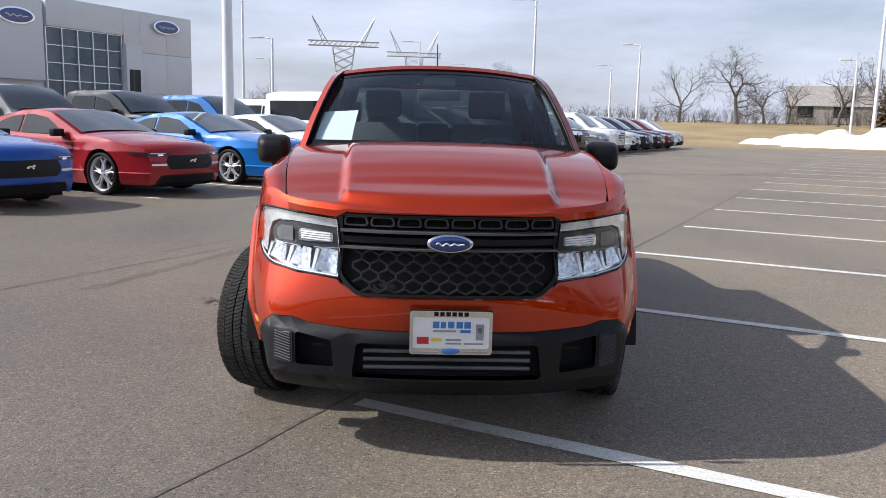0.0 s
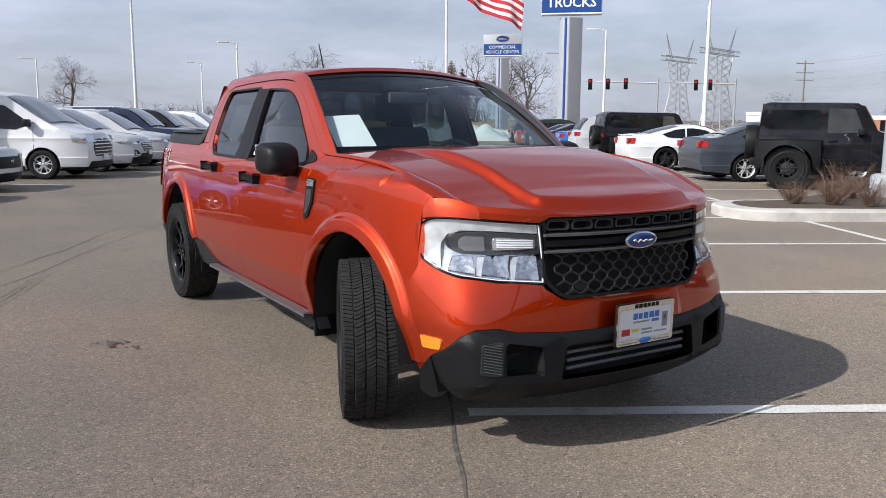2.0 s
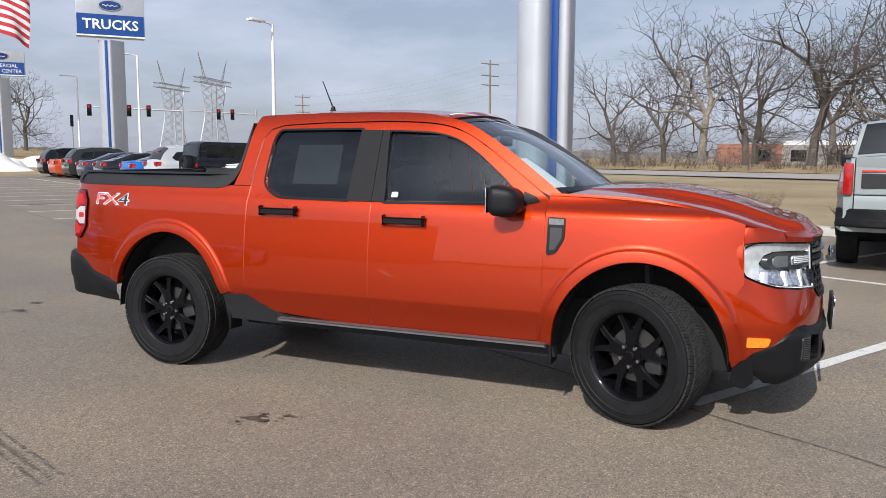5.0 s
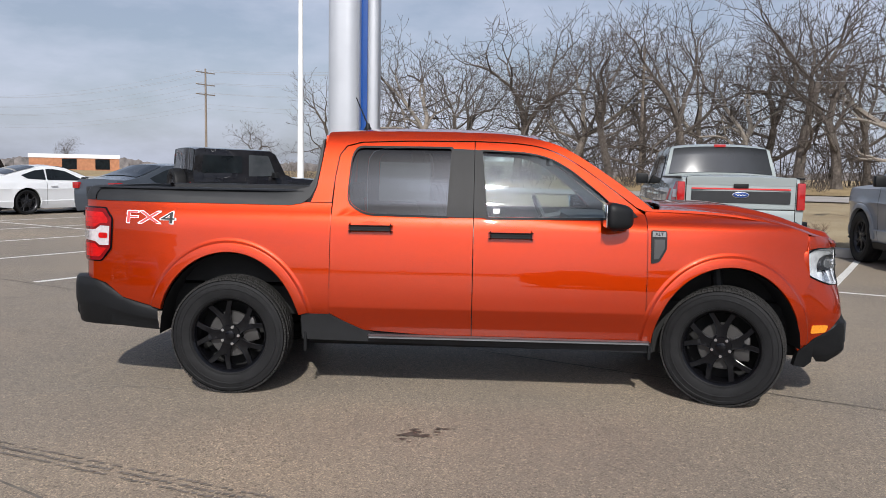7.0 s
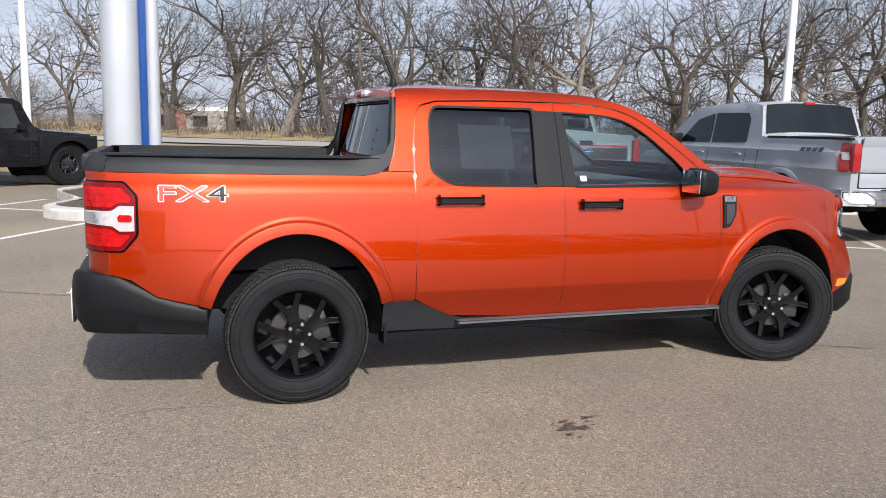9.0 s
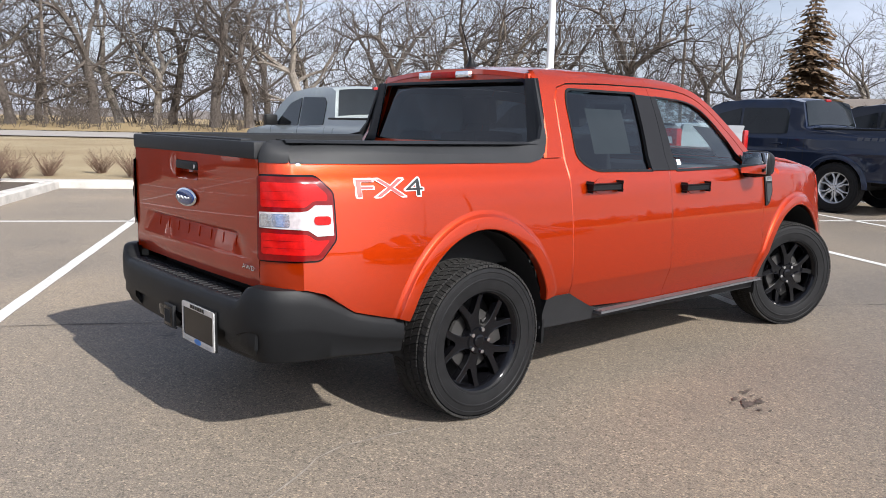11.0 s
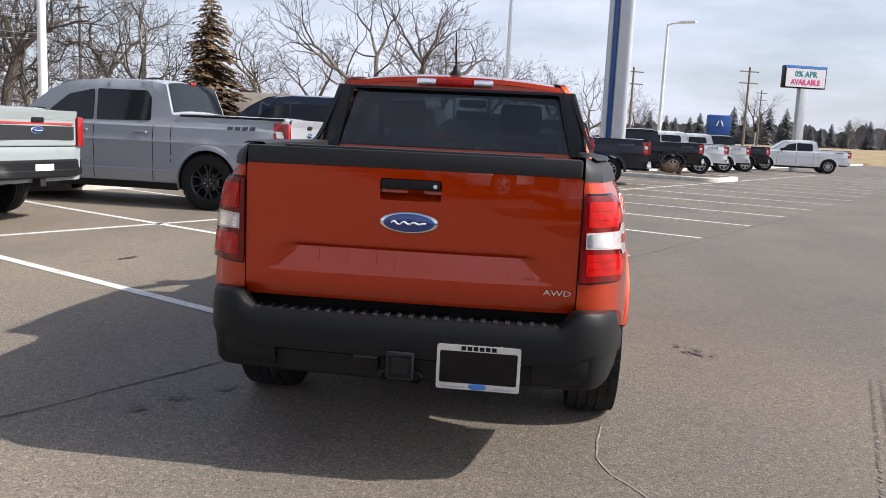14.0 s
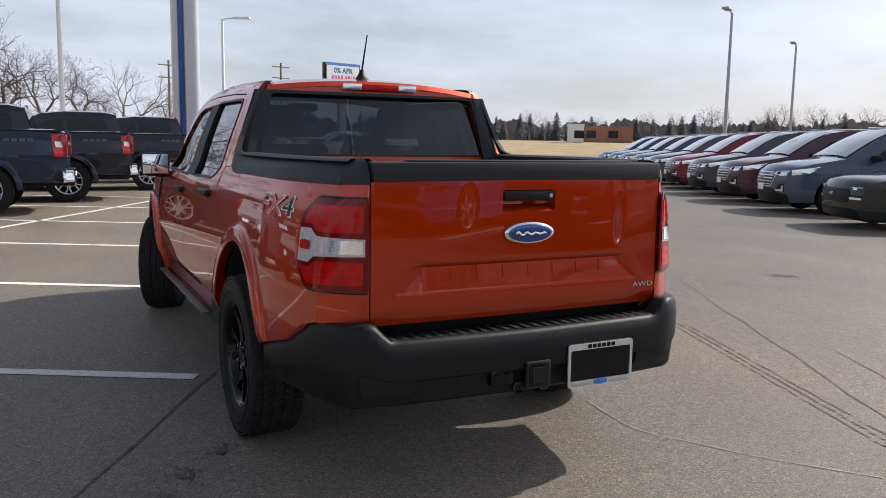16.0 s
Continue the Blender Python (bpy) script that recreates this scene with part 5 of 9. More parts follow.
lower = part("lower_bumper", patch(low_out, lambda x, z: (corner_x(x, z), low_y(x, z), z), 0.05, (0, 1, 0), 0.06, [intake, *pocket]), BLACK_PLASTIC, pickup, "black textured lower bumper")
part("intake_back", patch(intake, lambda x, z: (x, low_y(x, z) + 0.09, z), 0.2, (0, -1, 0), 0.085), DARK, lower)
for z in (0.372, 0.405, 0.438):
    bm = bmesh.new()
    add_tube(bm, (-0.33, -2.395, z), (0.33, -2.395, z), 0.008, 0.008, 8)
    part("intake_slat", bm, plain("slat_grey", (0.14, 0.142, 0.15), 0.4) if z < 0.38 else bpy.data.materials["slat_grey"], lower)
for sg, pk in zip((-1, 1), pocket):
    part("pocket_back", patch(pk, lambda x, z: (x, low_y(x, z) + 0.10, z), 0.1, (0, -1, 0), 0.095), DARK, lower)
    part("tow_hook", boxes((sg * 0.515 - 0.03, -2.30, 0.425), (sg * 0.515 + 0.03, -2.26, 0.44), 0.006), GREY_PLASTIC, lower)
    insert = rounded([(sg * 0.612, 0.372), (sg * 0.695, 0.38), (sg * 0.69, 0.50), (sg * 0.612, 0.512)], 0.015, 3)
    ins = part("fog_insert", patch(insert, lambda x, z: (x, low_y(x, z) - 0.004, z), 0.03, (0, 1, 0), 0.02), GREY_PLASTIC, lower, "ribbed charcoal fog-lamp insert")
    ribs = bmesh.new()
    for k in range(11):
        za = 0.382 + k * 0.0115
        for xa, xb, z0 in ((0.622, 0.686, za),):
            p, q = (sg * xa, low_y(xa, z0) - 0.006, z0), (sg * xb, low_y(xb, z0 + 0.012) - 0.006, min(0.498, z0 + 0.014))
            add_tube(ribs, p, q, 0.0025, 0.0025, 4)
    part("ribs", ribs, plain("rib_grey", (0.06, 0.061, 0.065), 0.45) if sg < 0 else bpy.data.materials["rib_grey"], ins)


def plate(name, m, fill, label, printed):
    """A licence-plate holder: raised rim, field, and plain bars where the writing stands."""
    p = part(name, boxes((-0.158, -0.088, -0.012), (0.158, 0.088, 0.0), 0.003), BLACK_PLASTIC, pickup, label)
    p.matrix_basis = m
    ring = bmesh.new()
    patch(rounded([(-0.158, -0.086), (0.158, -0.086), (0.158, 0.086), (-0.158, 0.086)], 0.012, 3), lambda a, b: (a, b, 0.006), 0.5, (0, 0, -1), 0.006,
          [rounded([(-0.146, -0.062), (0.146, -0.062), (0.146, 0.062), (-0.146, 0.062)], 0.008, 3)], ring)
    part("plate_rim", ring, CHROME if printed else ALLOY, p, "bright plate rim")
    part("plate_field", boxes((-0.148, -0.064, 0.0), (0.148, 0.064, 0.003)), fill, p)
    for k in range(6):
        part("name_bar", boxes((-0.066 + k * 0.023, 0.0665, 0.006), (-0.049 + k * 0.023, 0.0825, 0.0075)), GLOSS_BLACK, p, smooth=0)
    oval = bmesh.new()
    bmesh.ops.create_uvsphere(oval, u_segments=20, v_segments=8, radius=1.0)
    for v in oval.verts:
        v.co = Vector((v.co.x * 0.036, -0.073 + v.co.y * 0.0125, 0.006 + v.co.z * 0.002))
    part("small_oval", oval, PAPER_BLUE, p)
    foot = bmesh.new()
    for k in range(5):
        add_box(foot, (-0.145 + k * 0.02, -0.080, 0.006), (-0.129 + k * 0.02, -0.074, 0.0072))
        add_box(foot, (0.045 + k * 0.02, -0.080, 0.006), (0.061 + k * 0.02, -0.074, 0.0072))
    part("small_bars", foot, PRINT_GREY, p, smooth=0)
    if printed:
        for nm, mt, rects in (("print_blue", PAPER_BLUE, ((-0.07, 0.018, -0.045, 0.044), (-0.04, 0.018, -0.02, 0.042), (-0.012, 0.018, 0.012, 0.044), (0.02, 0.018, 0.045, 0.044), (0.05, 0.018, 0.075, 0.044), (0.035, 0.0, 0.075, 0.012))),
                              ("print_grey", PRINT_GREY, ((-0.07, 0.003, 0.02, 0.010), (-0.02, -0.032, 0.04, -0.024), (0.095, -0.028, 0.125, 0.035), (-0.02, -0.046, 0.04, -0.039), (0.05, -0.046, 0.125, -0.040))),
                              ("print_red", DECAL_RED, ((-0.13, -0.045, -0.085, -0.018), (0.102, 0.0, 0.118, 0.02))), ("print_yellow", PRINT_YELLOW, ((-0.075, -0.034, -0.035, -0.022),))):
            bm2 = bmesh.new()
            for a, b, c, d in rects:
                add_box(bm2, (a, b, 0.003), (c, d, 0.0042))
            part(nm, bm2, mt, p, smooth=0)
    return p


plate("front_plate", pose(0.01, -2.482, 0.538, 92, 0, 0), PAPER, "dealer plate with printed shapes in a bright rim", True)
plate("rear_plate", pose(-0.298, 2.640, 0.478, 90, 0, 180), GLOSS_BLACK, "empty black plate in a bright rim", False)

# tailgate
TG = rounded([(-0.647, 0.685), (0.647, 0.685), (0.647, 1.205), (-0.647, 1.205)], 0.012, 2)


def gate_y(x, z):
    y = rear_y(x, z)
    slope = 0.472 + (0.905 - z) * 0.9
    inside = smoothstep(0.0, 0.02, slope - abs(x))
    fall = bend(((0.79, 0.0), (0.80, 0.003), (0.888, 0.015), (0.902, 0.002), (0.908, 0.0)), z)
    return y - fall * inside - 0.012 * smoothstep(0.74, 0.685, z)


handle_hole = rounded([(-0.118, 1.085), (0.118, 1.085), (0.118, 1.168), (-0.118, 1.168)], 0.012, 2)
gate = part("tailgate", patch(TG, lambda x, z: (x, gate_y(x, z), z), 0.024, (0, -1, 0), 0.035, [handle_hole], rows=(0.79, 0.80, 0.888, 0.895, 0.902, 0.908)), ORANGE, pickup)
part("handle_recess", patch(handle_hole, lambda x, z: (x, rear_y(x, z) - 0.035 * smoothstep(1.085, 1.12, z), z), 0.03, (0, 1, 0), 0.0), ORANGE, gate)
gh = part("tailgate_handle", boxes((-0.114, 2.512, 1.128), (0.114, 2.552, 1.167), 0.008), BLACK_PLASTIC, gate, "black tailgate handle with a lock")
part("lock", tube((-0.095, 2.548, 1.145), (-0.095, 2.556, 1.145), 0.008, 0.008, 16), ALLOY, gh)
part("tailgate_cap", boxes((-0.642, 2.475, 1.203), (0.642, 2.552, 1.272), 0.012), GREY_PLASTIC, gate, "charcoal tailgate cap")
part("cap_ridge", boxes((-0.50, 2.478, 1.268), (0.50, 2.535, 1.280), 0.008), GREY_PLASTIC, gate)
part("tailgate_inner", boxes((-0.63, 2.46, 0.72), (0.63, 2.475, 1.21), 0.004), BLACK_PLASTIC, gate)
badge(gate, pose(0, 2.556, 1.003, 90, 0, 180), 0.112, 0.042)
for k in range(8):
    x = 0.40 - k * 0.114
    z0, z1 = 0.836, 0.880
    bm = bmesh.new()
    vs = []
    for xx in (x - 0.048, x - 0.016, x + 0.016, x + 0.048):
        vs.append([bm.verts.new((xx, gate_y(xx, z) + 0.0035, z)) for z in (z0, (z0 + z1) / 2, z1)])
    for a, b in zip(vs, vs[1:]):
        for i in range(2):
            bm.faces.new((a[i], a[i + 1], b[i + 1], b[i]))
    got = bmesh.ops.extrude_edge_only(bm, edges=[e for e in bm.edges if e.is_boundary])
    bmesh.ops.translate(bm, verts=[g for g in got["geom"] if isinstance(g, bmesh.types.BMVert)], vec=(0, -0.004, 0))
    bmesh.ops.recalc_face_normals(bm, faces=bm.faces)
    part("raised_bar", bm, ORANGE, gate, smooth=25)
letters("AWD", 0.021, pose(-0.577, 2.545, 0.765, 90, 0, 180) @ Matrix.Diagonal((1.5, 1, 1, 1)), gate, CHROME, 0.003)
# bed floor and cab wall seen over the rail
part("bed_floor", boxes((-0.70, 1.06, 0.68), (0.70, 2.48, 0.70)), DARK, pickup, "black bed liner floor")
part("floor_pan", boxes((-0.83, -1.04, 0.36), (0.83, 1.04, 0.46), 0.02), DARK, pickup, "dark floor pan")
part("bed_floor", boxes((-0.66, 1.1, 0.46), (0.66, 2.4, 0.66), 0.04), DARK, pickup, "dark underside of the bed")
under = bmesh.new()
add_box(under, (-0.66, -2.15, 0.27), (0.66, 1.1, 0.62), 0.04)
part("underbody", under, DARK, pickup, "dark underbody")
part("cab_floor", boxes((-0.80, -1.0, 0.34), (0.80, 1.05, 0.50), 0.03), DARK, pickup)
part("engine_bay", boxes((-0.60, -2.25, 0.45), (0.60, -1.1, 0.90), 0.03), DARK, pickup)

# rear bumper
def rb_y(x, z):
    a = abs(x)
    y = 2.615 - 0.02 * (a / 0.6) ** 2 if a < 0.62 else 2.594 - 0.115 * ((a - 0.62) / 0.22) ** 2
    return y - 0.05 * smoothstep(0.47, 0.38, z)


def bumper_station(k):
    """A point of the bumper's outer line from the arch (0) round to the middle (1), with the heights of its lower and upper edge."""
    y = curve(((0.0, 1.988), (0.18, 2.14), (0.32, 2.26), (0.42, 2.38), (0.52, 2.500), (0.60, 2.575), (0.68, 2.612), (0.76, 2.622), (1.0, 2.632)), k)
    x = curve(((0.0, 0.890), (0.18, 0.876), (0.32, 0.852), (0.42, 0.828), (0.52, 0.792), (0.60, 0.742), (0.68, 0.660), (0.76, 0.55), (1.0, 0.0)), k)
    low = bend(((0.0, 0.385), (0.3, 0.398), (0.6, 0.40), (0.8, 0.392), (1.0, 0.385)), k)
    top = bend(((0.0, 0.535), (0.18, 0.570), (0.29, 0.600), (0.40, 0.668), (0.44, 0.696), (0.66, 0.708), (0.69, 0.695), (0.72, 0.645), (1.0, 0.640)), k)
    return x, y, low, top


rows_r = []
ks = [i / 44 for i in range(45)]
for sgn, seq in ((1, ks), (-1, ks[-2::-1])):
    for k in seq:
        x, y, low, top = bumper_station(k)
        nx, ny = bend(((0, 1.0), (0.4, 0.9), (0.52, 0.72), (0.62, 0.5), (0.76, 0.1), (1, 0)), k), bend(((0, 0.0), (0.4, 0.35), (0.52, 0.70), (0.62, 0.86), (0.76, 1.0), (1, 1)), k)
        row = []
        low_in = 0.024 * smoothstep(0.60, 0.70, k)
        for f, d in ((0.0, -0.07), (0.0, -0.030 - low_in), (0.05, -0.018 - low_in), (0.36, -0.008 - low_in), (0.42, 0.0), (0.50, 0.004), (0.80, 0.004), (0.94, -0.003), (0.985, -0.012), (1.0, -0.024), (1.0, -0.07)):
            row.append((sgn * (x + nx * d), y + ny * d, low + (top - low) * f))
        rows_r.append(row)
rbump = part("rear_bumper", sheet(rows_r), BLACK_PLASTIC, pickup, "black rear step bumper")
part("step_pad", boxes((-0.640, 2.47, 0.615), (0.640, 2.606, 0.640), 0.006), BLACK_PLASTIC, rbump)
for k in range(26):
    x = (k - 12.5) * 0.0465
    rib = boxes((x - 0.009, 2.52, 0.638), (x + 0.009, 2.600, 0.6465), 0.003)
    part("step_rib", rib, GREY_PLASTIC, rbump)
for sg in (-1, 1):
    pad = rounded([(sg * 0.50, 0.415), (sg * 0.70, 0.42), (sg * 0.715, 0.54), (sg * 0.69, 0.562), (sg * 0.50, 0.562)], [0.01, 0.04, 0.04, 0.02, 0.01], 3)
    part("corner_pad", patch(pad, lambda x, z: (x, rb_y(x, z) + 0.016, z), 0.05, (0, -1, 0), 0.02), BLACK_PLASTIC, rbump)
hitch = part("hitch_receiver", boxes((-0.046, 2.48, 0.420), (0.046, 2.655, 0.512), 0.006), GLOSS_BLACK, pickup, "black square hitch receiver")
part("receiver_bore", boxes((-0.030, 2.64, 0.436), (0.030, 2.6575, 0.496)), DARK, hitch)
part("receiver_edge", boxes((-0.053, 2.636, 0.413), (0.053, 2.652, 0.519), 0.005), GREY_PLASTIC, hitch)
for sg in (-1, 1):
    loop = bmesh.new()
    pts = [Vector((sg * (0.052 + 0.030 * math.sin(q)), 2.60, 0.432 - 0.030 * (1 - math.cos(q)) / 1.4)) for q in np.linspace(0, math.pi * 1.15, 9)]
    for p, q in zip(pts, pts[1:]):
        add_tube(loop, p, q, 0.006, 0.006, 6, False)
    part("chain_loop", loop, GLOSS_BLACK, hitch)
part("trailer_socket", boxes((0.085, 2.57, 0.43), (0.195, 2.622, 0.495), 0.02), GLOSS_BLACK, pickup, "black trailer socket")
for sg in (-1, 1):
    part("mud_guard", boxes((sg * 0.80 - 0.06, 1.055, 0.27), (sg * 0.80 + 0.06, 1.075, 0.56), 0.006), BLACK_PLASTIC, pickup)
    part("mud_guard", boxes((sg * 0.80 - 0.06, -1.085, 0.27), (sg * 0.80 + 0.06, -1.065, 0.50), 0.006), BLACK_PLASTIC, pickup)
part("rear_axle", tube((-0.75, WB, 0.36), (0.75, WB, 0.36), 0.05, 0.05, 10), DARK, pickup)
for sg in (-1, 1):
    part("shock_absorber", tube((sg * 0.66, WB + 0.12, 0.40), (sg * 0.62, WB + 0.05, 0.85), 0.03, 0.03, 10), GREY_PLASTIC, pickup)
    part("front_strut", tube((sg * 0.62, -WB - 0.03, 0.40), (sg * 0.58, -WB, 0.9), 0.04, 0.04, 10), GREY_PLASTIC, pickup)

# cabin
dash = part("dashboard", boxes((-0.72, -1.02, 0.80), (0.72, -0.62, 1.13), 0.06), INTERIOR, pickup, "dark dashboard")
sw = bmesh.new()
ring = [(0.18 * math.cos(a / 24 * 2 * math.pi), 0.18 * math.sin(a / 24 * 2 * math.pi)) for a in range(24)]
for i in range(24):
    a, b = ring[i - 1], ring[i]
    add_tube(sw, (a[0], 0, a[1]), (b[0], 0, b[1]), 0.015, 0.015, 6, False)
add_tube(sw, (-0.17, 0, 0), (0.17, 0, 0), 0.02, 0.02, 6)
add_tube(sw, (0, 0, 0), (0, 0, -0.17), 0.02, 0.02, 6)
add_tube(sw, (0, 0, 0), (0, -0.14, -0.03), 0.03, 0.03, 6)
part("steering_wheel", sw, INTERIOR, pickup).matrix_basis = pose(0.37, -0.50, 1.07, -24, 0, 0)
for x in (-0.37, 0.37):
    seat = part("front_seat", boxes((x - 0.25, -0.36, 0.62), (x + 0.25, 0.18, 0.80), 0.05), CLOTH, pickup, "dark cloth front seat")
    part("backrest", boxes((-0.25, -0.07, 0.0), (0.25, 0.07, 0.58), 0.06, pose(x, 0.20, 0.76, -16, 0, 0)), CLOTH, seat)
    part("headrest", boxes((-0.13, -0.045, 0.0), (0.13, 0.045, 0.19), 0.04, pose(x, 0.375, 1.36, -10, 0, 0)), CLOTH, seat)
bench = part("rear_seat", boxes((-0.62, 0.62, 0.62), (0.62, 0.98, 0.78), 0.05), CLOTH, pickup, "dark cloth rear bench")
part("backrest", boxes((-0.62, -0.06, 0.0), (0.62, 0.06, 0.52), 0.05, pose(0, 0.90, 0.72, -8, 0, 0)), CLOTH, bench)
for x in (-0.38, 0.0, 0.38):
    part("headrest", boxes((x - 0.12, -0.04, 0.0), (x + 0.12, 0.04, 0.13), 0.035, pose(0, 0.90, 1.19, -6, 0, 0)), CLOTH, bench)
sticker = part("price_sheet", patch([(-0.10, 0.0), (0.12, 0.0), (0.12, 0.30), (-0.10, 0.30)], lambda a, b: shield(-0.80 + a * 1.25, 0.03 + b * 1.35) + Vector((0, 0.02, -0.015)), 0.08, None, 0), PAPER, pickup, "white paper price sheet behind the windshield")
ov = part("window_sheet", patch([(0.30, 1.22), (0.62, 1.22), (0.62, 1.46), (0.30, 1.46)], lambda y, z: (-(half(y, z) - 0.03), y, z), 0.2, None, 0), plain("pale_form", (0.22, 0.225, 0.22), 0.8), pickup, "pale paper form inside the rear side window")
part("window_label", patch([(-0.135, 1.155), (-0.095, 1.155), (-0.095, 1.185), (-0.135, 1.185)], lambda y, z: (-(half(y, z) - 0.004), y, z), 0.2, None, 0), PAPER, pickup, "small white window label")
for a, b in (((0.05, -1.185, 1.19), (0.62, -1.10, 1.205)), ((-0.66, -1.10, 1.20), (-0.15, -1.19, 1.19))):
    bm = bmesh.new()
    add_tube(bm, a, b, 0.011, 0.008, 6)
    part("wiper", bm, BLACK_PLASTIC, pickup, "black wiper")


# ---- wheels ----
def tyre_mesh(r, w, rr):
    """A tyre with a rim guard and fine raised rings on its sidewalls."""
    h = r - rr
    side = [(rr, 0.42), (rr + 0.010, 0.470), (rr + 0.016, 0.472), (rr + 0.018, 0.492), (rr + h * 0.30, 0.516), (rr + h * 0.46, 0.520), (rr + h * 0.48, 0.532), (rr + h * 0.52, 0.532), (rr + h * 0.54, 0.518),
            (rr + h * 0.70, 0.508), (rr + h * 0.72, 0.518), (rr + h * 0.84, 0.504), (r - 0.016, 0.43), (r - 0.009, 0.30)]
    return lathe([(a, -b * w) for a, b in side] + [(a, b * w) for a, b in side[::-1]], 56, "X")


def tread_mesh(r, w, n=64):
    """Tread blocks in five rows: shoulder lugs and staggered zigzag inner blocks, each cut by a sipe."""
    bm = bmesh.new()
    for i in range(n):
        for x0, x1, sl, da in ((-0.50, -0.315, 10, 0.0), (-0.295, -0.11, -22, 0.5), (-0.09, 0.09, 24, 0.0), (0.11, 0.295, 22, 0.5), (0.315, 0.50, -10, 0.0)):
            drop = 0.006 if abs(x0 + x1) > 0.7 else 0.0
            pitch = 2 * math.pi * r / n
            hw = (x1 - x0) / 2 * w
            for part_of, (lo, hi) in enumerate(((-0.43, -0.03), (0.03, 0.43))):
                m = pose(0, 0, 0, (i + da) * 360 / n, 0, 0) @ Matrix.Translation(((x0 + x1) / 2 * w, 0, r - 0.011 - drop))
                sk = math.tan(radians(sl)) * hw
                a, b = lo * pitch, hi * pitch
                ring = [(-hw, a - sk), (0, a + sk * 0.5), (hw, a + sk), (hw, b + sk), (0, b + sk * 0.5), (-hw, b - sk)]
                low = [bm.verts.new(m @ Vector((x, y, 0))) for x, y in ring]
                top = [bm.verts.new(m @ Vector((x * 0.94, y, 0.0115 - (0.0015 if part_of else 0.0)))) for x, y in ring]
                bm.faces.new(top)
                for k in range(6):
                    bm.faces.new((low[k - 1], low[k], top[k], top[k - 1]))
    bmesh.ops.recalc_face_normals(bm, faces=bm.faces)
    return bm


def spoke_mesh(rr, x, count, split, thick, depth):
    """Forked spokes from the hub to the rim, outer face at x."""
    bm = bmesh.new()
    for i in range(count):
        a0 = 360 * i / count
        for sgn in (-1, 1):
            pts = [(0.05, 0.016 * sgn), (0.10, 0.020 * sgn), (rr * 0.62, split * 0.30 * sgn), (rr * 0.97, split * sgn)]
            wid = (thick * 0.9, thick * 0.8, thick * 0.62, thick * 0.85)
            dep = (0.0, 0.004, 0.012, 0.002)
            rows_s = []
            for (rad, off), wd, dp in zip(pts, wid, dep):
                m = pose(0, 0, 0, a0, 0, 0)
                rows_s.append([m @ Vector((x - k, off + j * wd, rad)) for j, k in ((-0.5, depth), (-0.42, dp + 0.004), (-0.25, dp), (0.25, dp), (0.42, dp + 0.004), (0.5, depth))])
            vs = [[bm.verts.new(q) for q in row] for row in rows_s]
            for a, b in zip(vs, vs[1:]):
                for k in range(5):
                    bm.faces.new((a[k], a[k + 1], b[k + 1], b[k]))
    bmesh.ops.recalc_face_normals(bm, faces=bm.faces)
    return bm


def fork_mesh(rr, x, count):
    """Wide Y-shaped spokes, dished a little, with deep edges."""
    bm = bmesh.new()
    k = rr / 0.218
    half_y = [(0.034, 0.040), (0.0275, 0.080), (0.031, 0.112), (0.052 * k, 0.158 * k), (0.079 * k, 0.202 * k), (0.055 * k, 0.2125 * k), (0.026 * k, 0.166 * k), (0.008, 0.134 * k)]
    y_out = half_y + [(-a, b) for a, b in half_y[::-1]]
    for i in range(count):
        m = pose(0, 0, 0, 360 * i / count, 0, 0)
        patch(y_out, lambda a, b: m @ Vector((x - 0.010 * math.sin(min(1.0, b / rr) * math.pi) - 0.004 * (abs(a) < 0.012), a, b)), 0.05, (-1, 0, 0), 0.035, (), bm)
        for e, f in zip(y_out[1:6] + y_out[10:14], y_out[2:7] + y_out[11:15]):
            add_tube(bm, m @ Vector((x - 0.001 - 0.010 * math.sin(min(1.0, e[1] / rr) * math.pi), *e)), m @ Vector((x - 0.001 - 0.010 * math.sin(min(1.0, f[1] / rr) * math.pi), *f)), 0.0028, 0.0028, 6, False)
    add_tube(bm, (x - 0.05, 0, 0), (x - 0.004, 0, 0), 0.068, 0.062, 24)
    return bm


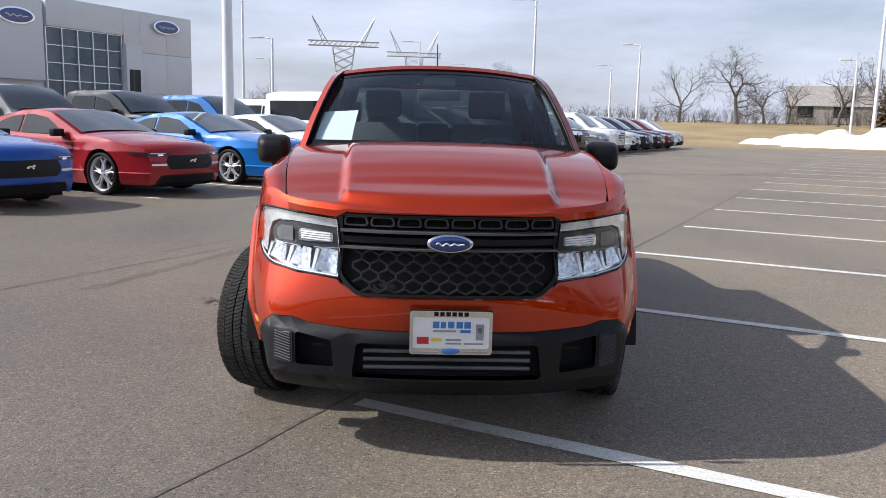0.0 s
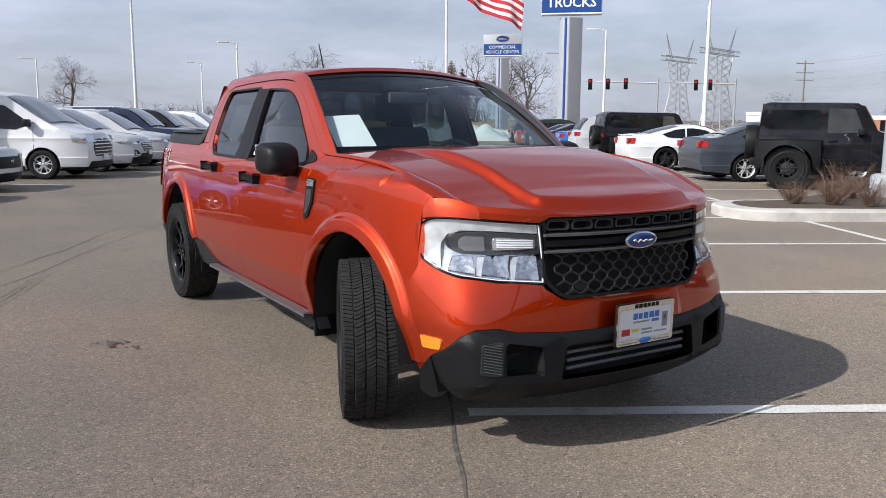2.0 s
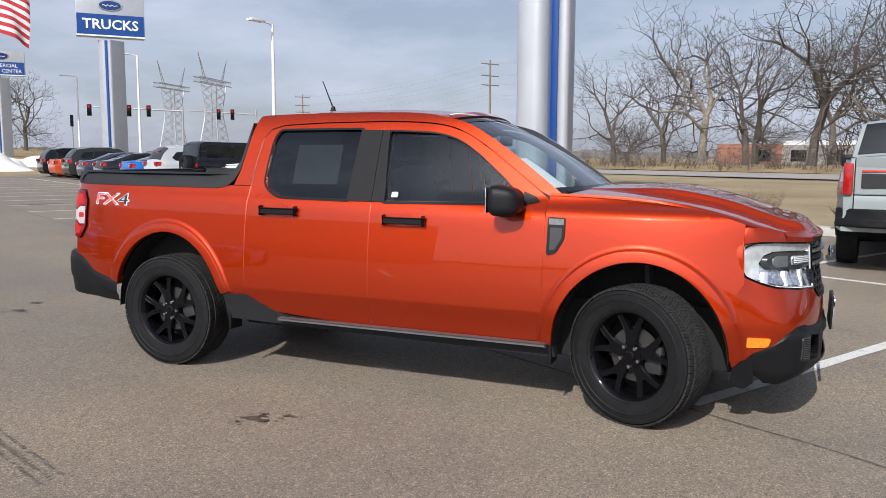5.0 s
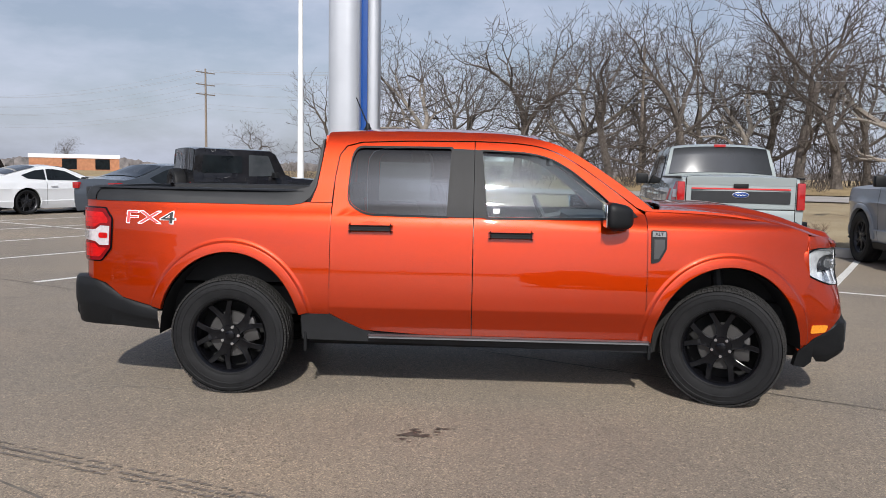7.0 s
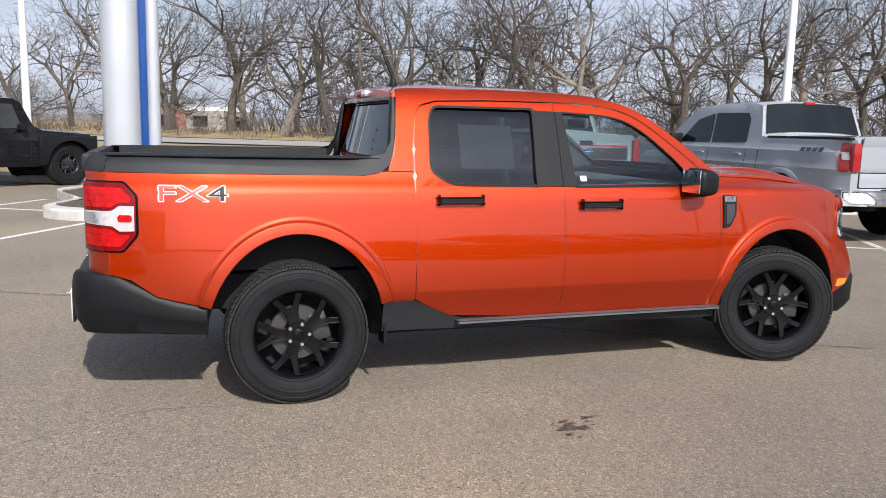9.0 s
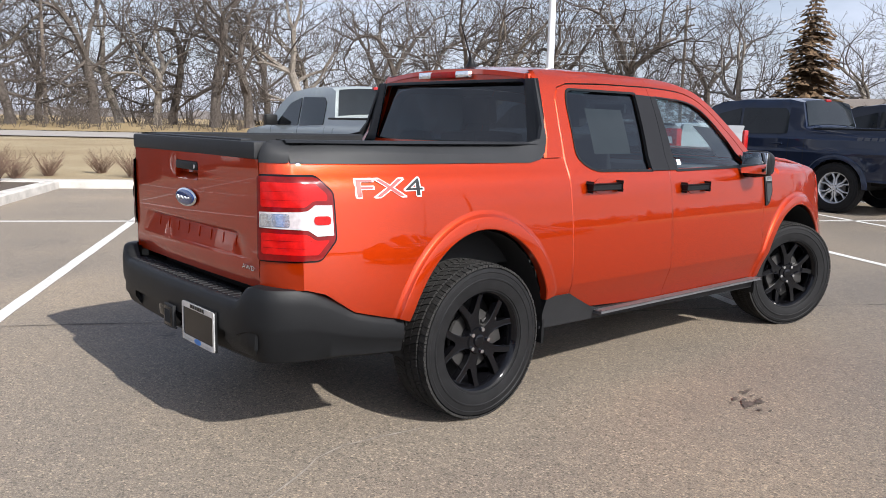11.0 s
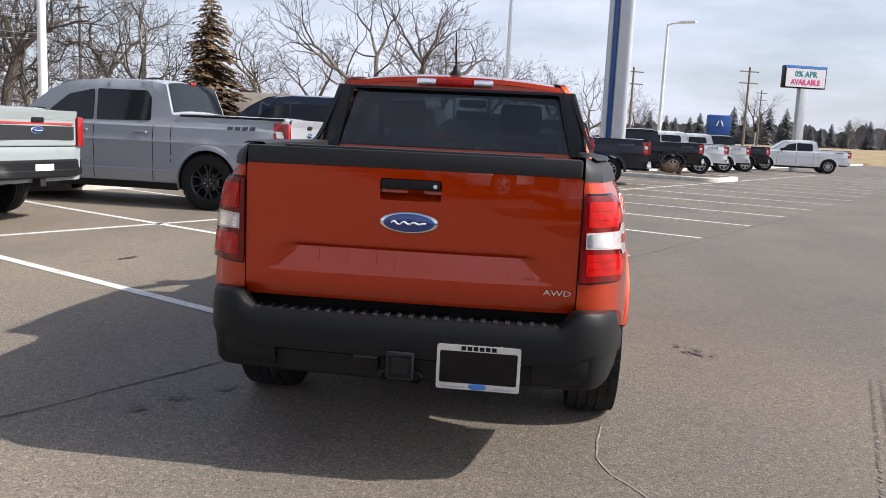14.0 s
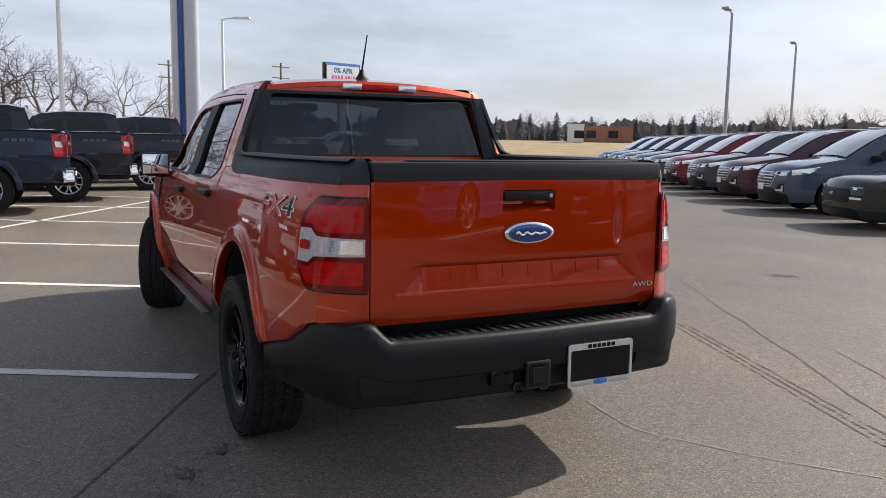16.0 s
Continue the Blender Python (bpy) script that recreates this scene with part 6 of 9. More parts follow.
def wheel(parent, m, r=TYRE_R, w=0.225, rr=0.230, rim=GLOSS_BLACK, count=5, split=0.062, thick=0.042, tread=True, label="black forked-spoke wheel", fork=False):
    """A wheel whose outer face looks to +x."""
    hub = part("wheel", tyre_mesh(r, w, rr), RUBBER, parent, label)
    hub.matrix_basis = m
    if tread:
        part("tread", tread_mesh(r, w), RUBBER_DUSTY, hub, "blocky dusty tread")
    x = w * 0.36
    part("rim", lathe([(rr, -w * 0.42), (rr - 0.012, -w * 0.30), (rr - 0.022, w * 0.20), (rr - 0.012, w * 0.36), (rr - 0.002, w * 0.42), (rr + 0.004, w * 0.44), (rr + 0.008, w * 0.42)], 48, "X"), rim, hub)
    part("spokes", fork_mesh(rr - 0.004, x, count) if fork else spoke_mesh(rr - 0.006, x, count, split, thick, 0.045), rim, hub)
    part("hub_cap", lathe([(0.001, x + 0.006), (0.022, x + 0.006), (0.030, x + 0.002), (0.034, x - 0.01), (0.062, x - 0.006), (0.072, x - 0.02), (0.075, x - 0.05)], 24, "X"), rim, hub)
    part("brake_disc", lathe([(0.03, 0.030), (0.142, 0.030), (0.147, 0.018), (0.03, 0.018)], 32, "X"), STEEL, hub, "steel brake disc")
    part("caliper", boxes((0.0, 0.07, -0.08), (0.045, 0.165, 0.07), 0.012), STEEL, hub)
    part("wheel_back", lathe([(0.001, -w * 0.30), (rr - 0.01, -w * 0.30)], 32, "X"), DARK, hub)
    for i in range(5):
        a = radians(72 * i + 36)
        nut = bmesh.new()
        add_tube(nut, (x - 0.02, 0.055 * math.sin(a), 0.055 * math.cos(a)), (x + 0.006, 0.055 * math.sin(a), 0.055 * math.cos(a)), 0.0115, 0.010, 6)
        part("wheel_nut", nut, CHROME, hub)
    return hub


STEER = -22
for sg in (-1, 1):
    turn = 180 if sg < 0 else 0
    wheel(pickup, pose(sg * 0.800, -WB, HUB_Z, 0, 0, turn + STEER), fork=True)
    wheel(pickup, pose(sg * 0.805, WB, HUB_Z, 17, 0, turn), fork=True)

# ---- parked vehicles ----
SPEC = {
    "coupe": dict(L=4.79, W=1.90, wb=2.72, fo=0.95, r=0.355, rr=0.278, roof=0.76, belt=0.93, top=[(0.06, 0.20), (0.01, 0.36), (0.0, 0.55), (0.03, 0.70), (0.11, 0.785), (0.32, 0.845), (1.0, 0.945), (1.52, 0.985), (2.05, 1.20), (2.40, 1.335), (2.75, 1.38), (3.15, 1.365), (3.7, 1.24), (4.25, 1.10), (4.62, 1.08), (4.74, 1.03), (4.79, 0.82), (4.79, 0.50), (4.70, 0.26)],
                  shield=(1.56, 2.42), back=(3.25, 4.18), wins=[[(1.85, 0.965), (2.42, 1.245), (2.80, 1.30), (3.00, 1.295), (3.02, 0.985)], [(3.07, 0.99), (3.06, 1.29), (3.35, 1.255), (3.78, 1.115), (3.60, 1.02)]], seams=[1.62, 3.06], head=(0.665, 0.725), tail=(0.82, 1.0), grille=(0.455, 0.685, 0.52), clear=0.17),
    "sedan": dict(L=4.87, W=1.85, wb=2.83, fo=0.92, r=0.335, rr=0.235, roof=0.72, belt=0.95, top=[(0.02, 0.22), (0.0, 0.4), (0.0, 0.62), (0.08, 0.74), (0.5, 0.85), (1.25, 0.97), (1.9, 1.30), (2.3, 1.44), (2.7, 1.47), (3.3, 1.43), (4.0, 1.18), (4.45, 1.08), (4.78, 1.05), (4.86, 0.85), (4.87, 0.5), (4.80, 0.26)],
                  shield=(1.3, 2.3), back=(3.35, 4.2), wins=[[(1.65, 0.98), (2.25, 1.33), (2.72, 1.38), (2.75, 0.99)], [(2.80, 0.99), (2.78, 1.38), (3.25, 1.34), (3.85, 1.12), (3.70, 1.01)]], seams=[1.45, 2.78, 3.75], head=(0.64, 0.74), tail=(0.84, 1.0), grille=(0.45, 0.68, 0.5), clear=0.18),
    "suv": dict(L=4.78, W=1.92, wb=2.85, fo=0.95, r=0.360, rr=0.250, roof=0.76, belt=1.08, top=[(0.06, 0.24), (0.0, 0.42), (0.0, 0.68), (0.05, 0.84), (0.18, 0.945), (0.50, 1.03), (1.12, 1.135), (1.70, 1.51), (2.1, 1.70), (2.6, 1.765), (3.5, 1.755), (4.2, 1.67), (4.45, 1.43), (4.65, 1.08), (4.76, 0.9), (4.78, 0.5), (4.70, 0.30)],
                shield=(1.16, 2.08), back=(4.22, 4.60), wins=[[(1.60, 1.12), (2.15, 1.51), (2.62, 1.57), (2.65, 1.12)], [(2.70, 1.12), (2.68, 1.575), (3.35, 1.56), (3.50, 1.13)], [(3.56, 1.14), (3.42, 1.555), (3.95, 1.50), (4.15, 1.28), (4.0, 1.16)]], seams=[1.42, 2.68, 3.62], head=(0.78, 0.89), tail=(0.95, 1.12), grille=(0.56, 0.88, 0.46), clear=0.22),
    "big_suv": dict(L=5.25, W=2.0, wb=3.05, fo=0.98, r=0.39, rr=0.265, roof=0.80, belt=1.18, top=[(0.03, 0.34), (0.0, 0.5), (0.0, 0.98), (0.06, 1.10), (0.4, 1.15), (1.3, 1.22), (1.8, 1.66), (2.15, 1.86), (2.7, 1.92), (4.3, 1.91), (4.85, 1.84), (5.1, 1.5), (5.2, 1.1), (5.25, 0.6), (5.18, 0.36)],
                    shield=(1.34, 2.15), back=(4.9, 5.12), wins=[[(1.70, 1.23), (2.20, 1.68), (2.75, 1.75), (2.78, 1.23)], [(2.83, 1.23), (2.81, 1.755), (3.60, 1.75), (3.66, 1.23)], [(3.72, 1.24), (3.68, 1.745), (4.65, 1.72), (4.80, 1.30)]], seams=[1.52, 2.80, 3.70], head=(0.93, 1.10), tail=(0.95, 1.5), grille=(0.65, 1.08, 0.62), clear=0.25),
    "van": dict(L=5.98, W=2.05, wb=3.75, fo=1.02, r=0.36, rr=0.22, roof=0.86, belt=1.25, top=[(0.04, 0.30), (0.0, 0.5), (0.0, 0.85), (0.10, 1.05), (0.75, 1.28), (1.15, 1.52), (1.75, 1.93), (2.15, 2.07), (3.0, 2.11), (5.5, 2.10), (5.88, 2.03), (5.96, 1.6), (5.98, 0.8), (5.95, 0.32)],
                shield=(0.85, 1.85), back=(5.89, 5.95), wins=[[(1.25, 1.32), (1.85, 1.76), (2.15, 1.80), (2.18, 1.22), (1.6, 1.20)], [(2.45, 1.28), (2.45, 1.84), (3.75, 1.85), (3.75, 1.28)], [(3.82, 1.28), (3.82, 1.85), (5.70, 1.84), (5.66, 1.28)]], seams=[1.2, 2.32, 3.78], head=(0.88, 1.06), tail=(0.95, 1.35), grille=(0.55, 0.98, 0.6), clear=0.24),
    "full_pickup": dict(L=5.88, W=2.03, wb=3.69, fo=0.96, r=0.435, rr=0.268, roof=0.80, belt=1.28, top=[(0.03, 0.40), (0.0, 0.55), (0.0, 1.05), (0.05, 1.20), (0.4, 1.27), (1.35, 1.33), (1.85, 1.72), (2.2, 1.90), (2.7, 1.96), (3.6, 1.955), (3.88, 1.90), (4.02, 1.45), (4.10, 1.435), (5.84, 1.43), (5.88, 1.40), (5.88, 0.75), (5.85, 0.55)],
                        shield=(1.40, 2.22), back=(3.875, 4.015), wins=[[(1.78, 1.32), (2.24, 1.70), (2.68, 1.80), (2.70, 1.32)], [(2.76, 1.32), (2.74, 1.805), (3.58, 1.80), (3.66, 1.70), (3.68, 1.34)]], seams=[1.62, 2.73, 3.74, 4.04], head=(0.98, 1.18), tail=(1.0, 1.38), grille=(0.72, 1.16, 0.66), clear=0.30),
    "mid_pickup": dict(L=5.35, W=1.90, wb=3.22, fo=0.90, r=0.385, rr=0.225, roof=0.78, belt=1.20, top=[(0.03, 0.36), (0.0, 0.5), (0.0, 0.9), (0.06, 1.05), (0.4, 1.12), (1.25, 1.20), (1.75, 1.60), (2.1, 1.76), (2.6, 1.82), (3.45, 1.81), (3.70, 1.75), (3.84, 1.35), (3.92, 1.335), (5.31, 1.33), (5.35, 1.30), (5.35, 0.7), (5.32, 0.5)],
                       shield=(1.30, 2.12), back=(3.695, 3.835), wins=[[(1.66, 1.22), (2.14, 1.58), (2.55, 1.67), (2.57, 1.22)], [(2.63, 1.22), (2.61, 1.675), (3.38, 1.66), (3.48, 1.58), (3.50, 1.24)]], seams=[1.50, 2.60, 3.58, 3.88], head=(0.88, 1.02), tail=(0.92, 1.28), grille=(0.62, 1.0, 0.6), clear=0.28),
    "short_jeep": dict(L=3.75, W=1.78, wb=2.42, fo=0.72, r=0.465, rr=0.22, roof=0.92, belt=1.18, top=[(0.0, 0.55), (0.0, 0.75), (0.12, 1.02), (0.2, 1.12), (1.25, 1.19), (1.45, 1.28), (1.72, 1.76), (1.85, 1.84), (3.56, 1.87), (3.68, 1.83), (3.735, 1.25), (3.75, 0.65), (3.70, 0.55)],
                       shield=(1.47, 1.72), back=(3.67, 3.73), wins=[[(1.70, 1.24), (1.90, 1.72), (2.40, 1.74), (2.40, 1.22)], [(2.56, 1.30), (2.56, 1.70), (3.50, 1.71), (3.55, 1.30)]], seams=[1.55, 2.49], head=(0.86, 1.02), tail=(0.95, 1.12), grille=(0.8, 1.05, 0.40), clear=0.45),
    "long_jeep": dict(L=4.50, W=1.80, wb=2.95, fo=0.72, r=0.405, rr=0.23, roof=0.92, belt=1.18, top=[(0.0, 0.55), (0.0, 0.75), (0.12, 1.02), (0.2, 1.12), (1.25, 1.19), (1.45, 1.28), (1.72, 1.76), (1.85, 1.84), (4.22, 1.87), (4.40, 1.80), (4.49, 1.2), (4.50, 0.65), (4.45, 0.55)],
                      shield=(1.47, 1.72), back=(4.41, 4.48), wins=[[(1.72, 1.24), (1.92, 1.72), (2.30, 1.74), (2.30, 1.22)], [(2.42, 1.24), (2.42, 1.74), (3.10, 1.75), (3.12, 1.24)], [(3.26, 1.30), (3.26, 1.75), (4.12, 1.76), (4.16, 1.30)]], seams=[1.55, 2.36, 3.18], head=(0.86, 1.02), tail=(0.95, 1.12), grille=(0.8, 1.05, 0.40), clear=0.45),
}
MASTER = {}


def vehicle_width(sp, f, z):
    w = sp["W"] / 2
    lo, belt, hi = sp["clear"], sp["belt"], max(p[1] for p in sp["top"])
    low, mid = lo + 0.52 * (belt - lo) * 0.55, lo + (belt - lo) * 0.74
    k = bend(((lo, 0.925), (lo + 0.10, 0.962), (low, 0.990), (low + 0.02, 0.972), (mid - 0.06, 0.988), (mid, 1.0), (mid + 0.03, 0.990), (belt - 0.03, 0.966), (belt, 0.945), (belt + 0.04, 0.925), (hi - 0.06, sp["roof"] + 0.02), (hi, sp["roof"] - 0.05)), z)
    L = sp["L"]
    a = 0.75
    boxy = sp["roof"] > 0.9
    if f < a and not boxy:
        k *= 1 - 0.17 * ((a - f) / a) ** 2.2
    if f > L - 0.5:
        k *= 1 - (0.02 if boxy else 0.10) * ((f - L + 0.5) / 0.5) ** 2.2
    x = w * k
    for fc in (sp["fo"], sp["fo"] + sp["wb"]):
        ell = math.hypot(f - fc, z - sp["r"]) / (sp["r"] + 0.06)
        x += 0.022 * (1 - smoothstep(1.05, 1.35, ell))
    return x


def build_vehicle(kind, m):
    sp = SPEC[kind]
    L, top = sp["L"], sp["top"]
    root = thing("parked_car", m, "", "car")
    dense = []
    for a, b in zip(top, top[1:]):
        n = max(1, int(math.dist(a, b) / 0.16))
        dense += [(a[0] + (b[0] - a[0]) * i / n, a[1] + (b[1] - a[1]) * i / n) for i in range(n)]
    dense.append(top[-1])

    nose_in = sorted({p[1]: p[0] for p in top[:8] if p[0] < 0.6}.items())
    bulge = 0.20 if kind == "suv" else 0.16 if kind in ("coupe", "sedan") else 0.10

    def front(x, z, off=0.0):
        """A point on the rounded front of the car."""
        f = bend(nose_in, z)
        u = min(1.0, abs(x) / vehicle_width(sp, f, z))
        return (x, f - L / 2 - bulge * (1 - smoothstep(0.0, 0.8, f)) * (1 - u * u) - off, z)
    # shell across the car
    rows_b = []
    us = [-1, -0.985, -0.9, -0.7, -0.4, 0, 0.4, 0.7, 0.9, 0.985, 1]
    for f, z in dense:
        x = vehicle_width(sp, f, z)
        crown = 0.045 if 0.05 < f < L - 0.05 else 0.0
        push = bulge * (1 - smoothstep(0.0, 0.8, f)) if f < 1.0 else (-0.03 if f > L - 0.1 else 0.0)
        rows_b.append([(x * u, f - L / 2 - push * (1 - u * u), z + crown * (1 - abs(u) ** 2.5)) for u in us])
    shell = part("body_shell", sheet(rows_b), CARPAINT, root, smooth=62.0)
    # sides
    c, r = sp["clear"], sp["r"]
    f0, f1 = sp["fo"], sp["fo"] + sp["wb"]
    ra = r + 0.055
    low = [(top[-1][0], top[-1][1])] + [(f1 + ra + 0.01, c + 0.02 if "pickup" not in kind else 0.57)] + [(f1 + ra * math.cos(radians(a)), r + ra * math.sin(radians(a))) for a in range(-15 if "pickup" not in kind else 20, 196, 10 if "pickup" not in kind else 11)] + [(f1 - ra, c)] + \
        [(f0 + ra, c)] + [(f0 + ra * math.cos(radians(a)), r + ra * math.sin(radians(a))) for a in range(-15, 196, 10)]
    low = [p for p in low if p[1] >= c - 0.02]
    outline = dense + low[1:] + [(f0 - ra, max(c, top[0][1]))]
    clean = []
    for p in outline:
        if not clean or math.dist(p, clean[-1]) > 0.004:
            clean.append(p)
    for sg in (-1, 1):
        sh = lambda f, z, off=0.0: (sg * (vehicle_width(sp, f, z) + off), f - L / 2, z)
        lows, mids = c + 0.52 * (sp["belt"] - c) * 0.55, c + (sp["belt"] - c) * 0.74
        part("body_side", patch(clean, sh, 0.15, (-sg, 0, 0), 0.05, rows=(lows, lows + 0.02, mids - 0.06, mids, mids + 0.03, sp["belt"] - 0.03, sp["belt"])), CARPAINT, root, smooth=28.0)
        for w in sp["wins"]:
            part("window_glass", patch(rounded(w, 0.025, 2), lambda f, z: sh(f, z, 0.012), 0.10, (-sg, 0, 0), 0.016), SHIELD_GLASS if "jeep" in kind and w is sp["wins"][0] else DARK_GLASS, root, "dark side glass")
        for i, s in enumerate(sp["seams"]):
            za, zb = c + 0.12, sp["belt"]
            ln = sheet([[sh(s - 0.006, z, 0.002), sh(s + 0.006, z, 0.002)] for z in np.linspace(za, zb, 24)])
            part("door_gap", ln, DARK, root)
            if 0 < i < 3:
                hx = vehicle_width(sp, s - 0.2, sp["belt"] - 0.12)
                part("door_handle", boxes((min(sg * hx, sg * (hx + 0.04)), s - 0.30 - L / 2, sp["belt"] - 0.135), (max(sg * hx, sg * (hx + 0.04)), s - 0.10 - L / 2, sp["belt"] - 0.105), 0.01), CARPAINT, root)
        mx = vehicle_width(sp, sp["wins"][0][0][0] + 0.1, sp["belt"])
        fm = sp["wins"][0][0][0] + 0.05 - L / 2
        big = 0.17 if "pickup" in kind or kind == "van" else 0.12
        part("door_mirror", boxes((min(sg * mx, sg * (mx + 0.22)), fm - 0.06, sp["belt"] + 0.01), (max(sg * mx, sg * (mx + 0.22)), fm + 0.07, sp["belt"] + 0.02 + big), 0.03), BLACK_PLASTIC, root, "black door mirror")
        # lamps
        z0, z1 = sp["head"]
        x0 = vehicle_width(sp, 0.0, z0)
        hl_o = rounded([(0.02, z0), (0.02, z1), (0.36, z1 + 0.01), (0.30, z0 + 0.03)], 0.02, 2)
        if kind == "suv":
            hl_o = rounded([(0.09, z0 + 0.01), (0.09, z1 + 0.005), (0.62, z1 + 0.085), (0.40, z0 + 0.05)], 0.015, 2)
        hp = part("headlamp", patch(hl_o, lambda f, z: sh(f, z, 0.008), 0.1, (-sg, 0, 0), 0.02), LAMP_GREY if kind == "coupe" else LAMP_SILVER, root, "clear headlamp")
        lf = rounded([(sg * x0 * 0.53, z0 + 0.035), (sg * x0 * 0.80, z0 - 0.005), (sg * x0 * 0.985, z0 + 0.01), (sg * x0 * 0.985, z1), (sg * x0 * 0.60, z1 - 0.02)], 0.015, 2) if kind == "suv" else rounded([(sg * x0 * 0.50, z0 + 0.02), (sg * x0 * 0.985, z0), (sg * x0 * 0.985, z1), (sg * x0 * 0.56, z1)], 0.02, 2)
        part("lamp_front", patch(lf, lambda x, z: front(x, z, 0.010), 0.08, (0, 1, 0), 0.02), LAMP_GREY if kind == "coupe" else LAMP_SILVER, hp)
        if kind == "coupe":
            part("lamp_strip", patch([(sg * x0 * 0.66, z1 - 0.018), (sg * x0 * 0.97, z1 - 0.018), (sg * x0 * 0.97, z1 - 0.006), (sg * x0 * 0.66, z1 - 0.006)], lambda x, z: front(x, z, 0.014), 0.08, (0, 1, 0), 0.004), LAMP_WHITE, hp)
            part("lens_bowl", patch(rounded([(sg * x0 * 0.72, z0 + 0.010), (sg * x0 * 0.84, z0 + 0.010), (sg * x0 * 0.84, z1 - 0.022), (sg * x0 * 0.72, z1 - 0.022)], 0.01, 2), lambda x, z: front(x, z, 0.013), 0.05, (0, 1, 0), 0.004), LAMP_SILVER, hp)
        if kind == "suv":
            part("lens_bowl", patch(rounded([(sg * x0 * 0.66, z0 + 0.022), (sg * x0 * 0.76, z0 + 0.016), (sg * x0 * 0.76, z1 - 0.028), (sg * x0 * 0.66, z1 - 0.032)], 0.01, 2), lambda x, z: front(x, z, 0.013), 0.05, (0, 1, 0), 0.004), GLOSS_BLACK, hp)
            part("side_marker", patch([(0.50, z1 + 0.048), (0.59, z1 + 0.066), (0.55, z1 + 0.040), (0.46, z1 + 0.018)], lambda f, z: sh(f, z, 0.013), 0.1, (-sg, 0, 0), 0.004), CAR_RED, hp)
            pod = part("fog_recess", patch(rounded([(sg * x0 * 0.62, 0.47), (sg * x0 * 0.96, 0.44), (sg * x0 * 0.96, 0.62), (sg * x0 * 0.80, 0.60)], 0.02, 2), lambda x, z: front(x, z, 0.007), 0.08, (0, 1, 0), 0.01), BLACK_PLASTIC, root, "black fog lamp recess")
            part("fog_lamp", patch(rounded([(sg * x0 * 0.68, 0.475), (sg * x0 * 0.93, 0.455), (sg * x0 * 0.93, 0.58), (sg * x0 * 0.89, 0.58), (sg * x0 * 0.87, 0.50), (sg * x0 * 0.69, 0.505)], 0.008, 2), lambda x, z: front(x, z, 0.014), 0.06, (0, 1, 0), 0.008), ALLOY, pod)
        if kind == "coupe":
            part("marker_strip", patch(rounded([(sg * x0 * 0.66, z0 - 0.15), (sg * x0 * 0.97, z0 - 0.15), (sg * x0 * 0.97, z0 - 0.115), (sg * x0 * 0.66, z0 - 0.115)], 0.01, 2), lambda x, z: front(x, z, 0.008), 0.08, (0, 1, 0), 0.01), LAMP_WHITE, hp, "pale lamp strip")
        z0, z1 = sp["tail"]
        xt = vehicle_width(sp, L - 0.03, z0)
        if "jeep" not in kind:
            tp = part("tail_lamp", patch(rounded([(L - 0.02, z0), (L - 0.02, z1), (L - 0.20, z1), (L - 0.16, z0)], 0.02, 2), lambda f, z: sh(f, z, 0.008), 0.1, (-sg, 0, 0), 0.02), CAR_RED, root, "red tail lamp")
            wide = 0.70 if "pickup" in kind else 0.55
            part("lamp_rear", boxes((min(sg * xt * (wide + 0.17), sg * xt * 0.995), L / 2 - 0.06, z0), (max(sg * xt * (wide + 0.17), sg * xt * 0.995), L / 2 + 0.045, z1), 0.02), CAR_RED, tp)
        if kind in ("suv", "big_suv", "van", "mid_pickup", "full_pickup", "short_jeep", "long_jeep"):
            part("sill_trim", patch([(f0 + ra + 0.02, c - 0.02), (f0 + ra + 0.02, c + 0.09), (f1 - ra - 0.02, c + 0.09), (f1 - ra - 0.02, c - 0.02)], lambda f, z: sh(f, z, 0.015), 0.3, (-sg, 0, 0), 0.05), BLACK_PLASTIC, root, "black sill trim")
        if "jeep" in kind or "pickup" in kind:
            for fc in (f0, f1):
                rows_fl, rugged = [], "jeep" in kind
                for a in range(0, 181, 9):
                    ca, sa = math.cos(radians(a)), math.sin(radians(a))
                    if rugged:
                        fo, zo = (ra + 0.15) * max(-1.0, min(1.0, 1.40 * ca)), min(ra + 0.10, 1.7 * (ra + 0.10) * sa)
                    else:
                        fo, zo = (ra + 0.085) * ca, (ra + 0.08) * sa
                    wide = 0.10 if rugged else 0.018
                    fm, zm = fo * 0.8 + ra * ca * 0.2, zo * 0.8 + ra * sa * 0.2
                    rows_fl.append([sh(fc + ra * ca, r + ra * sa, -0.03), sh(fc + ra * ca, r + ra * sa, wide), sh(fc + fm, r + zm, wide), sh(fc + fo, r + zo, wide * 0.45), sh(fc + fo, r + zo, -0.01)])
                fl = sheet(rows_fl)
                bmesh.ops.recalc_face_normals(fl, faces=fl.faces)
                part("arch_flare", fl, CARPAINT if kind == "full_pickup" else BLACK_PLASTIC, root, "flared wheel arch")
        for fc in (f0, f1):
            rows_w = [[(sg * x, fc - L / 2 + (ra - 0.004) * math.cos(radians(a)), r + (ra - 0.004) * math.sin(radians(a))) for x in (sp["W"] / 2 - 0.04, sp["W"] / 2 - 0.35)] for a in range(0, 181, 20)]
            part("wheel_well", sheet(rows_w), DARK, root)
    # windshield, rear glass
    shell_top = sorted({p[0]: p[1] for p in top[3:-2]}.items())
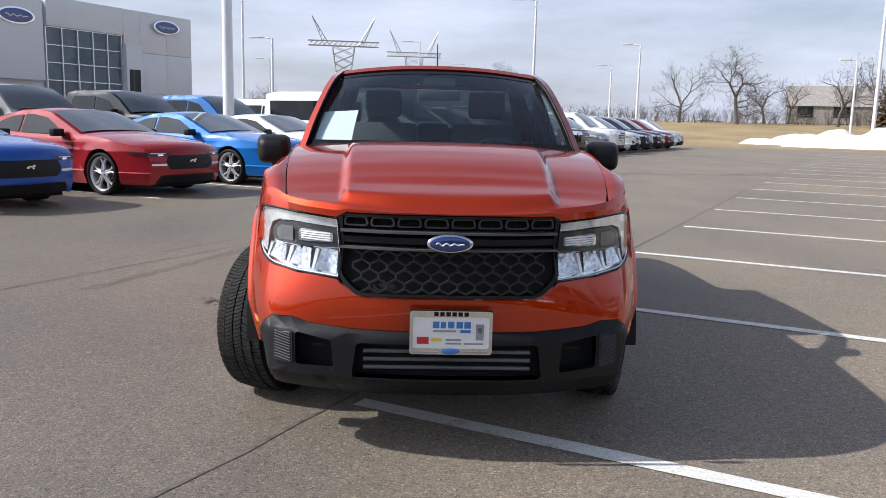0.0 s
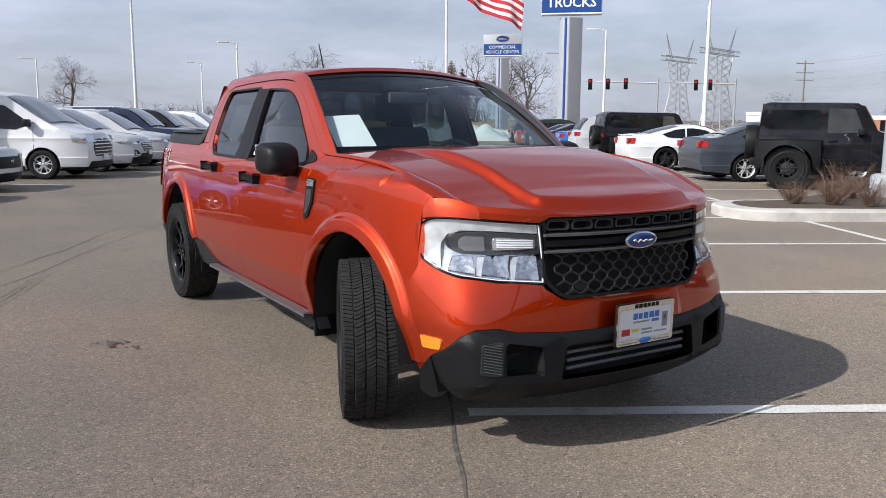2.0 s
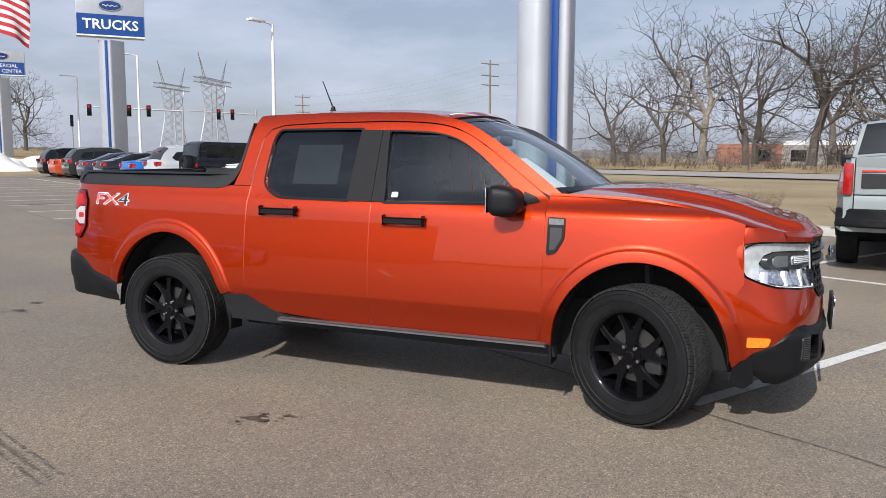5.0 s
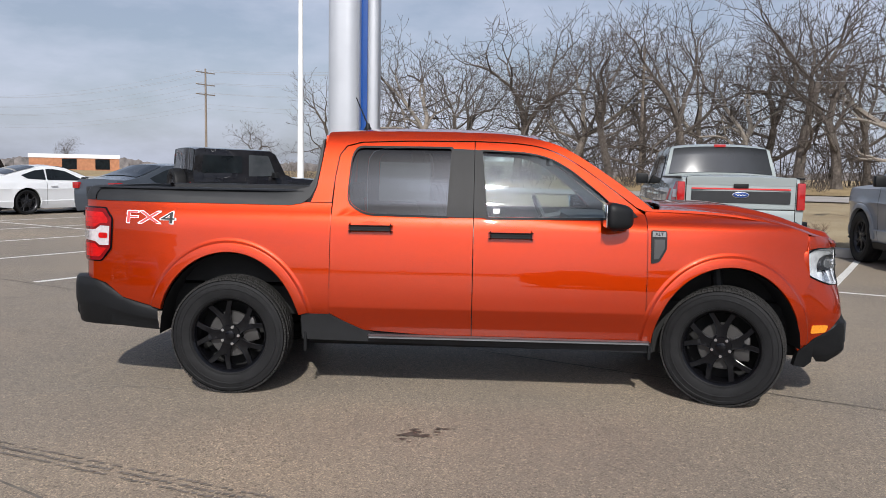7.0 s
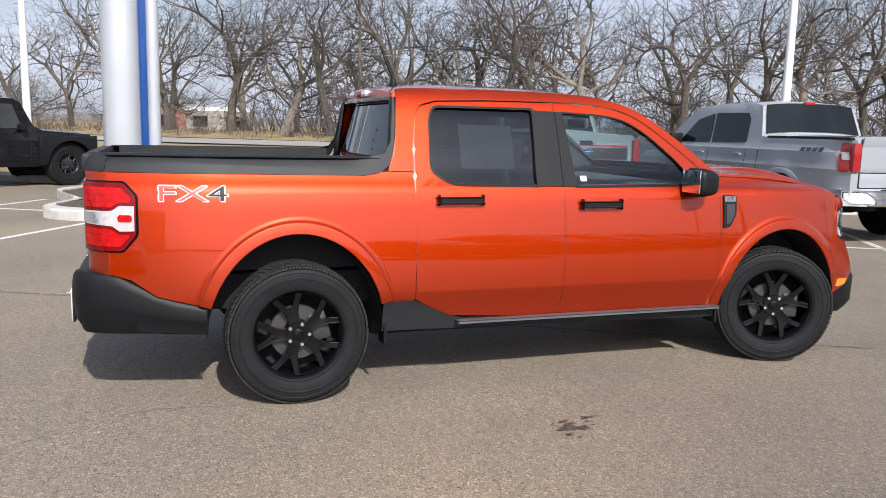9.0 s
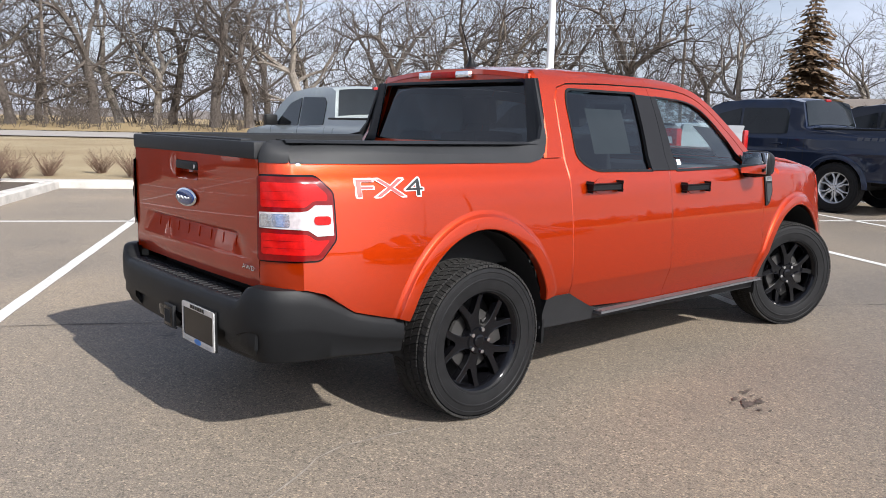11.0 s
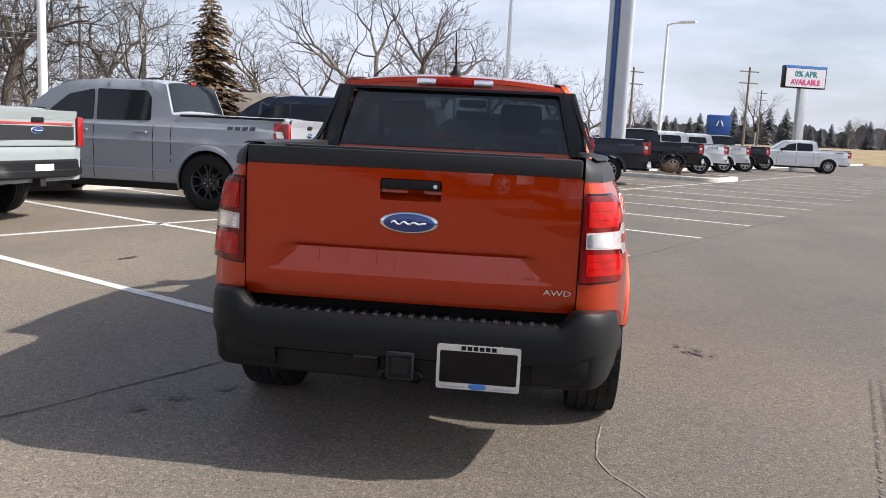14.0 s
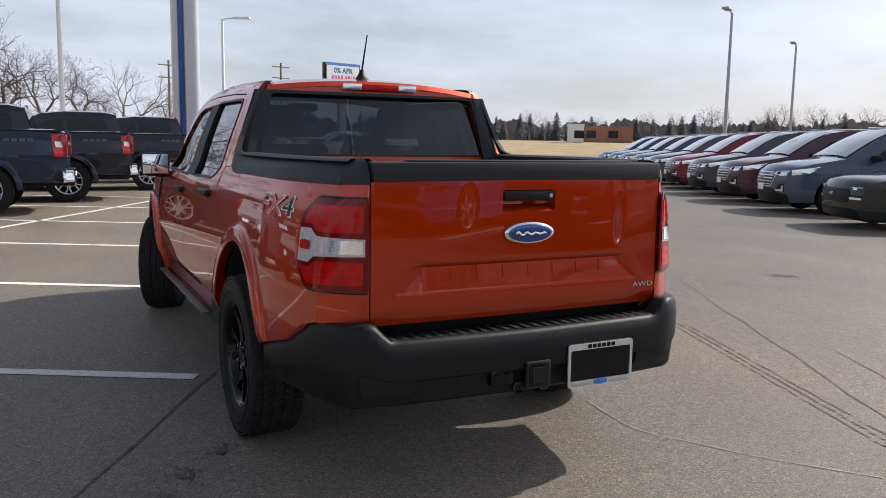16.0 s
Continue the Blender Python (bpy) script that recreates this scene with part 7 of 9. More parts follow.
    for nm, (fa, fb), mat in (("windshield", sp["shield"], SHIELD_GLASS), ("rear_window", sp["back"], DARK_GLASS)):
        rows_g = []
        for k in range(7):
            f = fa + (fb - fa) * k / 6
            z = bend(shell_top, f)
            x = vehicle_width(sp, f, z) * 0.93
            rows_g.append([(x * u, f - L / 2 - (0.02 if nm == "windshield" else -0.012), z + 0.045 * (1 - abs(u * 0.93) ** 2.5) + 0.012) for u in np.linspace(-1, 1, 9)])
        part(nm, sheet(rows_g), mat, root, "dark glass")
    # grille, bumpers, plates
    gz0, gz1, gw = sp["grille"]
    gm = (gz0 + gz1) / 2
    go = rounded([(-gw * 0.86, gz0), (gw * 0.86, gz0), (gw, gm), (gw * 0.90, gz1), (-gw * 0.90, gz1), (-gw, gm)], 0.04, 3)
    if kind == "suv":
        big_o = rounded([(-gw * 0.80, gz0 - 0.022), (gw * 0.80, gz0 - 0.022), (gw * 1.05, gm + 0.03), (gw * 0.93, gz1 + 0.022), (-gw * 0.93, gz1 + 0.022), (-gw * 1.05, gm + 0.03)], 0.05, 3)
        go = rounded([(-gw * 0.78, gz0), (gw * 0.78, gz0), (gw * 1.0, gm + 0.03), (gw * 0.90, gz1), (-gw * 0.90, gz1), (-gw * 1.0, gm + 0.03)], 0.05, 3)
        part("grille_surround", patch(big_o, lambda x, z: front(x, z, 0.004), 0.1, (0, 1, 0), 0.02), ALLOY, root, "bright grille surround")
        part("lower_cladding", patch(rounded([(-0.80, c + 0.0), (0.80, c + 0.0), (0.84, 0.40), (0.55, 0.44), (0.45, 0.52), (-0.45, 0.52), (-0.55, 0.44), (-0.84, 0.40)], 0.02, 2), lambda x, z: front(x, z, 0.006), 0.1, (0, 1, 0), 0.02), BLACK_PLASTIC, root, "black lower cladding")
    g = part("grille", patch(go, lambda x, z: front(x, z, 0.008), 0.1, (0, 1, 0), 0.03), BLACK_PLASTIC, root, "black front grille")
    if kind in ("full_pickup", "big_suv", "van", "suv", "mid_pickup"):
        for k in range(5):
            z = gz0 + (gz1 - gz0) * (k + 0.6) / 5.2
            gh = gw * (0.90 if kind != "suv" else 0.80 + 0.16 * (1 - abs(k - 2.6) / 2.6))
            part("grille_bar", patch([(-gh, z - 0.013), (gh, z - 0.013), (gh, z + 0.013), (-gh, z + 0.013)], lambda x, zz: front(x, zz, 0.020), 0.12, (0, 1, 0), 0.012), ALLOY if kind != "mid_pickup" else GREY_PLASTIC, g)
    if kind == "suv":
        badge(g, pose(0, front(0, gm + 0.02)[1] - 0.030, gm + 0.02, 90, 0, 0), 0.11, 0.045)
    lo_o = rounded([(-gw * 1.30, c + 0.05), (gw * 1.30, c + 0.05), (gw * 1.15, c + 0.19), (-gw * 1.15, c + 0.19)], 0.03, 2)
    part("lower_intake", patch(lo_o, lambda x, z: front(x, z, 0.008), 0.12, (0, 1, 0), 0.03), BLACK_PLASTIC, root)
    part("underbody", boxes((-sp["W"] / 2 + 0.25, -L / 2 + 0.15, c - 0.02), (sp["W"] / 2 - 0.25, (L / 2 - 0.15) if "pickup" not in kind else f1 - L / 2 - 0.5, c + 0.22)), DARK, root, "dark underbody")
    if "pickup" in kind:
        bmat = CHROME if kind == "full_pickup" else BLACK_PLASTIC
        rows_bp = []
        for k in range(15):
            u = k / 7 - 1
            back_by = 0.17 * smoothstep(0.60, 1.0, abs(u))
            yo = L / 2 + 0.14 - back_by
            xb2 = u * (sp["W"] / 2 - 0.03)
            rows_bp.append([(xb2, yo - 0.20, 0.555), (xb2, yo - 0.02, 0.555), (xb2, yo, 0.575), (xb2, yo, 0.64), (xb2, yo - 0.012, 0.655), (xb2, yo - 0.012, 0.745), (xb2, yo - 0.03, 0.765), (xb2, yo - 0.22, 0.765)])
        bent = sheet(rows_bp)
        bmesh.ops.recalc_face_normals(bent, faces=bent.faces)
        part("rear_bumper", bent, bmat, root, "step bumper")
        xb = vehicle_width(sp, 0.02, 0.6) * 0.97
        part("front_bumper", patch(rounded([(-xb, 0.50), (xb, 0.50), (xb, 0.70), (-xb, 0.70)], 0.03, 2), lambda x, z: front(x, z, 0.035), 0.12, (0, 1, 0), 0.05), bmat, root)
        for sg in (-1, 1):
            tz0, tz1 = sp["tail"]
            tm = tz0 * 0.45 + tz1 * 0.55
            part("lamp_band", patch([(L - 0.03, tm - 0.05), (L - 0.03, tm + 0.05), (L - 0.15, tm + 0.05), (L - 0.13, tm - 0.05)], lambda f, z: (sg * (vehicle_width(sp, f, z) + 0.014), f - L / 2, z), 0.1, (-sg, 0, 0), 0.01), PALE_LENS, root, "pale lens band")
            if kind == "full_pickup":
                for k in range(4):
                    part("decal_bar", patch([(L - 0.92 + k * 0.12, 1.25), (L - 0.92 + k * 0.12, 1.31), (L - 0.83 + k * 0.12, 1.31), (L - 0.83 + k * 0.12, 1.25)], lambda f, z: (sg * (vehicle_width(sp, f, z) + 0.004), f - L / 2, z), 0.1, (-sg, 0, 0), 0.002), DECAL_GREY, root)
        part("plate_patch", boxes((-0.16, L / 2 + 0.132, 0.60), (0.16, L / 2 + 0.137, 0.72)), PAPER, root, "white plate insert")
        part("tailgate_handle", boxes((-0.10, L / 2 + 0.028, sp["tail"][1] - 0.08), (0.10, L / 2 + 0.062, sp["tail"][1] - 0.02), 0.01), BLACK_PLASTIC, root)
        for sg in (-1, 1):
            part("bed_rail", boxes((min(sg * (sp["W"] / 2 - 0.16), sg * (sp["W"] / 2 - 0.085)), L / 2 - 1.72, sp["top"][13][1] - 0.01), (max(sg * (sp["W"] / 2 - 0.16), sg * (sp["W"] / 2 - 0.085)), L / 2 - 0.04, sp["top"][13][1] + 0.022), 0.01), BLACK_PLASTIC, root, "black bed rail cap")
        # tailgate with a dark gap round it and a lip along its top
        def tail(x, z, off):
            return (x, L / 2 + 0.03 * (1 - (x / xt) ** 2) + off, z)
        tw, t0, t1 = xt * 0.845, 0.80 if kind == "full_pickup" else 0.74, sp["top"][13][1] + 0.006
        part("tailgate_gap", patch(rounded([(-tw - 0.014, t0 - 0.014), (tw + 0.014, t0 - 0.014), (tw + 0.014, t1), (-tw - 0.014, t1)], 0.02, 2), lambda x, z: tail(x, z, 0.004), 0.2, None, 0), DARK, root)
        gate_of = part("tailgate", patch(rounded([(-tw, t0), (tw, t0), (tw, t1), (-tw, t1)], 0.02, 2), lambda x, z: tail(x, z, 0.012 - 0.012 * smoothstep(0.02, 0.0, abs(z - (t0 + (t1 - t0) * 0.30)))), 0.10, (0, -1, 0), 0.012, rows=[t0 + (t1 - t0) * 0.30 + d for d in (-0.02, -0.01, 0.0, 0.01, 0.02)]), CARPAINT, root, "stamped tailgate")
        part("tailgate_lip", patch(rounded([(-tw, t1 - 0.10), (tw, t1 - 0.10), (tw, t1 + 0.012), (-tw, t1 + 0.012)], 0.02, 2), lambda x, z: tail(x, z, 0.016 + 0.022 * smoothstep(t1 - 0.10, t1, z)), 0.10, (0, -1, 0), 0.03), CARPAINT, gate_of)
        if kind == "full_pickup":
            part("step_pad", boxes((-0.42, L / 2 + 0.0, 0.757), (0.42, L / 2 + 0.12, 0.772), 0.005), BLACK_PLASTIC, root)
            part("exhaust_tip", tube((-0.62, L / 2 - 0.15, 0.47), (-0.62, L / 2 + 0.06, 0.47), 0.045, 0.045, 14), CHROME, root)
        part("high_brake_lamp", boxes((-0.09, sp["back"][0] - L / 2 - 0.03, max(p[1] for p in sp["top"]) - 0.025), (0.09, sp["back"][0] - L / 2 + 0.03, max(p[1] for p in sp["top"]) + 0.02), 0.01), CAR_RED, root)
        bd = badge(root, pose(0, L / 2 + 0.050, sp["tail"][1] - 0.17, 90, 0, 180), 0.115, 0.045)
        part("bed_underside", boxes((-sp["W"] / 2 + 0.14, f1 - L / 2 - 0.6, 0.62), (sp["W"] / 2 - 0.14, L / 2 - 0.04, 0.80)), DARK, root)
        for sg in (-1, 1):
            part("frame_rail", boxes((sg * 0.45 - 0.05, f1 - L / 2 - 0.6, 0.48), (sg * 0.45 + 0.05, L / 2 - 0.06, 0.63), 0.01), DARK, root)
        part("hitch_receiver", boxes((-0.05, L / 2 - 0.1, 0.46), (0.05, L / 2 + 0.11, 0.56), 0.01), DARK, root)
        part("rear_axle", tube((-0.8, f1 - L / 2, r), (0.8, f1 - L / 2, r), 0.09, 0.09, 8), DARK, root)
    elif kind != "coupe":
        part("plate_patch", boxes((-0.15, front(0, gz0)[1] - 0.028, gz0 - 0.09), (0.15, front(0, gz0)[1] - 0.015, gz0 + 0.03)), PAPER, root, "white plate insert")
    if "jeep" in kind:
        sp_w = wheel(root, pose(0.0, L / 2 + 0.14, 1.0, 0, 0, 90), r=0.40, w=0.26, rr=0.23, rim=ALLOY_DARK, tread=False, label="spare wheel on the tailgate")
        for sg in (-1, 1):
            part("tail_lamp", boxes((sg * 0.76 - 0.05, L / 2 - 0.01, 0.94), (sg * 0.76 + 0.05, L / 2 + 0.05, 1.08), 0.01), CAR_RED, root)
        part("rear_bumper", boxes((-0.80, L / 2 - 0.02, 0.52), (0.80, L / 2 + 0.16, 0.68), 0.03), BLACK_PLASTIC, root)
    if kind == "coupe":
        part("rear_spoiler", boxes((-0.72, L / 2 - 0.22, 1.075), (0.72, L / 2 - 0.04, 1.105), 0.012), CARPAINT, root)
        bm = bmesh.new()
        for k, (xx, zz, w2) in enumerate(((0.0, 0.0, 0.05), (0.045, 0.012, 0.02), (-0.05, -0.015, 0.022), (0.03, -0.025, 0.018))):
            add_box(bm, (xx - w2, front(0, 0.6)[1] - 0.020, 0.60 + zz - 0.010), (xx + w2, front(0, 0.6)[1] - 0.006, 0.60 + zz + 0.012))
        part("front_emblem", bm, CHROME, root, "small bright emblem")
    if kind in ("suv", "big_suv"):
        hi = max(p[1] for p in top)
        for sg in (-1, 1):
            part("roof_rail", tube((sg * sp["W"] * 0.30, -0.2, hi + 0.03), (sg * sp["W"] * 0.30, L / 2 - 0.9, hi + 0.02), 0.018, 0.018, 8), ALLOY, root, "roof rail")
    rim = {"coupe": ALLOY_DARK, "short_jeep": ALLOY_DARK, "long_jeep": ALLOY_DARK, "mid_pickup": ALLOY_DARK}.get(kind, ALLOY)
    first = None
    for fc in (f0, f1):
        for sg in (-1, 1):
            mm = pose(sg * (sp["W"] / 2 - 0.125), fc - L / 2, r, 0, 0, 180 if sg < 0 else 0)
            if first is None:
                first = wheel(root, mm, r=r, w=0.24, rr=sp["rr"], rim=rim, count=6 if kind == "full_pickup" else 5, tread="jeep" in kind or "pickup" in kind, label="wheel with spoked rim")
            else:
                got = copy_thing(first, mm)
                got.parent = root
    return root


def park(kind, e, s, colour, label, name="parked_car", category="car", heading=None, rim=None, at=None, group="parked cars"):
    """A vehicle of a kind, its middle at e, s on the car-park grid (or at x, y), nose along the stalls."""
    p = lot(e, s) if at is None else Vector((*at, 0))
    m = pose(p.x, p.y, 0, 0, 0, (HEAD_U if heading is None else heading) + 90)
    if kind not in MASTER:
        car = MASTER[kind] = build_vehicle(kind, m)
    else:
        car = copy_thing(MASTER[kind], m)
    car.name = name
    tagged(car, label, category, group)
    for o in car.children_recursive:
        o.color = (*colour, 1)
        if rim and o.name.split(".")[0] in ("rim", "spokes", "hub_cap") and o.material_slots:
            o.material_slots[0].link = "OBJECT"
            o.material_slots[0].material = rim
    return car


BLUE, RED, WHITE, BLACK = (0.010, 0.075, 0.36), (0.30, 0.012, 0.018), (0.78, 0.79, 0.80), (0.007, 0.007, 0.009)
GREY, SILVER, NAVY, DARKRED = (0.16, 0.17, 0.19), (0.52, 0.54, 0.56), (0.014, 0.024, 0.055), (0.16, 0.012, 0.018)
# the row across the aisle: noses towards the aisle
NOSE = -7.55
row_a = [("coupe", 2.30, BLUE, "shiny blue two-door coupe with a black grille", ALLOY_DARK), ("coupe", 5.30, RED, "shiny red two-door coupe with a window sticker", ALLOY),
         ("coupe", 8.35, (0.012, 0.17, 0.55), "bright blue two-door coupe with silver wheels", ALLOY), ("coupe", 11.1, WHITE, "white two-door coupe with black wheels", ALLOY_DARK),
         ("van", 15.40, WHITE, "white long passenger van with black lower trim", ALLOY), ("suv", 18.60, (0.60, 0.61, 0.62), "white two-tone crossover with black cladding", ALLOY),
         ("suv", 21.50, SILVER, "silver crossover with an upright grille", ALLOY), ("big_suv", 24.50, NAVY, "dark navy three-row SUV", ALLOY), ("big_suv", 27.60, BLACK, "large black SUV with chrome grille", ALLOY),
         ("suv", 30.60, (0.30, 0.31, 0.32), "grey crossover in the row", ALLOY), ("big_suv", 33.50, WHITE, "large white SUV in the row", ALLOY), ("suv", 36.40, WHITE, "white crossover in the row", ALLOY),
         ("suv", 39.30, NAVY, "dark navy crossover in the row", ALLOY), ("suv", 42.20, (0.02, 0.025, 0.03), "black crossover in the row", ALLOY), ("suv", 45.10, DARKRED, "dark red crossover in the row", ALLOY), ("suv", 48.00, WHITE, "white crossover at the end of the row", ALLOY),
         ("coupe", -8.75, (0.018, 0.024, 0.022), "dark green-black two-door coupe", ALLOY_DARK), ("suv", -12.05, (0.085, 0.105, 0.145), "blue-grey crossover with a chrome grille", ALLOY), ("suv", -15.05, (0.085, 0.040, 0.046), "dark maroon crossover with a mesh grille", ALLOY),
         ("suv", -17.95, (0.070, 0.076, 0.088), "charcoal crossover in the row", ALLOY), ("suv", -20.85, (0.20, 0.020, 0.032), "deep red crossover in the row", ALLOY), ("suv", -23.75, (0.085, 0.090, 0.100), "charcoal crossover in the row", ALLOY),
         ("suv", -26.65, (0.050, 0.085, 0.17), "blue crossover in the row", ALLOY), ("suv", -29.55, (0.060, 0.070, 0.095), "charcoal crossover in the row", ALLOY), ("suv", -32.45, (0.045, 0.085, 0.18), "blue crossover in the row", ALLOY), ("suv", -35.35, (0.04, 0.09, 0.20), "blue crossover at the end of the row", ALLOY)]
for kind, s, col, label, rim in row_a:
    sp = SPEC[kind]
    park(kind, NOSE + (0.25 if s < 0 else -0.3 if s == 11.1 else 0.0) - sp["L"] / 2, s, col, label, {"coupe": "coupe", "van": "passenger_van"}.get(kind, "crossover"), {"van": "van"}.get(kind, "car"), rim=rim, group="cars across the aisle")
# white window stickers on the coupes
for s in (5.3, 8.35, 11.1):
    sp = SPEC["coupe"]
    c = lot(NOSE - (0.3 if s == 11.1 else 0.0) - sp["L"] / 2, s)
    m = pose(c.x, c.y, 0, 0, 0, HEAD_U + 90)
    st = new("window_sticker", finish(patch([(2.45, 0.99), (2.85, 0.99), (2.85, 1.24), (2.45, 1.24)], lambda f, z: (-(vehicle_width(sp, f, z) + 0.010), f - sp["L"] / 2, z), 0.2, (1, 0, 0), 0.003), "window_sticker", PAPER))
    st.matrix_basis = m
    tagged(st, "white paper price sticker on the side glass", "sticker", "window stickers")
# trucks behind that row
for kind, s, col, label in (("full_pickup", 4.6, (0.26, 0.02, 0.03), "dark red full-size pickup facing the aisle"), ("full_pickup", 8.1, (0.20, 0.21, 0.22), "grey full-size pickup facing the aisle"), ("full_pickup", 11.5, (0.02, 0.018, 0.02), "black full-size pickup facing the aisle"),
                            ("full_pickup", 14.9, (0.02, 0.14, 0.42), "blue full-size pickup facing the aisle"), ("big_suv", 18.5, WHITE, "large white SUV facing the aisle")):
    park(kind, -13.4 - SPEC[kind]["L"] / 2, s, col, label, "full_size_pickup" if kind == "full_pickup" else "crossover", "pickup truck" if kind == "full_pickup" else "car", group="trucks in the second row")
# far side of the double row, tails towards the pickup
for kind, s, tail, col, label, nm, cat in (("short_jeep", 11.3, 7.42, BLACK, "black two-door off-roader with a spare wheel", "off_roader", "car"), ("sedan", 15.0, 7.4, (0.05, 0.06, 0.075), "dark grey sedan with silver wheels", "sedan", "car"),
                                           ("coupe", 20.0, 7.0, WHITE, "white two-door coupe with black wheels", "coupe", "car"), ("long_jeep", 25.0, 7.4, BLACK, "black four-door off-roader with a spare wheel", "off_roader", "car"),
                                           ("suv", 29.0, 7.2, SILVER, "silver crossover seen from behind", "crossover", "car"), ("coupe", 32.4, 7.2, (0.02, 0.16, 0.52), "bright blue car seen from behind", "coupe", "car"),
                                           ("sedan", 37.0, 7.2, (0.02, 0.022, 0.03), "black sedan seen from behind", "sedan", "car"), ("sedan", 40.4, 7.2, (0.05, 0.055, 0.09), "dark blue sedan seen from behind", "sedan", "car"),
                                           ("suv", 43.8, 7.2, (0.03, 0.03, 0.03), "black crossover seen from behind", "crossover", "car"), ("coupe", 47.2, 7.2, (0.5, 0.08, 0.02), "orange coupe seen from behind", "coupe", "car"), ("suv", 50.5, 7.2, BLACK, "black crossover seen from behind", "crossover", "car")):
    if kind == "short_jeep":
        park(kind, 0, 0, col, label, nm, cat, -53, at=(14.46, 5.61), group="cars with tails to the aisle")
        continue
    park(kind, tail + SPEC[kind]["L"] / 2, s, col, label, nm, cat, rim=ALLOY if kind in ("sedan", "suv") else None, group="cars with tails to the aisle")
# angled pickups: left rear corner at (x, y)
for kind, x, y, hd, col, label, rim in (("mid_pickup", 5.78, -2.78, -6.5, (0.30, 0.335, 0.335), "pale grey mid-size pickup with red and black stripes", ALLOY_DARK), ("full_pickup", 3.25, -6.25, -4, (0.33, 0.345, 0.37), "silver full-size pickup with big tyres", ALLOY_DARK),
                                        ("full_pickup", 1.28, -10.05, -4, (0.012, 0.019, 0.040), "dark blue full-size pickup with chrome bumper", ALLOY), ("full_pickup", -0.07, -12.95, -4, (0.014, 0.016, 0.024), "black full-size pickup with silver wheels", ALLOY),
                                        ("full_pickup", -2.08, -16.6, -4, (0.014, 0.016, 0.024), "black full-size pickup with silver wheels", ALLOY), ("full_pickup", -4.1, -20.1, -4, (0.014, 0.016, 0.024), "black full-size pickup beside the island", ALLOY), ("full_pickup", -7.9, -30.6, -4, BLACK, "black full-size pickup beyond the island", ALLOY),
                                        ("full_pickup", -9.8, -34.2, -4, WHITE, "white full-size pickup beyond the island", ALLOY), ("full_pickup", -11.8, -38.0, -4, (0.62, 0.63, 0.64), "silver-white full-size pickup beyond the island", ALLOY),
                                        ("full_pickup", -13.8, -41.6, -4, BLACK, "black full-size pickup beyond the island", ALLOY), ("full_pickup", -20.0, -46.4, -6, WHITE, "white full-size pickup at the end of the row", ALLOY)):
    sp = SPEC[kind]
    h = Vector((math.cos(radians(hd)), math.sin(radians(hd)), 0))
    left = Vector((-h.y, h.x, 0))
    c = Vector((x, y, 0)) + h * sp["L"] / 2 - left * (sp["W"] / 2 - 0.05)
    t = park(kind, 0, 0, col, label, "mid_size_pickup" if kind == "mid_pickup" else "full_size_pickup", "pickup truck", hd, rim, (c.x, c.y), "angled pickups")
    if kind == "mid_pickup":
        t.matrix_basis = t.matrix_basis @ Matrix.Diagonal((1.0, 1.04, 1.045, 1))
        L = sp["L"]
        for sg in (-1, 1):
            sh = lambda f, z: (sg * (vehicle_width(sp, f, z) + 0.006), f - L / 2, z)
            part("red_stripe", patch([(0.9 + 0.5, 0.86), (4.75, 0.86), (5.02, 1.18), (5.10, 1.18), (4.86, 0.82), (1.4, 0.82)], sh, 0.2, None, 0), DECAL_RED, t)
            part("black_stripe", patch([(1.4, 0.60), (1.4, 0.81), (3.6, 0.81), (3.6, 0.60)], sh, 0.2, None, 0), GREY_PLASTIC, t)
        part("tailgate_band", boxes((-0.66, L / 2 + 0.03, 1.00), (0.66, L / 2 + 0.046, 1.16)), GREY_PLASTIC, t, "black tailgate stripe")
        part("tailgate_line", boxes((-0.66, L / 2 + 0.03, 1.18), (0.66, L / 2 + 0.046, 1.20)), DECAL_RED, t, "red tailgate stripe")

# ---- signs, poles, islands ----
def island(corners, radii, label):
    ring = rounded(corners, radii, 7)
    owner = thing("kerb_island", Matrix(), label, "island", kind="structure")
    n = len(ring)
    cx, cy = sum(p[0] for p in ring) / n, sum(p[1] for p in ring) / n
    inner = []
    for p in ring:
        d = Vector((cx - p[0], cy - p[1])).normalized() * 0.40
        inner.append((p[0] + d.x, p[1] + d.y))
    bm = bmesh.new()
    rows_k = [[lot(*p, -0.05) for p in ring], [lot(*p, 0.13) for p in ring], [lot(p[0] * 0.93 + q[0] * 0.07, p[1] * 0.93 + q[1] * 0.07, 0.155) for p, q in zip(ring, inner)], [lot(*q, 0.155) for q in inner], [lot(*q, 0.02) for q in inner]]
    vs = [[bm.verts.new(p) for p in row] for row in rows_k]
    for a, b in zip(vs, vs[1:]):
        for i in range(n):
            bm.faces.new((a[i - 1], a[i], b[i], b[i - 1]))
    bmesh.ops.recalc_face_normals(bm, faces=bm.faces)
    part("kerb", bm, CONCRETE, owner, "pale concrete kerb")
    soil = bmesh.new()
    rim = [soil.verts.new(lot(*q, 0.13)) for q in inner]
    top = [soil.verts.new(lot(cx + (q[0] - cx) * 0.55, cy + (q[1] - cy) * 0.55, 0.15)) for q in inner]
    for i in range(n):
        soil.faces.new((rim[i - 1], rim[i], top[i], top[i - 1]))
    soil.faces.new(top)
    bmesh.ops.recalc_face_normals(soil, faces=soil.faces)
    part("mulch_bed", soil, MULCH, owner, "brown mulch bed")
    return owner


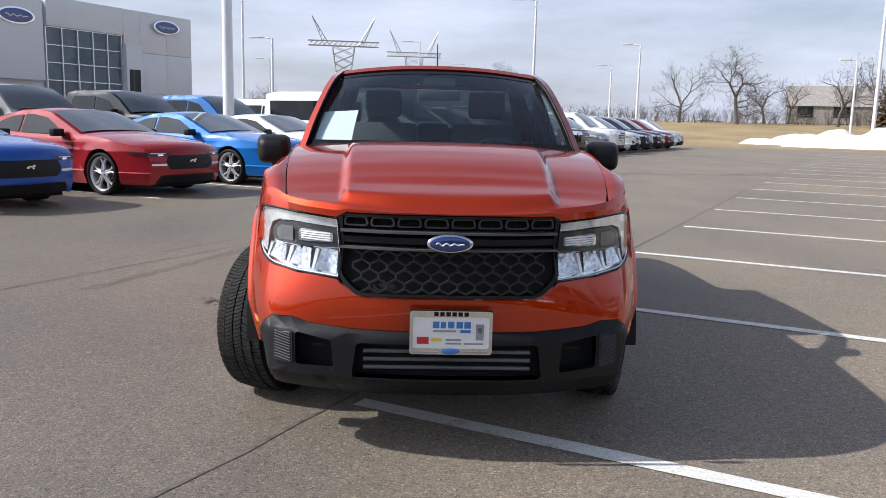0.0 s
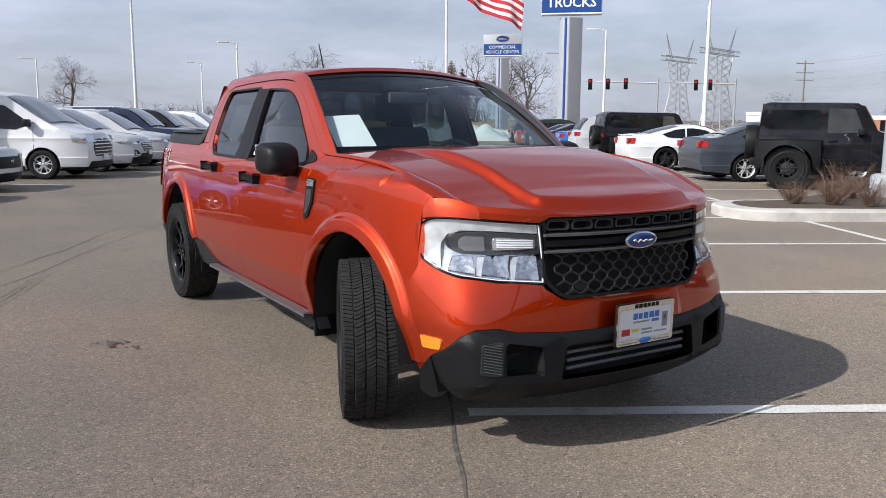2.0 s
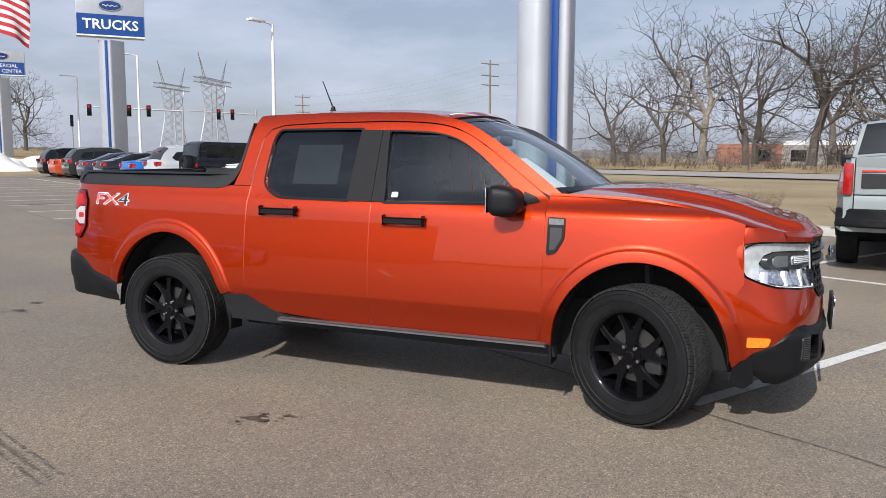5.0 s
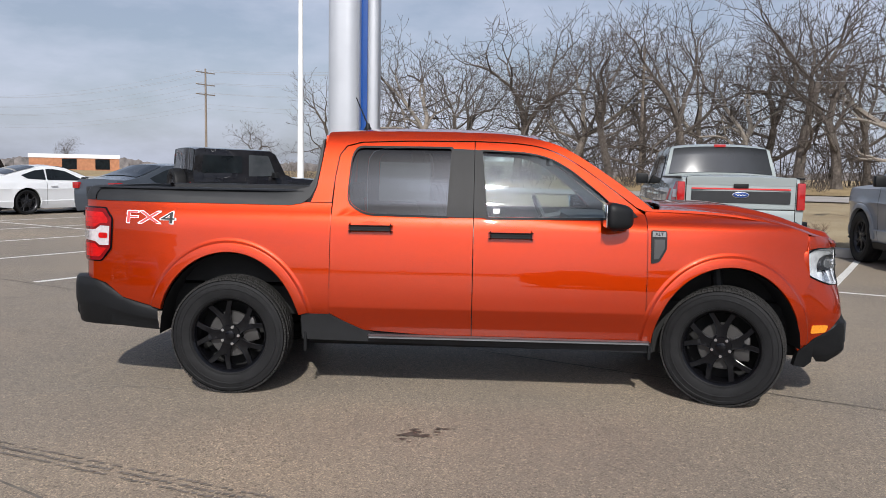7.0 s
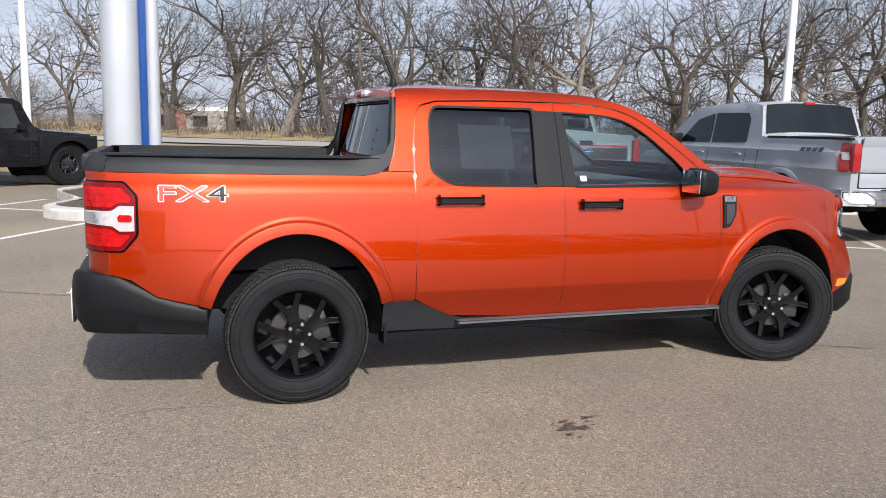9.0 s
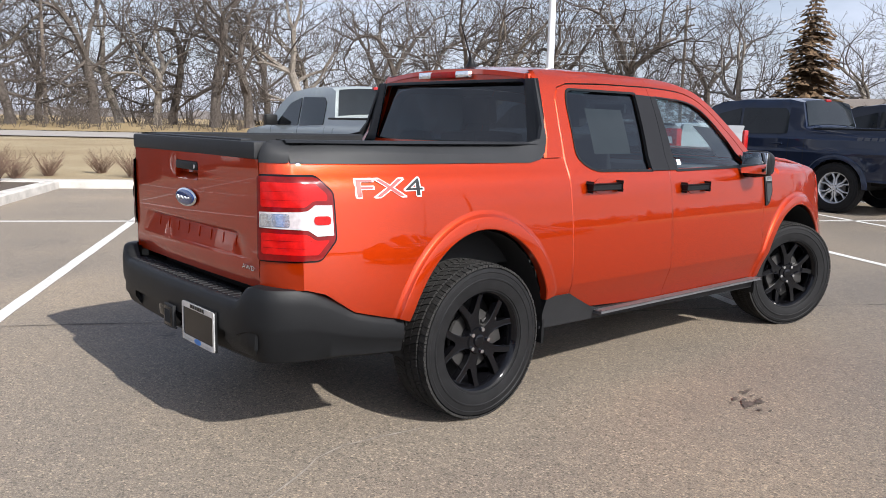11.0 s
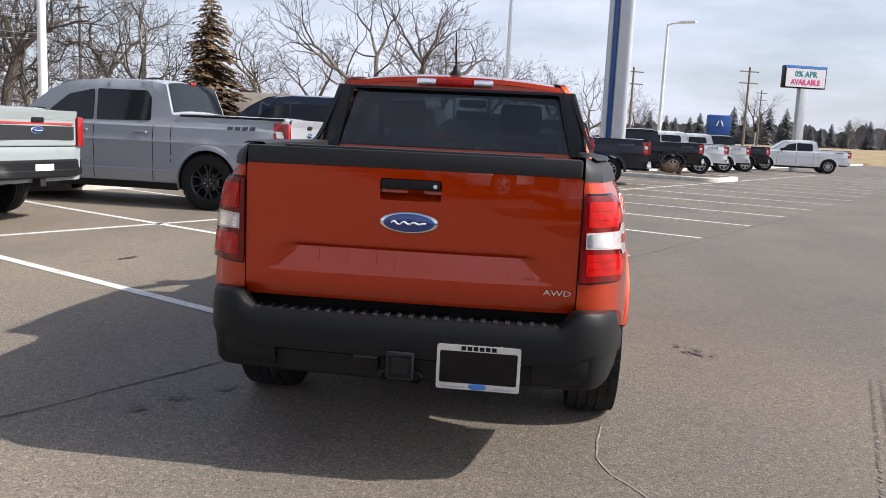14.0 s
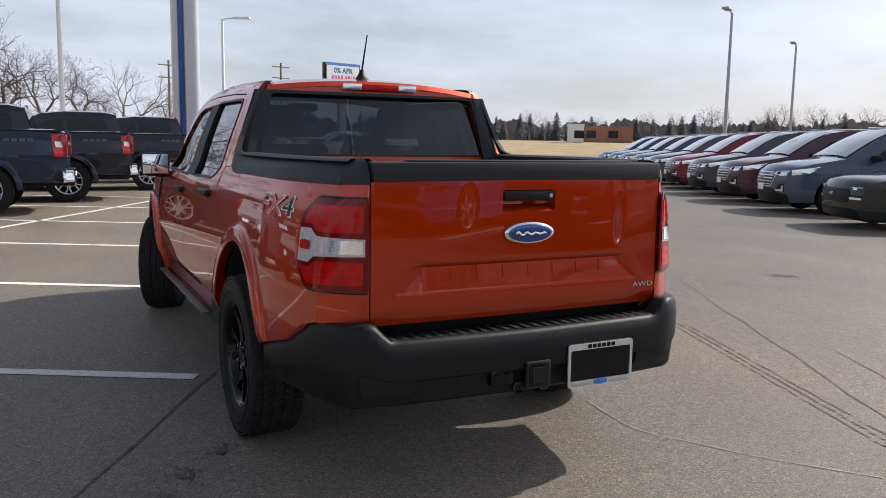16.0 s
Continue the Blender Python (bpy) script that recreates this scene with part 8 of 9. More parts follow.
island([(4.95, 5.85), (EDGE_E - 0.1, 5.75), (EDGE_E - 0.1, 9.35), (8.1, 9.3), (6.7, 7.8), (4.95, 7.45)], [0.9, 0, 0, 0.5, 0.6, 0.9], "kerbed island with brown mulch round the sign column")
island([(5.95, -29.9), (EDGE_E - 0.1, -29.9), (EDGE_E - 0.1, -26.0), (5.95, -26.0)], [1.3, 0, 0, 1.3], "kerbed island with brown mulch round the sign column")


def shrub(x, y, z, r, seed):
    rnd = random.Random(seed)
    bm = bmesh.new()
    for i in range(90):
        a, l = rnd.uniform(0, 2 * math.pi), r * rnd.uniform(0.5, 1.15)
        p = Vector((rnd.uniform(-0.08, 0.08), rnd.uniform(-0.08, 0.08), 0))
        q = p + Vector((math.cos(a) * l * 0.6, math.sin(a) * l * 0.6, l * rnd.uniform(0.5, 1.0)))
        add_tube(bm, p, q, 0.005, 0.002, 3, False)
        for k in range(2):
            b = p.lerp(q, rnd.uniform(0.4, 0.9))
            add_tube(bm, b, b + Vector((rnd.uniform(-1, 1), rnd.uniform(-1, 1), rnd.uniform(0, 1))) * l * 0.3, 0.003, 0.0015, 3, False)
    return solid("bare_shrub", bm, SHRUB, "low bare brown twiggy shrub", "shrub", "bare shrubs", m=pose(x, y, z), smooth=0)


for i, (e, s) in enumerate(((6.3, 7.0), (7.1, 7.3), (7.7, 7.9), (6.8, 6.8), (7.3, 6.6), (10.5, 6.7), (10.9, 7.6), (12.0, 6.2), (11.9, 4.6), (12.2, 3.1), (12.6, 7.4), (12.1, 0.6), (12.0, -2.2), (12.9, 5.4), (11.8, 1.8), (12.3, -0.8), (11.3, 6.6), (8.6, -28.4), (8.0, -27.6), (9.0, -29.0))):
    p = lot(e, s)
    shrub(p.x, p.y, 0.16, 0.42 + 0.1 * (i % 3), i)


def column(x, y, h, label, turn=-6, large=(-0.60, 0.60), small=(-0.52, 0.52), fin=(-0.56, 0.56), foot=0.42):
    """A clad sign column: a large and a small rounded shell, each along its own stretch, a blue fin between them, on a plinth."""
    owner = thing("sign_column", pose(x, y, 0.16, 0, 0, turn), label, "sign column", "sign columns")

    def shell(x0, x1, y0, y1, rad, z0, z1, lip=0.0):
        ring = rounded([(x0, y0), (x1, y0), (x1, y1), (x0, y1)], rad, 8)
        mx, my = (x0 + x1) / 2, (y0 + y1) / 2
        bm = bmesh.new()
        n = int((z1 - z0) / 2.5) + 1
        levels = [(z0 + (z1 - z0 - lip) * k / n, 0.0) for k in range(n + 1)]
        if lip:
            levels += [(z1 - lip * 0.35, lip * 0.3), (z1, lip)]
        vs = [[bm.verts.new((p[0] - math.copysign(min(inset, abs(p[0] - mx)), p[0] - mx), p[1] - math.copysign(min(inset, abs(p[1] - my)), p[1] - my), z)) for p in ring] for z, inset in levels]
        for a, b in zip(vs, vs[1:]):
            for i in range(len(ring)):
                bm.faces.new((a[i - 1], a[i], b[i], b[i - 1]))
        bm.faces.new(vs[-1])
        bmesh.ops.recalc_face_normals(bm, faces=bm.faces)
        return bm
    part("plinth", shell(large[0] - 0.13, large[1] + 0.13, -0.16, 0.64, 0.30, -0.25, foot, 0.05), SILVER_CLAD, owner, "silver plinth")
    part("plinth", shell(small[0] - 0.05, small[1] + 0.13, -0.64, -0.26, 0.16, -0.25, foot, 0.05), SILVER_CLAD, owner, "silver plinth")
    part("plinth_fin", boxes((fin[0] - 0.09, -0.29, -0.2), (fin[1] + 0.06, -0.13, foot + 0.004), 0.01), SIGN_BLUE, owner, "blue fin")
    part("large_shell", shell(large[0], large[1], -0.155, 0.52, 0.28, foot - 0.02, h), SILVER_CLAD, owner, "silver metal cladding")
    part("small_shell", shell(small[0], small[1], -0.52, -0.265, 0.14, foot - 0.02, h), SILVER_CLAD, owner, "silver metal cladding")
    part("blue_fin", boxes((fin[0], -0.29, foot - 0.02), (fin[1], -0.135, h - 0.02), 0.01), SIGN_BLUE, owner, "blue fin")
    return owner


def sign_box(owner, w, z0, z1, line, turn=0):
    hold = part("sign_box", boxes((-w / 2, -0.35, z0), (w / 2, 0.35, z1), 0.06), SILVER_CLAD, owner, "silver sign box with a blue lower band")
    hold.matrix_basis = pose(0, 0, 0, 0, 0, turn)
    zm = z0 + (z1 - z0) * 0.56
    for sg in (-1, 1):
        part("blue_panel", boxes((-w / 2 + 0.05, sg * 0.36 - 0.02, z0 + 0.10), (w / 2 - 0.05, sg * 0.36 + 0.02, zm)), SIGN_BLUE, hold, "blue panel")
        part("white_stripe", boxes((-w / 2, sg * 0.365 - 0.02, z0 + 0.02), (w / 2, sg * 0.365 + 0.02, z0 + 0.10)), PAPER, hold)
        b = badge(hold, pose(0, sg * 0.375, zm + (z1 - zm) * 0.52, 90, 0, 180 if sg > 0 else 0), 0.72 * w / 4, 0.34 * w / 4)
        h = (zm - z0) * 0.40
        m = pose(0, sg * 0.39, (z0 + 0.10 + zm) / 2, 90, 0, 180 if sg > 0 else 0)
        if len(line) == 1:
            letters(line[0], h * 1.1, m @ Matrix.Diagonal((1.05, 1, 1, 1)), hold, PAPER, 0.01, bold=0.03)
        else:
            for k, tx in enumerate(line):
                letters(tx, h * 0.66, pose(0, 0, (zm - z0) * (0.19 - 0.40 * k)) @ m, hold, PAPER, 0.01)
    return hold


tall = column(12.40, 2.74, 10.6, "tall silver sign column with a blue fin and a sign box", 0, (-0.93, 0.35), (-0.42, 0.20), (-0.46, 0.12), 0.38)
sign_box(tall, 4.0, 10.5, 15.2, [], 61)
column(-3.85, -29.4, 14.0, "tall silver sign column with a blue fin", 86)
p = lot(10.0, 44.0)
tr = column(p.x, p.y, 7.62, "silver sign column with a blue and silver trucks sign")
sign_box(tr, 3.6, 7.8, 10.0, ["TRUCKS"], -36)
p = lot(10.0, 80.0)
cv = column(p.x, p.y, 8.22, "silver sign column with a blue and silver sign")
sign_box(cv, 4.0, 8.4, 10.6, ["COMMERCIAL", "VEHICLE CENTER"], -36)

# digital board on its post
owner = thing("digital_board", pose(-18.0, -50.5, 0, 0, 0, 16), "small digital advertising board on a grey post", "sign")
part("post", boxes((-0.28, -0.2, 0), (0.28, 0.2, 5.4), 0.05), GALV, owner)
brd = part("cabinet", boxes((-1.5, -0.22, 5.4), (1.5, 0.22, 6.85), 0.04), GLOSS_BLACK, owner)
scr = plain("lit_screen", (0.75, 0.72, 0.76), 0.4)
part("screen", boxes((-1.42, 0.215, 5.48), (1.42, 0.232, 6.66)), scr, brd, "pale lit screen")
part("blue_strip", boxes((-1.5, 0.215, 6.68), (1.5, 0.234, 6.85)), PAPER_BLUE, brd)
letters("0% APR", 0.36, pose(0, 0.236, 6.30, 90, 0, 180), brd, plain("screen_teal", (0.02, 0.22, 0.24), 0.5), 0.004, bold=0.05)
letters("AVAILABLE", 0.34, pose(0, 0.236, 5.78, 90, 0, 180) @ Matrix.Diagonal((0.92, 1, 1, 1)), brd, plain("screen_magenta", (0.62, 0.03, 0.16), 0.5), 0.004, bold=0.05)
# blue pylon sign far down the row
owner = thing("blue_sign", pose(-14.5, -58.0, 0, 0, 0, 10), "distant blue arched sign above the trucks", "sign")
part("panel", boxes((-0.95, -0.2, 2.2), (0.95, 0.2, 3.75), 0.18), SIGN_BLUE, owner)
for k in range(2):
    part("pale_arc", tube((-0.25 + 0.5 * k, 0.22, 2.9), (-0.1 + 0.2 * k, 0.22, 3.3), 0.04, 0.04, 6), PAPER, owner)
part("post", boxes((-0.15, -0.12, 0), (0.15, 0.12, 2.3)), GALV, owner)


def lamp_post(x, y, h, arm, label="white steel lamp post on a concrete base", r=0.11, mat=WHITE_PAINT, two=False):
    owner = thing("lamp_post", pose(x, y, 0, 0, 0, arm), label, "lamp post", "lamp posts")
    part("base", tube((0, 0, -0.1), (0, 0, 0.75), 0.30, 0.28, 20), CONCRETE, owner, "concrete base")
    part("pole", tube((0, 0, 0.7), (0, 0, h), r, r * 0.55, 14), mat, owner)
    for sg in ((-1, 1) if two else (1,)):
        bm = bmesh.new()
        add_tube(bm, (0, 0, h - 0.05), (sg * 0.25, 0, h + 0.02), 0.04, 0.04, 8)
        add_tube(bm, (sg * 0.25, 0, h + 0.02), (sg * 0.7, 0, h + 0.05), 0.04, 0.04, 8)
        part("arm", bm, mat, owner)
        part("lamp_head", boxes((min(sg * 0.6, sg * 1.45), -0.17, h + 0.0), (max(sg * 0.6, sg * 1.45), 0.17, h + 0.10), 0.03), mat, owner, "flat lamp head")
    return owner


for s, h, two in ((15.0, 8.4, False), (-5.1, 8.4, False), (-25.3, 8.4, False), (55.8, 8.5, False), (73.5, 8.3, False)):
    p = lot(15.0, s)
    lamp_post(p.x, p.y, h, HEAD_U + 180, two=two)
p = lot(12.1, -36.0)
lamp_post(p.x, p.y, 7.4, HEAD_U + 180)
lamp_post(-5.3, 17.15, 12.0, HEAD_U, r=0.16, two=True)
for x, y, h in ((-11.0, 46.3, 8.8), (-9.1, 45.9, 6.2), (-15.0, 78.0, 7.2), (0.1, 60.5, 7.6), (7.1, 44.8, 8.8), (17.3, 58.0, 7.6), (20.4, 80.0, 7.6), (37.2, 62.7, 7.3), (5.0, 78.3, 7.2), (26.4, 19.9, 7.35)):
    lamp_post(x, y, h, HEAD_U + 200)
for x, y, h in ((-29.2, -24.8, 7.9), (-42.3, -31.9, 7.9)):
    lamp_post(x, y, h, HEAD_U + 60, mat=GALV, label="grey steel lamp post beyond the row of cars")

# flag pole and flag
fp = thing("flag_pole", pose(36.7, 58.4, 0), "tall white flag pole", "flag pole")
part("pole", tube((0, 0, 0), (0, 0, 19.5), 0.16, 0.08, 16), WHITE_PAINT, fp)
part("finial", lathe([(0.001, 19.75), (0.10, 19.68), (0.14, 19.58), (0.10, 19.48), (0.001, 19.42)], 16, "Z"), ALLOY, fp)
flag = thing("flag", pose(36.8, 58.4, 17.4), "striped red and white flag with a blue corner, blowing", "flag")


def cloth(u, v):
    wave = 0.22 * math.sin(u * 1.6 + v * 0.5) * min(1.0, u / 1.5) + 0.10 * math.sin(u * 3.6 - v)
    return Vector((u * 0.80, -u * 0.50 + wave, -v - u * 0.46 + 0.12 * math.sin(u * 1.3)))


for k in range(13):
    v0, v1 = k * 4.2 / 13, (k + 1) * 4.2 / 13
    u0 = 2.9 if k < 7 else 0.0
    bm = sheet([[cloth(u, v) for u in np.linspace(u0, 7.2, 26)] for v in (v0, (v0 + v1) / 2, v1)])
    part("stripe", bm, FLAG_RED if k % 2 == 0 else FLAG_WHITE, flag)
part("canton", sheet([[cloth(u, v) for u in np.linspace(0, 2.9, 14)] for v in np.linspace(0, 4.2 * 7 / 13, 6)]), FLAG_BLUE, flag)
stars = bmesh.new()
for i in range(9):
    for j in range(5 if i % 2 else 6):
        c = cloth(0.3 + (j + (0.5 if i % 2 else 0)) * 0.45, 0.15 + i * 0.24)
        add_box(stars, c - Vector((0.06, 0.03, 0.06)), c + Vector((0.06, 0.03, 0.06)))
part("stars", stars, FLAG_WHITE, flag, smooth=0)

# ---- utility poles and wires ----
heads = []
for s, h in ((128, 12.0), (76, 13.4), (20, 12.5), (-36, 12.5), (-95, 12.0)):
    p = lot(66, s, 0.4)
    up = thing("utility_pole", pose(p.x, p.y, p.z, 0, 0, HEAD_U), "weathered wooden utility pole with cross arms", "utility pole", "utility poles")
    part("pole", tube((0, 0, 0), (0, 0, h), 0.17, 0.11, 10), WOOD_POLE, up)
    for z in (h - 0.5, h - 2.0, h - 3.2):
        part("cross_arm", boxes((-1.5, -0.06, z - 0.06), (1.5, 0.06, z + 0.06)), WOOD_POLE, up)
        for x in (-1.4, -0.7, 0.7, 1.4):
            part("insulator", tube((x, 0, z + 0.06), (x, 0, z + 0.24), 0.04, 0.03, 6), GALV, up)
    heads.append((p, h))
for x, y, h in ((-24.7, -91, 10.5), (-11, -85, 9.5), (-42, -150, 12)):
    up = thing("utility_pole", pose(x, y, 0, 0, 0, 20), "weathered wooden utility pole with cross arms", "utility pole", "utility poles")
    part("pole", tube((0, 0, 0), (0, 0, h), 0.16, 0.11, 10), WOOD_POLE, up)
    for z in (h - 0.5, h - 1.8):
        part("cross_arm", boxes((-1.2, -0.06, z - 0.06), (1.2, 0.06, z + 0.06)), WOOD_POLE, up)
wires = bmesh.new()
for (p, hp), (q, hq) in zip(heads, heads[1:]):
    for z, off in ((0.3, -1.4), (0.3, 0.7), (0.3, 1.4), (1.8, -1.4), (1.8, 1.4), (3.0, -0.7), (3.0, 1.2), (4.4, 0.0), (4.9, 0.1)):
        a = p + Vector((U.x * off, U.y * off, hp - z))
        b = q + Vector((U.x * off, U.y * off, hq - z))
        last = a
        for k in range(1, 13):
            t = k / 12
            c = a.lerp(b, t) - Vector((0, 0, 1.1 * 4 * t * (1 - t)))
            add_tube(wires, last, c, 0.016, 0.016, 3, False)
            last = c
solid("overhead_wires", wires, GALV, "thin dark overhead wires along the road", "wires", kind="stuff", smooth=0)

# ---- transmission towers ----
def strut(bm, a, b, r=0.22):
    add_tube(bm, a, b, r, r, 4, False)


def tower_y(x, y, h, turn):
    """A lattice tower: four leaning legs, braced faces, a deep cross beam and two raised horns."""
    owner = thing("transmission_tower", pose(x, y, 0, 0, 0, turn), "distant grey lattice transmission tower", "tower", "transmission towers")
    zb = h * 0.72

    def corner(sx, sy, z):
        w = 6.0 - 3.2 * min(1.0, z / (h * 0.45)) + 1.6 * max(0.0, (z - h * 0.45) / (zb - h * 0.45))
        return (sx * w, sy * w * 0.75, z)
    steps = [zb * k / 9 for k in range(10)]
    for sx in (-1, 1):
        for sy in (-1, 1):
            leg = bmesh.new()
            for za, zc in zip(steps, steps[1:]):
                strut(leg, corner(sx, sy, za), corner(sx, sy, zc), 0.20)
            part("leg", leg, GALV, owner, smooth=0)
    web = bmesh.new()
    for za, zc in zip(steps, steps[1:]):
        for (ax, ay), (bx, by) in (((-1, -1), (1, -1)), ((1, -1), (1, 1)), ((1, 1), (-1, 1)), ((-1, 1), (-1, -1))):
            strut(web, corner(ax, ay, za), corner(bx, by, zc), 0.11)
            strut(web, corner(bx, by, za), corner(ax, ay, zc), 0.11)
    part("bracing", web, GALV, owner, smooth=0)
    beam = bmesh.new()
    for k in range(14):
        xa, xc = -14 + 2 * k, -12 + 2 * k
        for sy in (-1.2, 1.2):
            strut(beam, (xa, sy, zb), (xc, sy, zb), 0.16)
            strut(beam, (xa, sy, zb + h * 0.045), (xc, sy, zb + h * 0.045), 0.16)
            strut(beam, (xa, sy, zb), (xc, sy, zb + h * 0.045), 0.12)
    part("cross_beam", beam, GALV, owner, smooth=0)
    for sg in (-1, 1):
        horn = bmesh.new()
        for k in range(7):
            a, b = Vector((sg * (6.5 + 6.0 * k / 7), 0, zb + 0.27 * h * k / 7)), Vector((sg * (6.5 + 6.0 * (k + 1) / 7), 0, zb + 0.27 * h * (k + 1) / 7))
            w0, w1 = 1.1 * (1 - k / 7), 1.1 * (1 - (k + 1) / 7)
            strut(horn, a - Vector((w0, 0, 0)), b - Vector((w1, 0, 0)), 0.16)
            strut(horn, a + Vector((w0, 0, 0)), b + Vector((w1, 0, 0)), 0.16)
            strut(horn, a - Vector((w0, 0, 0)), b + Vector((w1, 0, 0)), 0.11)
        part("horn", horn, GALV, owner, smooth=0)
    return owner


def toward(t_deg, d, cx=0.0, cy=-5.0):
    return cx + d * math.cos(radians(t_deg)), cy + d * math.sin(radians(t_deg))


tower_y(*toward(95.1, 330), 42, 8)
tower_y(*toward(90.2, 420), 47, 8)
tower_y(*toward(42.2, 380, -3.4, -4.1), 42, 14)
tower_y(*toward(39.6, 330, -3.4, -4.1), 40, 14)

# ---- dealership building ----
bd = thing("dealership_building", Matrix(), "large silver-panelled showroom with a tall glass front", "building")
EB = -46.0
ACROSS = pose(0, 0, 0, 0, 0, HEAD_U + 90)


def slab(name, s0, s1, z0, z1, out, mat, parent, label="", depth=0.3):
    """A panel of the front, between s0 and s1 along it, proud by out."""
    ob = part(name, boxes((0.01, 0, z0 + 0.01), (s1 - s0 - 0.01, depth, z1 - 0.01), 0.01), mat, parent, label)
    ob.matrix_basis = Matrix.Translation(lot(EB + out, s0)) @ ACROSS
    return ob


for s0, s1 in ((39.3, 41.9), (41.9, 44.5)):
    for z0, z1 in ((0, 2.9), (2.9, 5.9), (5.9, 8.9)):
        slab("wall_panel", s0, s1, z0, z1, 0.3, GREY_PANEL, bd)
slab("wall_panel", 31.5, 37.8, 7.0, 8.9, 0.3, GREY_PANEL, bd)
slab("wall_panel", 37.8, 39.3, 6.4, 8.9, 0.3, GREY_PANEL, bd)
for k in range(9):
    slab("wall_panel", 31.1 - 4.0 * (k + 1), 31.1 - 4.0 * k, 0 if k % 3 else 3.4, 8.4, 0.5, WHITE_PANEL, bd, "white blade wall panel")
core = part("core", boxes((0, 0.0, 0.0), (49.4, 26, 8.7)), GREY_PANEL, bd)
core.matrix_basis = Matrix.Translation(lot(EB - 0.1, -5)) @ ACROSS
win = part("glass_wall", boxes((0, 0, 0), (6.2, 0.1, 7.0)), plain("blue_grey_glazing", (0.09, 0.13, 0.16), 0.06, vary=0.25, scale=0.7), bd, "dark glass wall with pale mullions")
win.matrix_basis = Matrix.Translation(lot(EB + 0.06, 31.5)) @ ACROSS
for k in range(6):
    part("mullion", boxes((k * 1.24 - 0.04, -0.12, 0), (k * 1.24 + 0.04, 0.04, 7.0)), ALLOY, win)
for k in range(7):
    part("transom", boxes((0, -0.10, k * 1.16 - 0.03), (6.2, 0.03, k * 1.16 + 0.03)), ALLOY, win)
for s, z in ((41.7, 7.95), (29.2, 7.35)):
    p = lot(EB + 0.58, s, z)
    badge(bd, Matrix.Translation(p) @ pose(0, 0, 0, 90, 0, HEAD_U + 90), 1.3, 0.52)
door = slab("entrance_portal", 37.8, 39.3, 0, 6.4, 0.5, WHITE_PANEL, bd, "white entrance portal", 0.5)
part("portal_glass", boxes((0.25, -0.03, 0), (1.25, 0.02, 4.6)), DARK_GLASS, door)

# ---- other far buildings ----
def shed(x, y, w, d, h, turn, mat, label, roof=None, name="building"):
    b = thing(name, pose(x, y, swell(x, y) - 0.04, 0, 0, turn), label, "building", "far buildings")
    part("wall", boxes((-w / 2, -d / 2, 0), (w / 2, d / 2, h)), mat, b)
    if roof:
        bm = bmesh.new()
        vs = [bm.verts.new(c) for c in ((-w / 2 - 0.3, -d / 2 - 0.3, h), (w / 2 + 0.3, -d / 2 - 0.3, h), (w / 2 + 0.3, d / 2 + 0.3, h), (-w / 2 - 0.3, d / 2 + 0.3, h), (-w / 2 - 0.3, 0, h + roof), (w / 2 + 0.3, 0, h + roof))]
        for f in ((0, 1, 5, 4), (2, 3, 4, 5), (0, 4, 3), (1, 2, 5), (0, 3, 2, 1)):
            bm.faces.new([vs[i] for i in f])
        bmesh.ops.recalc_face_normals(bm, faces=bm.faces)
        part("roof", bm, BARN if mat is BARN else plain("shingle_" + label[:6].strip(), (0.22, 0.19, 0.17), 0.9), b, smooth=0)
    else:
        part("parapet", boxes((-w / 2 - 0.1, -d / 2 - 0.1, h - 0.5), (w / 2 + 0.1, d / 2 + 0.1, h + 0.15)), BRICK if mat is BRICK else WHITE_PANEL, b)
    for k in range(max(1, int(w / 5))):
        x0 = -w / 2 + 1.5 + k * 5
        part("window", boxes((x0, -d / 2 - 0.06, 0.9), (x0 + 2.2, -d / 2 + 0.05, 2.6)), DARK_GLASS, b)
        part("window", boxes((x0, d / 2 - 0.05, 0.9), (x0 + 2.2, d / 2 + 0.06, 2.6)), DARK_GLASS, b)
    return b


shed(*toward(62.6, 139), 12, 8, 2.6, -25, BARN, "weathered grey wooden barn", 3.2, "barn")
x, y = toward(27.0, 150, -5.8, 0)
shed(x, y, 13.5, 10, 3.2, 117, plain("orange_brick", (0.42, 0.19, 0.10), 0.9, vary=0.2, scale=2.0), "long low orange-brick roadside building")
x, y = toward(36.0, 170, -3.4, -4.1)
shed(x, y, 9, 8, 4.2, 126, WHITE_PANEL, "roadside shop with a pale green fascia")
x, y = toward(0.9, 135, -5.0, 1.6)
shed(x, y, 9, 12, 3.3, 92, BRICK, "red-brown industrial building behind the trees")
x, y = toward(-3.2, 140, -5.0, 1.6)
shed(x, y, 10, 12, 3.9, 87, BARN, "grey industrial building behind the trees")
x, y = toward(-44, 120, -3, 4)
shed(x, y, 12, 9, 3.0, 50, WHITE_PANEL, "pale house behind the trees", 2.4, "house")
x, y = toward(-71.0, 76, 0, 5.5)
shed(x, y, 8, 7, 2.3, 14, TAN, "tan-roofed house behind the spruce", 2.0, "house")
x, y = toward(-128.1, 196, 1.7, 5)
shed(x, y, 12, 11, 3.4, 142, BRICK, "long brick building across the far road")
x, y = toward(-126.0, 186, 1.7, 5)
shed(x, y, 3.6, 8, 3.9, 144, WHITE_PANEL, "white-fronted building across the far road")

